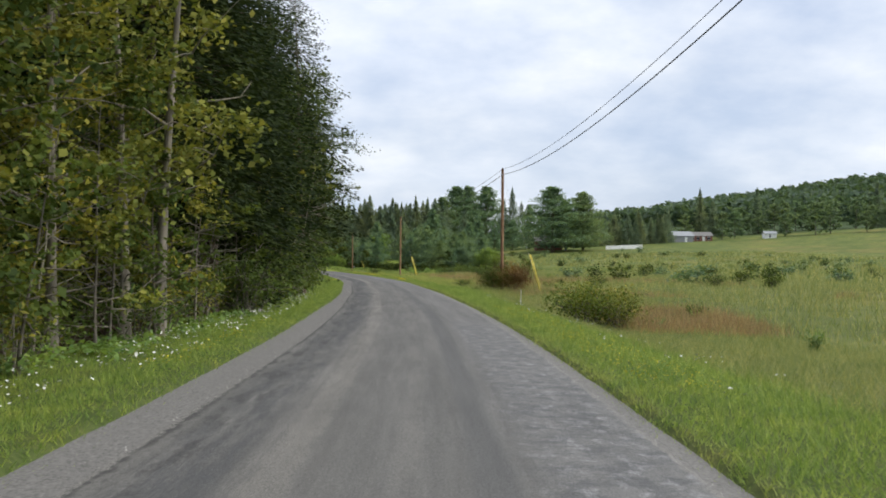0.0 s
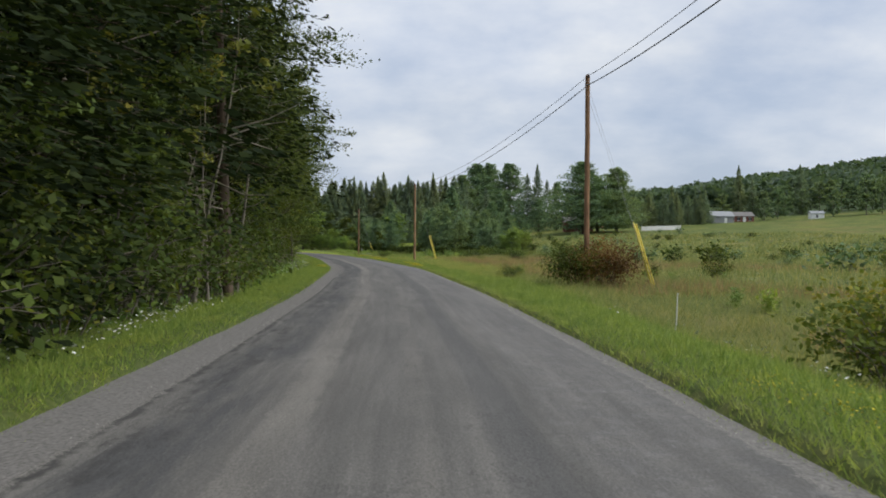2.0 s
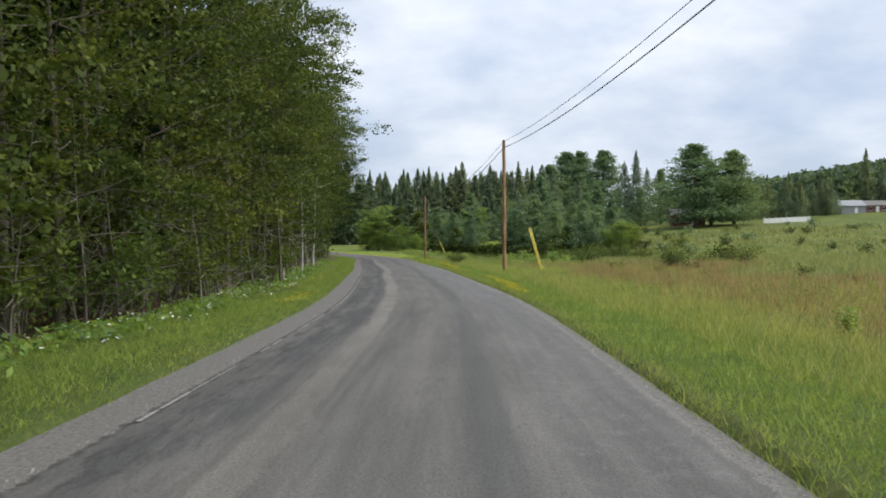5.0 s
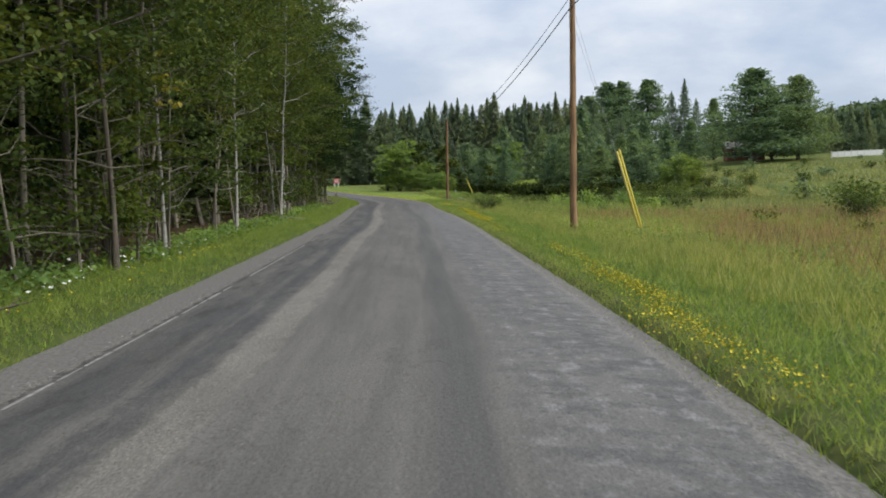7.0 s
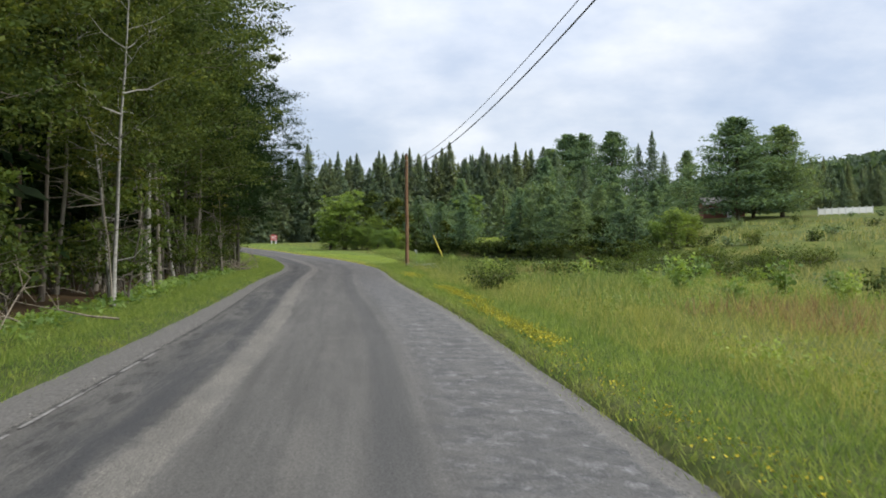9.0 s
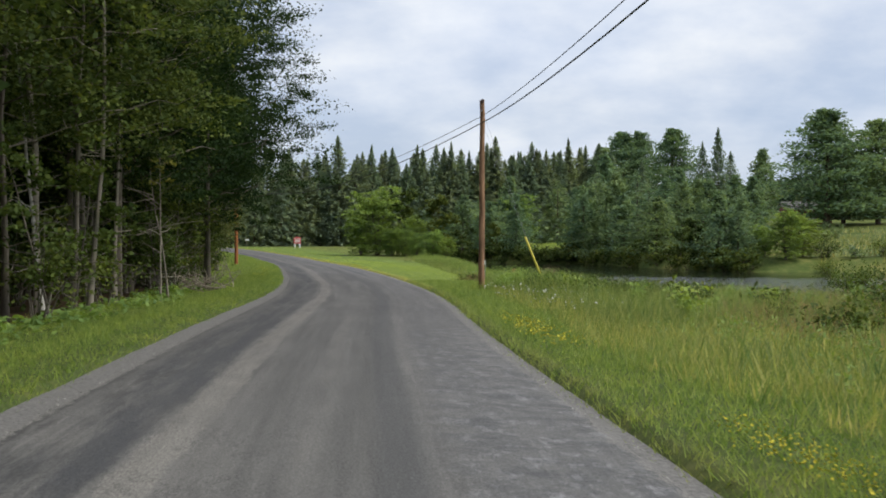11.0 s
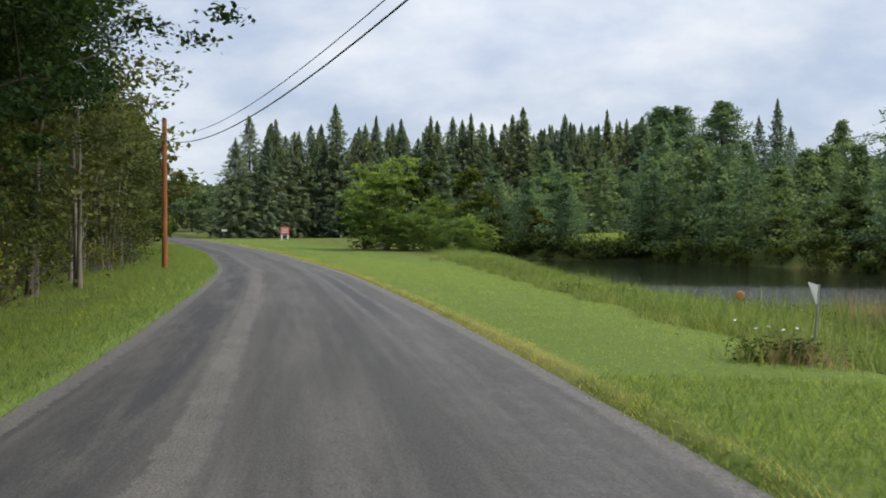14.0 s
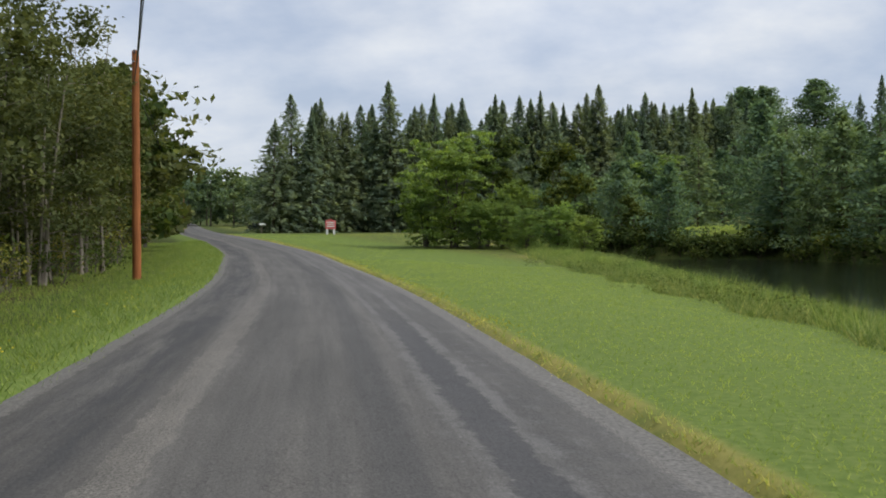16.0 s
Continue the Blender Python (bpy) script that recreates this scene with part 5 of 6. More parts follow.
for x, yy, s, lean in ((-21.0, 156.2, 0.85, (0, 3)), (-24.1, 167.4, 1.12, (0, 1)), (-17.9, 139.6, 0.75, (2, 0)), (-26.6, 177.8, 0.75, (0, 9)), (-16.2, 128.4, 0.72, (0, -2)), (-22.0, 158.5, 0.7, (3, 2))):
    birch.put(x, yy, rng.uniform(0, 360), s, squeeze=1.0 if s > 1 else 0.7, tilt=lean)
for x, yy, s, lean in ((-24.4, 169.6, 1.25, (0, 3)), (-24.7, 164.4, 0.7, (0, 10)), (-24.9, 164.9, 0.75, (0, 13)), (-25.9, 179.0, 1.0, (0, 4)), (-26.6, 182.2, 0.95, (0, 6)), (-14.6, 121.8, 0.9, (0, 3)), (-16.7, 127.8, 0.9, (0, 0))):
    tall_aspen.put(x, yy, rng.uniform(0, 360), s, squeeze=0.9, tilt=lean)
maple.put(-28.0, 194.6, 40, 0.86, 0)
maple.put(-29.2, 197.8, 290, 0.86, 1)
maple.put(-31.0, 203.0, 120, 0.84, 0)
maple.put(-33.2, 201.5, 160, 0.78, 1)
mixed.put(-37.6, 215.5, 80, 0.78, 1)
mixed.put(-35.4, 210.5, 200, 0.8, 2)
maple.put(beside(-7.6, 185.5), 185.5, 160, 1.2, 1, squeeze=0.75)
maple.put(beside(-8.2, 190.5), 190.5, 70, 1.16, 0, squeeze=0.75)

# saplings and brush along the edge
y = 8.0
while y < 206:
    e = edge_u(y)
    if rng.random() < (0.95 if y < 40 else 0.85 if y < 128 else 0.35 if y < 184 else 0.7):
        plant(sapling if rng.random() < 0.62 else bare_sapling, e + rng.uniform(-0.6, 0.9), y, tilt=(rng.uniform(-6, 6), rng.uniform(-6, 6)), form=None if y < 36 else 0)
    form = None if y < 60 else 2 if y > 124 else (0, 2)[rng.integers(0, 2)]
    if rng.random() < (0.25 if 36 < y < 45 else 0.9 if y < 122 else 0.05 if y < 184 else 0.3):
        plant(brush, e + rng.uniform(-0.9, 0.6), y, size=rng.uniform(0.6, 1.15), form=form)
    if rng.random() < 0.6:
        plant(brush, e - rng.uniform(2.2, 4.2), y, size=rng.uniform(0.9, 1.5), form=form)
    y += rng.uniform(1.2, 2.1)

for y in np.arange(44, 84, 1.15):
    plant(brush, edge_u(y) + rng.uniform(0.0, 0.9), y, size=rng.uniform(0.75, 1.35), form=(0, 2, 2, 2)[rng.integers(0, 4)])
for y in np.arange(46, 80, 3.2):
    plant(bare_sapling, edge_u(y) + rng.uniform(-0.6, 0.7), y, tilt=(rng.uniform(-8, 8), rng.uniform(-8, 8)))
    if rng.random() < 0.5:
        plant(sapling, edge_u(y) + rng.uniform(-0.4, 0.6), y + 0.7, form=0)

# deeper rows
for row, gap in ((-12.0, 5.6), (-17.0, 7.2), (-24.0, 9.0), (-33.0, 11.0)):
    y = -14.0
    while y < 262:
        k = inner_spruce if rng.random() < (0.6 if y < 100 else 0.25) else inner
        plant(k, row + rng.uniform(-1.8, 1.8) - 2.5 * float(step(206, 222, y)), y, size=rng.uniform(0.88, 1.12) * (1 - 0.4 * float(step(204, 216, y))))
        y += gap * rng.uniform(0.75, 1.3)

# trees past the maple, set back, then along the far side
low_tree = tree_kind("roadside_tree", [broadleaf_meshes(201 + i, 8.5 + i, 1.6, 2.6, BARK_LIGHT, LEAF_OLIVE, 110, 44, 0.18, 0.085, stems=(1, 3, 2)[i], dead=4, arms=12, twigs=1) for i in range(3)], "bushy young tree with pale forked stems", "tree", "young trees along the road")
y = 209.0
while y < 262:
    plant(low_tree, edge_u(y) - rng.uniform(0.2, 3.2), y, size=rng.uniform(0.85, 1.15))
    if rng.random() < 0.8:
        plant(brush, edge_u(y) + rng.uniform(-0.8, 1.0), y, size=rng.uniform(0.6, 1.1))
    y += rng.uniform(1.8, 2.8)
for x, yy, s in ((-44.5, 241.2, 1.0), (-46.0, 245.0, 1.05), (-43.6, 236.0, 1.0), (-48.0, 250.5, 1.1)):
    low_tree.put(x, yy, rng.uniform(0, 360), s, 1)
low_tree.put(-37.0, 222.5, 30, 1.2, 2)
forked = tree_kind("forked_tree", [broadleaf_meshes(211 + i, 8.2 + 5 * i, 4.0 + i, 2.4 + 1.4 * i, (BARK_LIGHT, BARK_GREY)[i], (LEAF_OLIVE, LEAF_EDGE)[i], 90, 44, 0.17, 0.1 + 0.05 * i, stems=2, dead=6, arms=12, twigs=1, bends=0.1, puff=0.6) for i in range(2)], "young tree with bare pale forked stems", "tree", "young trees along the road")
for x, yy, s in ((-47.2, 249.4, 1.0), (-47.9, 252.6, 1.0), (-39.6, 227.0, 0.95)):
    forked.put(x, yy, rng.uniform(0, 360), s, 0)
forked.put(-36.0, 217.6, 40, 0.95, 1, tilt=(0, 3))
far_low = tree_kind("far_roadside_tree", [broadleaf_meshes(206 + i, 10.5, 0.9, 3.2, BARK_PALE, (LEAF_EDGE, LEAF_OLIVE)[i], 60, 20, 0.52, 0.1, arms=7, sides=4, twigs=1) for i in range(2)], "leafy tree by the far bend of the road", "tree", "young trees along the road")
y = 262.0
while y < 420:
    plant(far_low, -6.9 - rng.uniform(0.2, 3.5), y, size=rng.uniform(1.0, 1.3))
    plant(inner, -14 - rng.uniform(0, 8), y + 2, size=0.8)
    y += rng.uniform(3.5, 5.5)


def thicket(name, u0, u1, y0, y1, z0, z1, n, size, leaf, label, seed, spread=1.1, stray=1.5, sloped=False):
    """Leaves filling the depth of a wood, gathered in clumps."""
    rg = np.random.default_rng(seed)
    m = n // 40
    yy = rg.uniform(y0, y1, m)
    uu = rg.uniform(u0, u1, m)
    xx = mid(yy) + uu * across(yy)
    top = np.minimum(z1, 8.2 + 1.3 * (u1 - uu)) if sloped else z1
    zz = height(xx, yy) + z0 + (top - z0) * rg.uniform(0, 1, m) ** 1.2
    c = np.repeat(np.stack([xx, yy, zz], 1), 40, 0) + np.clip(rg.normal(0, 1, (m * 40, 3)), -stray, stray) * [spread, spread, spread * 0.55]
    v, f = leaves(rg, c, size, 0.4)
    return tagged(part(name, mesh_of(name, v, f, leaf)), label, "woodland", kind="stuff")


# leaf fill added to keep light out of the wood, in shade-darkened green
thicket("deep_wood", -38, -17, -15, 265, 0.2, 12, 30000, 1.1, LEAF_SHADED, "dense foliage filling the wood's depth, coloured dark for shade", 301)
# coarse leaf layer, mostly out of view, added to darken the wood below
thicket("wood_canopy", -30, -8.5, -15, 212, 9.5, 14.5, 24000, 1.0, LEAF_SHADED, "closed leafy canopy added over the wood to block sky light", 303)
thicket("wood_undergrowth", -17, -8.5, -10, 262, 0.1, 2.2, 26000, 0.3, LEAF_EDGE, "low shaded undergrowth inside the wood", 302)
# a dark leaf wall that stands in for the shade behind the edge
thicket("wood_screen", -15, -10.5, 0, 212, 1.5, 13, 34000, 0.64, LEAF_SHADED, "close foliage fill behind the wood's edge, coloured dark for shade", 304)
thicket("aspen_foliage", -12, -6.4, 126, 188, 5.5, 13.5, 40000, 0.2, LEAF_EDGE, "leafy mass of the aspens' crowns", 307)
thicket("maple_foliage", -8.0, -4.5, 194.5, 216, 5.4, 12.5, 76000, 0.13, LEAF_SHADED, "dark leafy boughs of the maples reaching over the road", 309, 0.55, 1.0, True)
thicket("maple_foliage", -10.4, -6.6, 194, 211, 3.8, 11.5, 44000, 0.12, LEAF_SHADED, "dark leafy boughs of the maples over the verge", 308, 0.45)
thicket("maple_foliage", -14, -9.0, 186, 208, 2.5, 12.5, 17000, 0.36, LEAF_SHADED, "dark leafy mass of the maples' inner boughs", 306)
thicket("wood_screen", -19, -12.5, 206, 270, 0.6, 6.5, 15000, 0.5, LEAF_EDGE, "close dark foliage behind the young trees", 305)


def dead_twigs():
    """Bare grey-brown branches sticking out of the wood's shaded edge, joined."""
    rg = np.random.default_rng(361)
    lines = []
    for _ in range(1000):
        y = rg.uniform(6, 206)
        if 122 < y < 190 and rg.random() < 0.8:
            continue
        u = edge_u(y) - rg.uniform(-0.3, 2.2)
        x = beside(u, y)
        z = float(height(x, y)) + rg.uniform(0.2, 6.0) * rg.random() ** 0.6
        a, ln = rg.uniform(0, 6.28), rg.uniform(0.4, 1.4)
        d = np.array([math.cos(a), math.sin(a), rg.uniform(-0.5, 1.3)]) * ln
        p = np.array([x, y, z])
        k = p + d * 0.5 + rg.normal(0, 0.09, 3)
        lines.append([(p, 0.013), (k, 0.009), (p + d, 0.003)])
        if rg.random() < 0.6:
            lines.append([(k, 0.008), (k + d * 0.35 + rg.normal(0, 0.22, 3), 0.003)])
    v, f = tubes(lines, 4)
    tagged(part("dead_twigs", mesh_of("dead_twigs", v, f, BARK_LIGHT, True)), "bare dead twigs at the wood's shaded edge", "dead twigs", kind="stuff")


dead_twigs()


def brush_pile(x, y, spread, n, seed, label):
    """Broken dead branches lying across one another."""
    rg = np.random.default_rng(seed)
    z0 = float(height(x, y))
    ob = new("brush_pile")
    ob.location = (x, y, z0)
    for k in range(n):
        a, ln = rg.uniform(0, 6.28), rg.uniform(0.5, 1.0) * spread
        p = rg.normal(0, 0.25 * spread, 2)
        rise = rg.uniform(0.0, 0.55)
        pts = []
        for s in np.linspace(-0.5, 0.5, 5):
            px, py = p[0] + math.cos(a) * ln * s, p[1] + math.sin(a) * ln * s
            pts.append(((px + rg.normal(0, 0.04), py + rg.normal(0, 0.04), float(height(x + px, y + py)) - z0 + 0.06 + rise * (s + 0.5) * ln + 0.05 * rg.random()), 0.02 * (1.05 - s) * rg.uniform(0.5, 1)))
        lines = [pts]
        for _ in range(5):
            j = rg.integers(1, 5)
            tip = np.array(pts[j][0]) + rg.normal(0, 0.3, 3) + [0, 0, 0.25]
            lines.append([(pts[j][0], 0.014), (tuple(tip), 0.004)])
        v, f = tubes(lines, 5)
        part("branch", mesh_of("branch", v, f, DEADWOOD, True), ob)
    return tagged(ob, label, "brush pile")


brush_pile(beside(-5.6, 191.5), 191.5, 2.2, 20, 351, "heap of grey dead branches on the verge")
brush_pile(beside(-6.3, 147.0), 147.0, 2.6, 5, 352, "fallen grey branches at the foot of the wood")
brush_pile(beside(-7.0, 112.0), 112.0, 2.2, 8, 353, "fallen brown branches at the foot of the wood")

# ---- field: shrubs ----
field_shrub = Kind([make_shrub("field_shrub", shrub_meshes(221 + i, 1.9, 1.7, LEAF_SAPLING if i else LEAF_EDGE, BARK_PALE, 2600, 0.13, 16, 0.0), "rounded green shrub standing in the field", "shrubs in the field") for i in range(2)])
far_shrub = Kind([make_shrub("far_field_shrub", shrub_meshes(225 + i, 1.9, 1.8, (LEAF_EDGE, LEAF_FAR_HAZED)[i], BARK_PALE, 280, 0.34, 5, 0.0), "low green shrub scattered over the rising field", "shrubs in the field") for i in range(2)])
rusty_shrub = Kind([make_shrub("reddish_shrub", shrub_meshes(231, 2.3, 2.1, LEAF_RED, BARK_BROWN, 7000, 0.12, 24), "reddish-brown shrub round the foot of a pole")])
rusty_shrub.put(5.6, 74.6, 30, 0.84, squeeze=0.82)
green_half = Kind([make_shrub("pole_shrub", shrub_meshes(233, 2.2, 2.0, LEAF_EDGE, BARK_BROWN, 6000, 0.12, 22), "dense green shrub against a pole")])
green_half.put(4.3, 74.6, 60, 0.8, squeeze=0.8)
verge_bush = Kind([make_shrub("roadside_bush", shrub_meshes(241 + i, 2.1, 1.9, (LEAF_SAPLING, LEAF_YELLOW)[i], BARK_PALE, 2400, 0.13, 20), "wild olive-green bush in the field below the road") for i in range(2)])
verge_bush.put(7.2, 50.0, 0, 1.0, 0)
verge_bush.put(9.0, 51.0, 70, 0.9, 1)
verge_bush.put(8.4, 52.6, 200, 1.0, 1)
for x, yy, s in ((22.3, 88, 0.6), (26.8, 88, 0.55), (12.9, 88, 0.5), (5.0, 139, 0.72), (11.1, 152.8, 0.8), (8.1, 150, 0.5), (-10.0, 158.8, 0.5), (-1.3, 198, 0.85), (0.8, 197, 0.9), (3.1, 196, 0.95), (5.0, 190, 0.8), (4.4, 184.5, 0.85), (6.6, 186, 0.8), (20.3, 267, 1.15), (14.0, 268, 1.0), (13.0, 262, 0.8), (2.2, 84.8, 0.4)):
    field_shrub.put(x, yy, rng.uniform(0, 360), s * rng.uniform(0.9, 1.15))
for k in range(170):
    yy = rng.uniform(95, 350)
    x = beside(0, yy) + rng.uniform(24, 150)
    if pond_inside(x, yy) > -3 or (yy > 205 and x < 6):
        continue
    far_shrub.put(x, yy, rng.uniform(0, 360), rng.uniform(0.4, 1.0), squeeze=rng.uniform(1.0, 1.6))
for k in range(14):
    yy = rng.uniform(168, 186)
    field_shrub.put(beside(rng.uniform(11, 20), yy), yy, rng.uniform(0, 360), rng.uniform(0.35, 0.6))

weed = Kind([make_shrub("tall_weed", shrub_meshes(246 + i, 0.95, 0.8, (LEAF_BRIGHT, LEAF_EDGE)[i], LEAF_BRIGHT, 250, 0.14, 7, 0.0), "lush tall green weeds in the roadside grass", "weeds by the road") for i in range(2)])
for k in range(26):
    yy = rng.uniform(181, 191.5)
    weed.put(beside(rng.uniform(6.4, 13), yy), yy, rng.uniform(0, 360), rng.uniform(0.5, 0.85), 0)
for x, yy in ((-18.0, 202.0), (-17.6, 202.2), (-17.4, 201.9)):
    weed.put(x, yy, rng.uniform(0, 360), rng.uniform(0.34, 0.44), 1, squeeze=1.3)
for k in range(34):
    yy = rng.uniform(150, 184)
    weed.put(beside(rng.uniform(7.0, 16), yy), yy, rng.uniform(0, 360), rng.uniform(0.6, 1.15))
for k in range(30):
    yy = rng.uniform(12, 148)
    weed.put(beside(rng.uniform(7.0, 22), yy), yy, rng.uniform(0, 360), rng.uniform(0.4, 0.85))

for k in range(75):
    yy = rng.uniform(203, 285)
    x = float(rng.uniform(lawn_end(yy) + 0.6, near_shore(yy) - 0.2))
    if pond_inside(x, yy) < -0.3:
        weed.put(x, yy, rng.uniform(0, 360), rng.uniform(0.3, 0.5), 0, squeeze=1.5)

# ---- beyond the lawn and the pond ----
bank_tree = tree_kind("bank_tree", [broadleaf_meshes(251, 8.6, 0.3, 3.9, BARK_GREY, LEAF_BRIGHT, 460, 46, 0.23, 0.12, stems=6, puff=0.32, arms=64, squash=0.4), broadleaf_meshes(252, 8.6, 0.4, 2.6, BARK_GREY, LEAF_EDGE, 130, 44, 0.34, 0.12, stems=3, puff=0.6, arms=20, squash=0.5)], "bushy bright green tree at the lawn's end", "tree", "trees by the pond")
bank_tree.put(-38.6, 294.3, 0, 1.06, 0)
bank_tree.put(-36.4, 296.5, 200, 1.06, 1)
bank_tree.put(-41.4, 296.5, 100, 0.78, 0)
bank_tree.put(-34.2, 289.5, 40, 0.44, 0, label="smaller yellow-green tree at the lawn's end")
bank_tree.put(-32.0, 285.5, 140, 0.36, 0, label="smaller yellow-green tree at the lawn's end")
bank_tree.put(-30.6, 291.5, 140, 0.95, 1)
for x, yy, s in ((-36.0, 291.5, 0.42), (-29.6, 283.0, 0.4), (-27.8, 281.0, 0.33), (-33.0, 293.0, 0.6)):
    bank_tree.put(x, yy, rng.uniform(0, 360), s, 0, label="low yellow-green bush at the lawn's end")
bank_tree.put(-21.4, 336.0, 0, 1.0, 0, label="round yellow-green tree on the far bank")
bank_tree.put(-27.5, 300.0, 60, 0.55, 1)
for x, yy, s in ((9.6, 266.0, 0.6), (11.8, 268.5, 0.5), (8.0, 269.0, 0.4)):
    bank_tree.put(x, yy, rng.uniform(0, 360), s, 0, label="light green bush on a grassy spit by the pond")
shore_shrub = Kind([make_shrub("shore_shrub", shrub_meshes(256, 1.7, 1.8, LEAF_EDGE, BARK_BROWN, 420, 0.3, 6, 0.02), "dark low shrub at the water's edge", "trees by the pond")])
young = tree_kind("young_pine", [spruce_meshes(261, 11.0, 3.9, NEEDLE_HAZED_YOUNG, BARK_BROWN, 0.1, 0.5, 9, 18, 0.75, 0.12, 0.16, 0.6, 0.32, 0.3, 0.85, 0.55), pine_meshes(262, 10.5, 4.0, NEEDLE_HAZED_PINE, BARK_BROWN, 0.3, 40, 26, 0.5, 0.16), pine_meshes(263, 11.5, 3.6, NEEDLE_HAZED_PINE, BARK_BROWN, 0.4, 42, 24, 0.5, 0.16)], "bushy young pine on the pond's far bank", "conifer", "trees by the pond")
round_tree = tree_kind("rounded_tree", [broadleaf_meshes(265 + i, 9.5, 0.4, 3.9, BARK_GREY, LEAF_FAR_HAZED, 130, 40, 0.36, 0.14, stems=1 + i, arms=20, sides=4, twigs=1, puff=0.6) for i in range(2)], "rounded green tree on the pond's far bank", "tree", "trees by the pond")


def clearing(x, y):
    """The open grassy gap between the trees of the far bank."""
    return -20.2 + 0.04 * (y - 310) < x < -12.0 + 0.08 * (y - 310) and y < 347


for x, yy, s in ((-16.0, 322, 0.75), (-7.0, 315, 1.1), (-25.0, 330, 0.75), (0.5, 303, 0.8), (8.5, 290, 0.85), (-13.0, 326, 1.0), (-30.0, 345, 0.9)):
    if not clearing(x, yy):
        round_tree.put(x, yy, rng.uniform(0, 360), s)
x = -36.0
while x < 6:
    yy = float(far_shore(x)) + rng.uniform(0.8, 3.0)
    k = rng.random()
    if clearing(x, yy):
        k = 1.0
    if k < 0.45:
        young.put(x, yy + 1.0, rng.uniform(0, 360), rng.uniform(0.45, 0.8), squeeze=1.15)
    elif k < 0.7:
        bank_tree.put(x, yy + 0.5, rng.uniform(0, 360), rng.uniform(0.35, 0.6), 1)
    shore_shrub.put(x + rng.uniform(-1, 1), float(far_shore(x)) + rng.uniform(-0.3, 1.0), rng.uniform(0, 360), rng.uniform(0.7, 1.2))
    shore_shrub.put(x + rng.uniform(0.6, 1.4), float(far_shore(x + 1)) + rng.uniform(0.2, 1.8), rng.uniform(0, 360), rng.uniform(0.9, 1.6))
    x += rng.uniform(1.3, 2.1)
for x, yy, s in ((-14.5, 316, 0.85), (-10.5, 313, 1.0), (-6.0, 307, 1.1), (-2.0, 298, 0.9), (1.5, 290, 0.95), (3.5, 279, 0.85), (-8.5, 322, 1.2), (6.0, 271, 0.7), (-17.5, 320, 0.8), (-12, 330, 1.15), (-24, 334, 0.8), (-3, 306, 1.1), (4, 292, 1.0), (9, 282, 0.9), (-27, 338, 0.7), (-21.5, 334, 0.95)):
    if not clearing(x, yy):
        young.put(x, yy, rng.uniform(0, 360), s * 0.88)
spruce = tree_kind("spruce", [spruce_meshes(271 + i, 20.5 + i, 4.6 - 0.3 * i, NEEDLE_HAZED, BARK_BROWN, 0.3, 0.5, 10, 36, 0.66, (0.42, 0.3, 0.5, 0.36)[i], 0.2, (1.0, 0.9, 1.1, 0.95)[i], 0.23, 0.36, 0.9, 0.5, (0.72, 0.62, 0.8, 0.7)[i]) for i in range(4)], "tall dark spruce in a close row", "conifer", "row of spruces")
for row, count, low in (((-72, 352, -14, 398), 31, 0.74), ((-70, 357, -10, 403), 25, 0.66), ((-70, 362, -2, 408), 27, 0.76)):
    for k in range(count):
        t = (k + rng.uniform(-0.3, 0.3)) / (count - 1)
        spruce.put(row[0] + (row[2] - row[0]) * t, row[1] + (row[3] - row[1]) * t + rng.uniform(-2, 2), rng.uniform(0, 360), rng.uniform(low, low + 0.2) + 0.12 * t, squeeze=rng.uniform(1.05, 1.35), tilt=(rng.normal(0, 1.2), rng.normal(0, 1.2)))
for k in range(12):
    spruce.put(-84 - 2.2 * k + rng.uniform(-1, 1), 408 + 7 * k, rng.uniform(0, 360), rng.uniform(0.6, 0.8))
pine = tree_kind("white_pine", [pine_meshes(281 + i, 17.0, 6.2, NEEDLE_HAZED_PINE, BARK_BROWN, 1.2) for i in range(3)], "broad white pine with layered branches", "conifer", "pines above the field")
for x, yy, s, wide in ((34.2, 352.5, 1.27, 1.5), (45.0, 359, 1.15, 1.35), (39.5, 362, 1.0, 1.3)):
    pine.put(x, yy, rng.uniform(0, 360), s, squeeze=wide)
for x, yy, s in ((3.0, 459, 1.75), (8.0, 462, 1.7), (-3.0, 452, 1.5), (15.0, 439, 1.6)):
    pine.put(x, yy, rng.uniform(0, 360), s * 0.92, squeeze=1.15)
for x, yy, s in ((25.0, 426, 1.0), (21.4, 428, 0.98), (29, 432, 0.8), (-9, 440, 1.05), (-1, 420, 0.8), (6, 425, 0.85)):
    spruce.put(x, yy, rng.uniform(0, 360), s)
for k in range(10):
    young.put(-22 + 5.5 * k + rng.uniform(-2, 2), 352 + 4 * k, rng.uniform(0, 360), rng.uniform(0.9, 1.5))
for k in range(16):
    spruce.put(46 + 2.6 * k + rng.uniform(-1, 1), 392 + 1.6 * k + rng.uniform(-3, 3), rng.uniform(0, 360), rng.uniform(0.36, 0.6), squeeze=1.3)
far_tree = tree_kind("far_tree", [broadleaf_meshes(291 + i, 14, 0.5, 4.4, BARK_GREY, LEAF_FAR_HAZED, 80, 26, 0.8, 0.2, arms=12, sides=4, twigs=0, puff=0.7) for i in range(2)], "large broad-leaved tree beyond the field", "tree", "trees beyond the field")
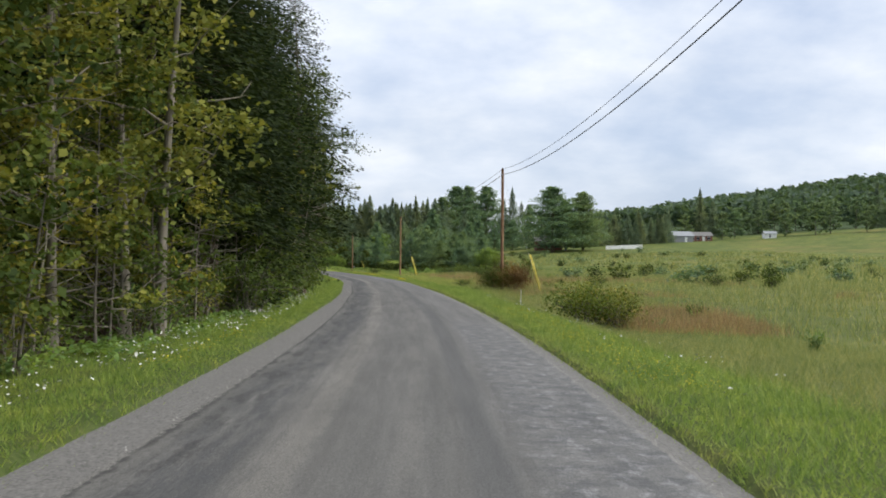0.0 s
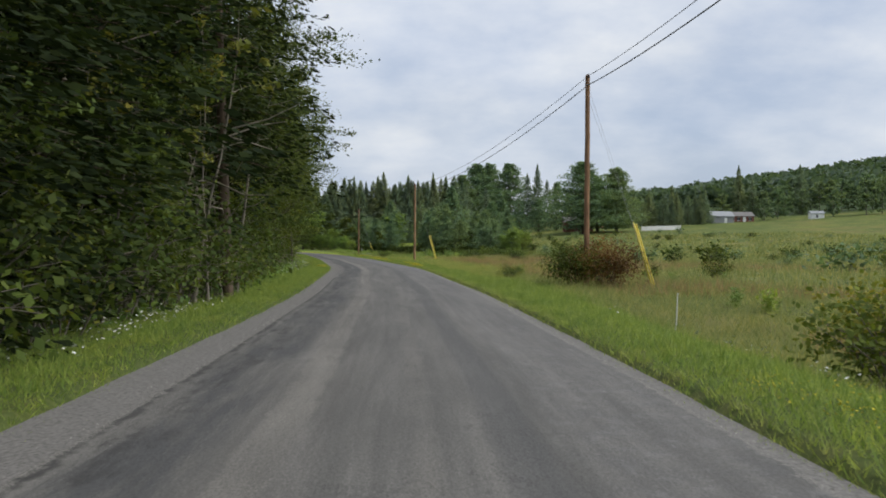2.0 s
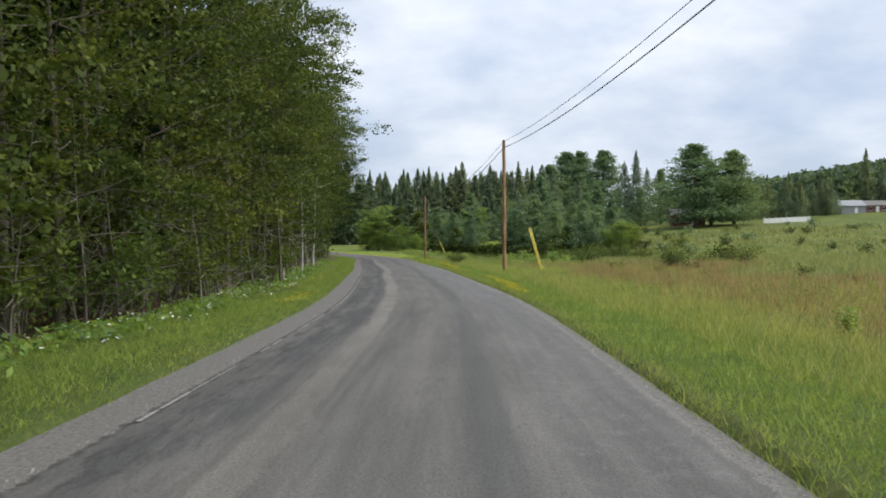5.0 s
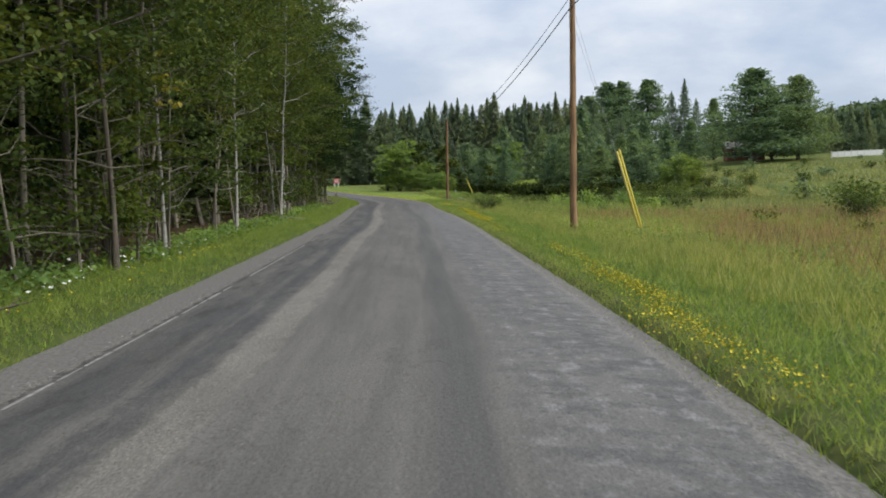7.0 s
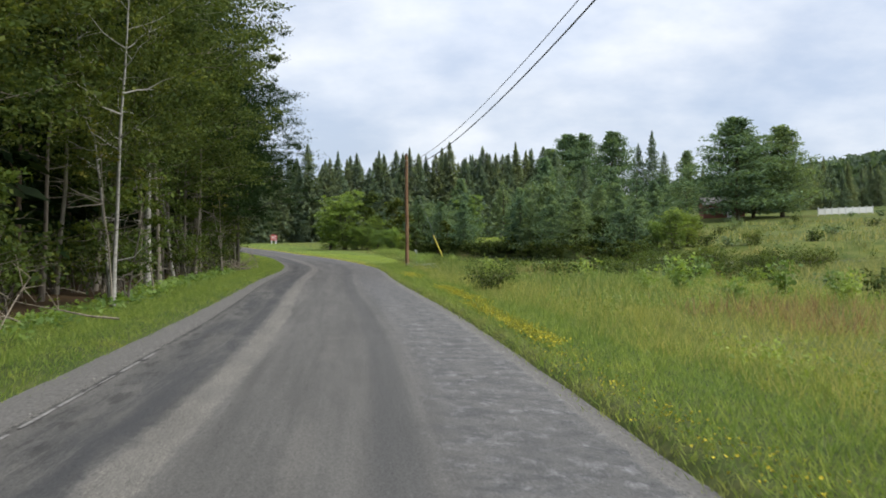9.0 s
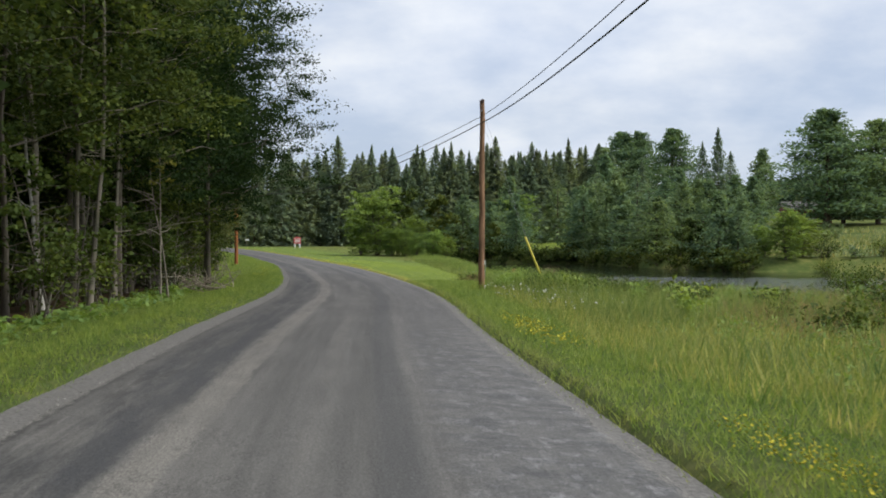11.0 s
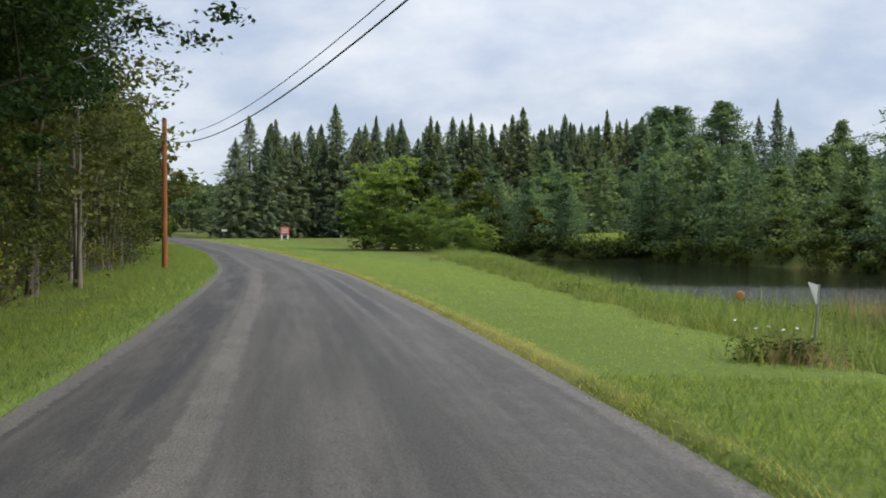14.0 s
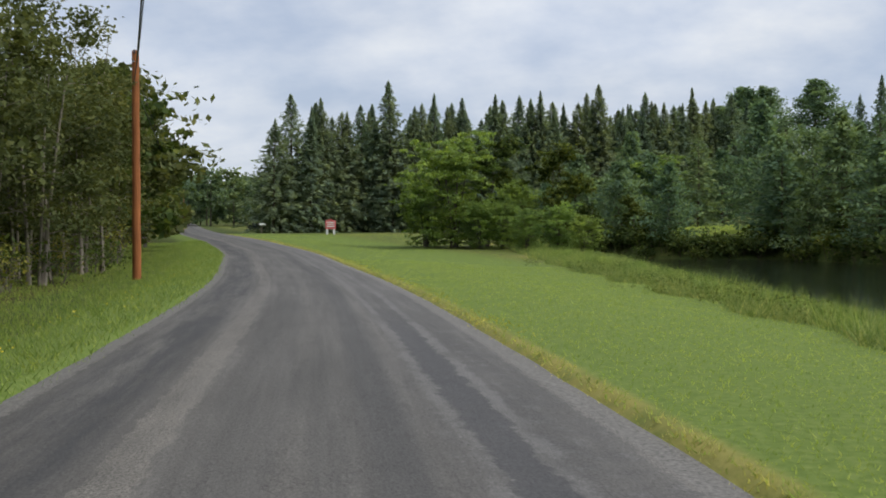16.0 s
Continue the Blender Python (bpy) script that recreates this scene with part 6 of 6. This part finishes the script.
for k in range(38):
    x = 40 + 4.6 * k + rng.uniform(-2, 2)
    (spruce if rng.random() < (0.75 if x < 95 else 0.2) else far_tree).put(x, 452 + 0.1 * x + rng.uniform(-8, 8), rng.uniform(0, 360), rng.uniform(0.42, 0.62) if x < 95 else rng.uniform(0.7, 1.0))
for x, yy, s in ((110, 432, 0.6), (116, 436, 0.8), (134, 428, 0.7), (145, 425, 0.95), (152, 428, 0.85), (165, 424, 0.75), (172, 420, 0.8), (186, 425, 0.9), (82, 436, 0.6), (200, 420, 0.9)):
    far_tree.put(x, yy, rng.uniform(0, 360), s)
for x, yy, s in ((-88, 394, 0.75), (-84, 388, 0.82), (-80, 392, 0.85), (-93, 405, 0.7)):
    far_tree.put(x, yy, rng.uniform(0, 360), s)
for k in range(20):
    far_tree.put(-178 + 4.2 * k + rng.uniform(-2, 2), 452 + rng.uniform(-12, 14) - 0.1 * k, rng.uniform(0, 360), rng.uniform(0.7, 1.0))
for k in range(16):
    far_tree.put(-118 + 3.5 * k + rng.uniform(-2, 2), 470 + rng.uniform(-10, 25), rng.uniform(0, 360), rng.uniform(0.8, 1.1))


for x, yy, s in ((-112, 450, 0.7), (-116, 460, 0.75), (-120, 470, 0.8), (-114, 471, 0.85), (-126, 482, 0.85), (-119, 484, 0.9), (-133, 497, 0.9), (-126, 500, 0.95)):
    far_tree.put(x, yy, rng.uniform(0, 360), s)


def hill_woods():
    """The wooded hill and the distance: many far crowns, joined."""
    rg = np.random.default_rng(310)
    n = 5200
    x, y = rg.uniform(70, 460, n), rg.uniform(470, 800, n)
    keep = height(x, y) > 25
    x2, y2 = rg.uniform(-420, -70, 420), rg.uniform(500, 900, 420)
    x, y = np.concatenate([x[keep], x2]), np.concatenate([y[keep], y2])
    r = rg.uniform(3.0, 5.2, len(x))
    c = np.repeat(np.stack([x, y, height(x, y) + r * 1.3], 1), 18, 0)
    d = rg.normal(0, 1, (len(c), 3))
    d /= np.linalg.norm(d, axis=1)[:, None]
    d[:, 2] = d[:, 2] * 1.5
    c = c + d * np.repeat(r, 18)[:, None] * rg.uniform(0.7, 1.0, (len(c), 1))
    v, f = leaves(rg, c, 4.2, 0.3, 1.4)
    tagged(part("hill_woods", mesh_of("hill_woods", v, f, LEAF_HILL)), "far wooded hill of mixed green trees", "woodland", kind="stuff")


hill_woods()

# ---- grass and flowers ----


def noise_at(x, y):
    """A smooth uneven field, for patches of growth."""
    return np.sin(x * 0.71 + 1.7 * np.sin(y * 0.23)) * 0.6 + np.sin(y * 0.47 + 1.3 * np.sin(x * 0.37)) * 0.6


def blades(rg, x, y, tall, wide, lean=0.8):
    n = len(x)
    z = height(x, y) - 0.02
    a = rg.uniform(0, 6.283, n)
    side = np.stack([np.cos(a), np.sin(a), np.zeros(n)], 1) * (wide / 2)[:, None]
    b = rg.uniform(0, 6.283, n)
    tip = np.stack([np.cos(b) * lean * tall * rg.uniform(0.2, 1, n), np.sin(b) * lean * tall * rg.uniform(0.2, 1, n), tall], 1)
    p = np.stack([x, y, z], 1)
    v = np.stack([p - side, p + side, p + tip], 1).reshape(-1, 3)
    return v, np.arange(3 * n).reshape(-1, 3)


def sward(name, u0, u1, y0, y1, per_m2, tall, wide, mat, label, seed, where=None, clump=0.0, lean=0.7, at=()):
    """Grass over a stretch beside the road, even or in clumps, or in the clumps that at names."""
    rg = np.random.default_rng(seed)
    n = int((u1 - u0) * (y1 - y0) * per_m2)
    if clump:
        m = max(1, n // 14)
        yy = np.repeat(rg.uniform(y0, y1, m), 14) + rg.normal(0, clump, m * 14)
        uu = np.repeat(rg.uniform(u0, u1, m), 14) + rg.normal(0, clump, m * 14)
        vary = np.repeat(rg.uniform(0.6, 1.3, m), 14)
    else:
        yy, uu, vary = rg.uniform(y0, y1, n), rg.uniform(u0, u1, n), np.ones(n)
    xx = mid(yy) + uu * across(yy)
    if at:
        xx, yy = (np.repeat(np.array(at)[:, k], 70) for k in (0, 1))
        xx, yy, vary = xx + rg.normal(0, clump, len(xx)), yy + rg.normal(0, clump, len(yy)), np.ones(len(xx))
    if where is not None:
        k = where(xx, yy, uu, rg)
        xx, yy, vary = xx[k], yy[k], vary[k]
    h = tall * vary * rg.uniform(0.5, 1.25, len(xx))
    v, f = blades(rg, xx, yy, h, wide * rg.uniform(0.7, 1.3, len(xx)), lean)
    uv = np.repeat(np.stack([(xx - mid(yy)) / across(yy), yy], 1), 3, 0)
    return tagged(part(name, mesh_of(name, v, f, mat, False, uv)), label, "grass", kind="stuff")


def ragged(edge, sign):
    """Keeps blades off the gravel, with a ragged line."""
    return lambda x, y, u, rg: (u * sign) > edge + gravel_right(y) + 0.07 * noise_at(x * 1.3, y * 2.1) + rg.uniform(-0.16, 0.1, len(u)) - 0.2 * (rg.random(len(u)) < 0.06)


def beside_gravel(x, y, u, rg):
    """Keeps blades off the gravel on the wood's side."""
    return -u > 2.36 + gravel_width(y) + 0.09 * noise_at(x * 1.3, y * 2.1) + rg.uniform(-0.2, 0.1, len(u)) - 0.25 * (rg.random(len(u)) < 0.06)


sward("verge_grass", -7.4, -2.4, 3, 215, 300, 0.10, 0.015, GRASS_VERGE, "short green verge grass beside the wood", 401, beside_gravel, 0.0, 1.3)
sward("verge_grass", 2.8, 6.6, 3, 200, 430, 0.11, 0.015, GRASS_VERGE, "green verge grass beside the field", 402, ragged(2.84, 1), 0.0, 1.3)
sward("verge_grass", -10, -2.4, 215, 300, 120, 0.15, 0.018, GRASS_VERGE, "green verge grass beside the young trees", 403, beside_gravel, 0.0, 1.3)
sward("lawn", 3.0, 16.5, 196, 262, 190, 0.055, 0.018, GRASS_LAWN, "mown lawn beside the pond", 404, lambda x, y, u, rg: (x < lawn_end(y)) & ragged(2.86, 1)(x, y, u, rg), 0.0, 1.3)
sward("lawn", 3.0, 24, 262, 335, 22, 0.06, 0.04, GRASS_LAWN, "mown lawn beside the pond", 405, lambda x, y, u, rg: (x < lawn_end(y)) & (u > 3.1))
sward("bank_grass", 6, 34, 203, 326, 150, 0.40, 0.02, GRASS_REED, "tall pale grass along the pond's bank", 406, lambda x, y, u, rg: (x > lawn_end(y) - 0.4 + 0.4 * np.sin(y * 0.8)) & (x < near_shore(y) + 1.5) & (pond_inside(x, y) < 0.8), 0.3, 1.5)
sward("field_grass", 6.0, 16, 3, 92, 120, 0.30, 0.016, GRASS_FIELD, "tall olive field grass", 407, None, 0.34, 1.2)
sward("field_grass", 6.0, 16, 92, 192, 130, 0.30, 0.016, GRASS_MEADOW, "tall yellow-green field grass", 416, None, 0.34, 1.2)
sward("field_grass", 5.6, 15, 174, 194, 190, 0.62, 0.015, GRASS_REED, "tall green grass round a pole's foot", 417, lambda x, y, u, rg: pond_inside(x, y) < -0.5, 0.22, 0.7)
sward("rusty_grass", 8.5, 16, 168, 190, 70, 0.6, 0.018, GRASS_RUST, "rust-brown seeding grass in the field", 418, lambda x, y, u, rg: noise_at(x, y) > 0.0, 0.3)
sward("field_grass", 16, 48, 10, 205, 12, 0.5, 0.045, GRASS_FIELD, "tall yellow-green field grass", 408, lambda x, y, u, rg: pond_inside(x, y) < -1.0, 0.5)
sward("far_field_grass", 48, 150, 70, 330, 1.3, 0.8, 0.22, GRASS_FIELD, "tufted grass over the rising field", 412, lambda x, y, u, rg: (pond_inside(x, y) < -1.0) & (x > 8), 0.9)
sward("rusty_grass", 10.4, 16.4, 47.5, 60, 110, 0.6, 0.025, GRASS_RUST, "rust-brown seeding grass in the field", 409, None, 0.4)
sward("rusty_grass", 8.0, 30, 70, 150, 42, 0.5, 0.022, GRASS_RUST, "rust-brown seeding grass in the field", 410, lambda x, y, u, rg: np.sin(x * 0.21 + 1) + np.sin(y * 0.13 + 0.6 * np.sin(x * 0.3)) > -0.25, 0.5)
sward("tall_weeds", 6.0, 14, 150, 191, 40, 0.48, 0.035, GRASS_REED, "tall green weeds round a pole's foot", 411, lambda x, y, u, rg: np.sin(x * 0.7) + np.sin(y * 0.35) > -0.2, 0.35)


def flowers(name, u0, u1, y0, y1, n, mat, size, tall, label, seed, at=None):
    """Small flower heads of five short petals on thin stalks, joined."""
    rg = np.random.default_rng(seed)
    m = max(1, n // 3)
    yy = np.repeat(rg.uniform(y0, y1, m), 3) + rg.normal(0, 0.4, m * 3)
    uu = np.repeat(rg.uniform(u0, u1, m), 3) + rg.normal(0, 0.1, m * 3)
    xx = mid(yy) + uu * across(yy)
    if at:
        xx, yy = at[0] + rg.normal(0, 0.4, m * 3), at[1] + rg.normal(0, 0.3, m * 3)
    h = tall * rg.uniform(0.6, 1.2, len(xx))
    c = np.stack([xx, yy, height(xx, yy) + h], 1)
    s = size * rg.uniform(0.6, 1.3, len(xx))
    tilt = rg.normal(0, 0.35, (len(xx), 2))
    vs, fs, b = [], [], 0
    ang = np.arange(6) * 1.0472
    ring = np.stack([np.cos(ang), np.sin(ang)], 1)
    pts = c[:, None] + s[:, None, None] * np.concatenate([np.broadcast_to(ring, (len(c), 6, 2)), (ring[None] * tilt[:, None]).sum(-1)[..., None] + 0.12], -1) * 0.5
    v = np.concatenate([pts, c[:, None] - [0, 0, 0.012]], 1).reshape(-1, 3)
    base = np.arange(len(c))[:, None] * 7
    i = np.arange(6)
    f = np.stack([base + i, base + (i + 1) % 6, np.broadcast_to(base + 6, (len(c), 6))], -1).reshape(-1, 3)
    return tagged(part(name, mesh_of(name, v, f, mat)), label, "wildflowers", kind="stuff")


def verge_plants():
    """Broad-leaved weeds low along the foot of the wood, joined."""
    rg = np.random.default_rng(441)
    m = 900
    yy = rg.uniform(10, 205, m)
    uu = -5.4 - 1.6 * rg.random(m) ** 0.7
    xx = mid(yy) + uu * across(yy)
    c = np.repeat(np.stack([xx, yy, height(xx, yy) + 0.16], 1), 12, 0) + rg.normal(0, 1, (m * 12, 3)) * [0.22, 0.22, 0.07]
    v, f = leaves(rg, c, 0.17, 0.6, 1.5)
    tagged(part("verge_weeds", mesh_of("verge_weeds", v, f, LEAF_BRIGHT)), "low broad-leaved weeds along the wood's foot", "weeds", kind="stuff")


verge_plants()


def leafy_weeds(u0, u1, y0, y1, tall, n, size, label, seed, leaf=LEAF_OLIVE):
    """Lush knee-high weeds: upright sprays of small leaves, joined."""
    rg = np.random.default_rng(seed)
    m = n // 30
    yy = rg.uniform(y0, y1, m)
    xx = mid(yy) + rg.uniform(u0, u1, m) * across(yy)
    keep = (noise_at(xx, yy) > -0.15) & (pond_inside(xx, yy) < 0.2)
    xx, yy = xx[keep], yy[keep]
    m = len(xx)
    top = tall * rg.uniform(0.5, 1.15, m)
    s = rg.uniform(0.05, 1, (m, 30))
    c = np.stack([xx[:, None] + rg.normal(0, 0.09, (m, 30)) * (0.5 + s), yy[:, None] + rg.normal(0, 0.09, (m, 30)) * (0.5 + s), height(xx, yy)[:, None] + top[:, None] * s], -1).reshape(-1, 3)
    way = rg.normal(0, 1, (len(c), 3)) * [1, 1, 0.4] + [0, 0, 0.5]
    v, f = leaves(rg, c, size, 0.2, 2.6, way)
    tagged(part("tall_weeds", mesh_of("tall_weeds", v, f, leaf)), label, "weeds", kind="stuff")


leafy_weeds(5.4, 7.6, 188.5, 192.0, 0.8, 9000, 0.08, "lush knee-high weeds round a pole's foot", 442, LEAF_BRIGHT)
leafy_weeds(6.0, 10.5, 183, 190.5, 0.75, 20000, 0.08, "lush waist-high weeds before the pond", 448, LEAF_SAPLING)
leafy_weeds(6.2, 15, 100, 128, 0.34, 14000, 0.075, "leafy knee-high weeds among the field grass", 446, LEAF_BRIGHT)
leafy_weeds(5.6, 15, 126, 152, 0.42, 18000, 0.08, "leafy knee-high weeds among the field grass", 445, LEAF_BRIGHT)
leafy_weeds(5.6, 15, 150, 174, 0.45, 18000, 0.08, "leafy knee-high weeds among the field grass", 447, LEAF_BRIGHT)
leafy_weeds(8.0, 22, 172, 192, 0.6, 10000, 0.09, "lush knee-high weeds in the low field", 443)
for u0, y0, y1 in ((8.6, 206, 224), (10.2, 224, 244), (12.6, 244, 264)):
    leafy_weeds(u0, u0 + 3.0, y0, y1, 0.5, 9000, 0.075, "lush leafy weeds in the bank's tall grass", 460 + y0, LEAF_SAPLING)
leafy_weeds(9.0, 40.0, 196, 208, 0.8, 9000, 0.18, "lush tall weeds along the pond's near end", 444, LEAF_EDGE)
sward("lawn_fringe", 2.98, 3.6, 192, 300, 210, 0.075, 0.014, GRASS_STRAW, "dry yellowish grass along the lawn's road edge", 451, lambda x, y, u, rg: (u > 2.82 + gravel_right(y)) & (u < 3.36 + 0.14 * noise_at(x * 2.3, y * 1.7)), 0.09, 1.2)
sward("bank_grass", 6, 34, 203, 326, 60, 0.6, 0.022, GRASS_VERGE, "lush green reed grass along the pond's bank", 452, lambda x, y, u, rg: (x > lawn_end(y) + 0.2 + 0.5 * noise_at(x, y)) & (x < lawn_end(y) + 2.6) & (pond_inside(x, y) < 0.6), 0.3, 0.6)
sward("far_bank_grass", 36, 68, 308, 348, 8, 0.35, 0.09, GRASS_LAWN, "light green grass in the gap of the far bank", 453, lambda x, y, u, rg: (-21 + 0.04 * (y - 310) < x) & (x < -11 + 0.08 * (y - 310)) & (pond_inside(x, y) < -0.5), 0.3)
flowers("white_flowers", -6.4, -3.9, 8, 60, 900, WHITE_FLOWER, 0.05, 0.22, "white umbel flowers in the verge grass", 421)
flowers("white_flowers", -7.0, -4.6, 85, 130, 240, WHITE_FLOWER, 0.065, 0.28, "white umbel flowers in the verge grass", 422)
flowers("white_flowers", 4.4, 7.4, 176, 188, 260, WHITE_FLOWER, 0.038, 0.34, "white umbel flowers round a pole's foot", 423)
sward("verge_tufts", -7.2, -3.6, 3, 210, 55, 0.22, 0.014, GRASS_VERGE, "scattered taller grass tufts in the verge", 413, None, 0.16, 0.8)
sward("verge_tufts", 4.3, 7.0, 84, 190, 110, 0.30, 0.014, GRASS_MEADOW, "taller yellow-green grass where the verge meets the field", 457, lambda x, y, u, rg: u > 4.7 + 0.4 * noise_at(x, y), 0.2, 0.9)
sward("pole_grass", 0, 1, 0, 1, 1, 0.42, 0.014, GRASS_VERGE, "unmown grass round the poles' feet", 458, None, 0.22, 0.7, tuple((x + dx, y - 0.25) for x, y, h in POLES[1:4] for dx in (-0.3, 0.0, 0.3)))
sward("verge_tufts", 3.5, 7.0, 3, 198, 60, 0.24, 0.014, GRASS_VERGE, "scattered taller grass tufts in the verge", 414, None, 0.16, 0.8)
sward("dry_reeds", 0, 1, 0, 1, 1, 0.9, 0.02, GRASS_DRY, "dry brown reeds at the pond's edge", 415, None, 0.2, 0.35, ((-14.0, 211.3), (-13.8, 211.7), (-14.3, 212.2)))
sward("reed_clump", 0, 1, 0, 1, 1, 0.75, 0.03, GRASS_REED, "dark green upright reeds at the pond's near end", 454, None, 0.32, 0.35, ((-14.9, 213.2), (-14.4, 212.2), (-14.6, 211.2), (-13.8, 210.4), (-13.2, 210.0), (-15.4, 214.0), (-12.4, 209.6), (-16.3, 207.0), (-15.9, 207.6), (-15.6, 206.6)))
sward("lawn_tuft", 0, 1, 0, 1, 1, 0.36, 0.016, GRASS_DRY, "brownish seeding grass in a tuft on the lawn", 455, None, 0.3, 0.9, ((-17.7, 202.0), (-17.3, 201.9), (-17.5, 202.2)))
sward("lawn_tuft", 0, 1, 0, 1, 1, 0.34, 0.018, GRASS_REED, "tall green grass in a tuft on the lawn", 456, None, 0.34, 0.9, ((-18.1, 202.0), (-17.6, 201.9), (-17.2, 202.1)))
flowers("white_flowers", 0, 0, 0, 0, 15, WHITE_FLOWER, 0.05, 0.42, "white flowers in a tuft on the lawn", 432, (-17.9, 202.0))
flowers("white_flowers", 4.2, 7.5, 10, 60, 90, WHITE_FLOWER, 0.05, 0.25, "small white flowers in the verge grass", 424)
for u0, y0, y1, n in ((3.15, 107.5, 113, 700), (3.42, 113, 117.5, 900), (3.6, 117.5, 125, 420), (3.15, 131.5, 141, 260), (3.42, 141, 151, 1500), (3.7, 151, 161, 1100)):
    flowers("yellow_flowers", u0, u0 + 0.36, y0, y1, n, YELLOW_FLOWER, 0.021, 0.14, "yellow flowers along the verge", 425 + int(y0))
flowers("yellow_flowers", 3.5, 4.0, 168, 174, 350, YELLOW_FLOWER, 0.03, 0.2, "yellow flowers along the verge", 433)
flowers("yellow_flowers", -4.0, -3.3, 103, 109, 320, YELLOW_FLOWER, 0.026, 0.12, "yellow flowers along the verge", 434)
flowers("yellow_flowers", -4.2, -3.6, 20, 34, 160, YELLOW_FLOWER, 0.03, 0.16, "yellow flowers along the verge", 427)
flowers("yellow_flowers", 3.5, 4.8, 18, 44, 1100, YELLOW_FLOWER, 0.022, 0.16, "yellow flowers along the verge", 428)
flowers("yellow_flowers", -4.2, -3.4, 205, 262, 260, YELLOW_FLOWER, 0.03, 0.12, "yellow flowers along the verge", 429)
flowers("yellow_flowers", 3.15, 3.6, 224, 310, 2200, YELLOW_FLOWER, 0.02, 0.07, "low yellow flowers at the lawn's edge", 430)
flowers("yellow_flowers", -4.8, -3.6, 112, 128, 120, YELLOW_FLOWER, 0.03, 0.16, "yellow flowers along the verge", 431)


def loose_gravel():
    """Crushed stones lying on both shoulders and spilt over the grass edge, joined."""
    rg = np.random.default_rng(471)
    n = 12000
    y = rg.uniform(5, 172, n)
    left = rg.random(n) < 0.62
    spread = rg.random(n)
    u = np.where(left, -2.36 - spread * (gravel_width(y) + 0.12), 2.80 + spread * 0.5)
    x = mid(y) + u * across(y)
    z = road_level(y) - 0.006 * u**2 - 0.012 - 0.045 * spread
    r = rg.uniform(0.009, 0.026, n)
    a = rg.uniform(0, 6.283, n)
    corner = np.array([[1, 0, 0], [-0.45, 0.8, 0], [-0.5, -0.85, 0], [0.05, 0.05, 0.9]])
    c, s = np.cos(a), np.sin(a)
    p = corner[None] * rg.uniform(0.7, 1.3, (n, 4, 1)) * r[:, None, None]
    p = np.stack([p[..., 0] * c[:, None] - p[..., 1] * s[:, None], p[..., 0] * s[:, None] + p[..., 1] * c[:, None], p[..., 2]], -1)
    v = (p + np.stack([x, y, z], 1)[:, None]).reshape(-1, 3)
    f = (np.arange(n)[:, None, None] * 4 + np.array([[0, 1, 3], [1, 2, 3], [2, 0, 3]])[None]).reshape(-1, 3)
    tagged(part("loose_gravel", mesh_of("loose_gravel", v, f, STONE)), "loose grey crushed stones along the road's shoulders", "gravel", kind="stuff")


loose_gravel()

for kind in (mixed, yellow, hemlock, tall_aspen, birch, maple, sapling, bare_sapling, inner, inner_spruce, brush, low_tree, forked, field_shrub, verge_bush, bank_tree, young, spruce, pine, far_tree, far_low, far_shrub, weed, round_tree):
    kind.tidy()
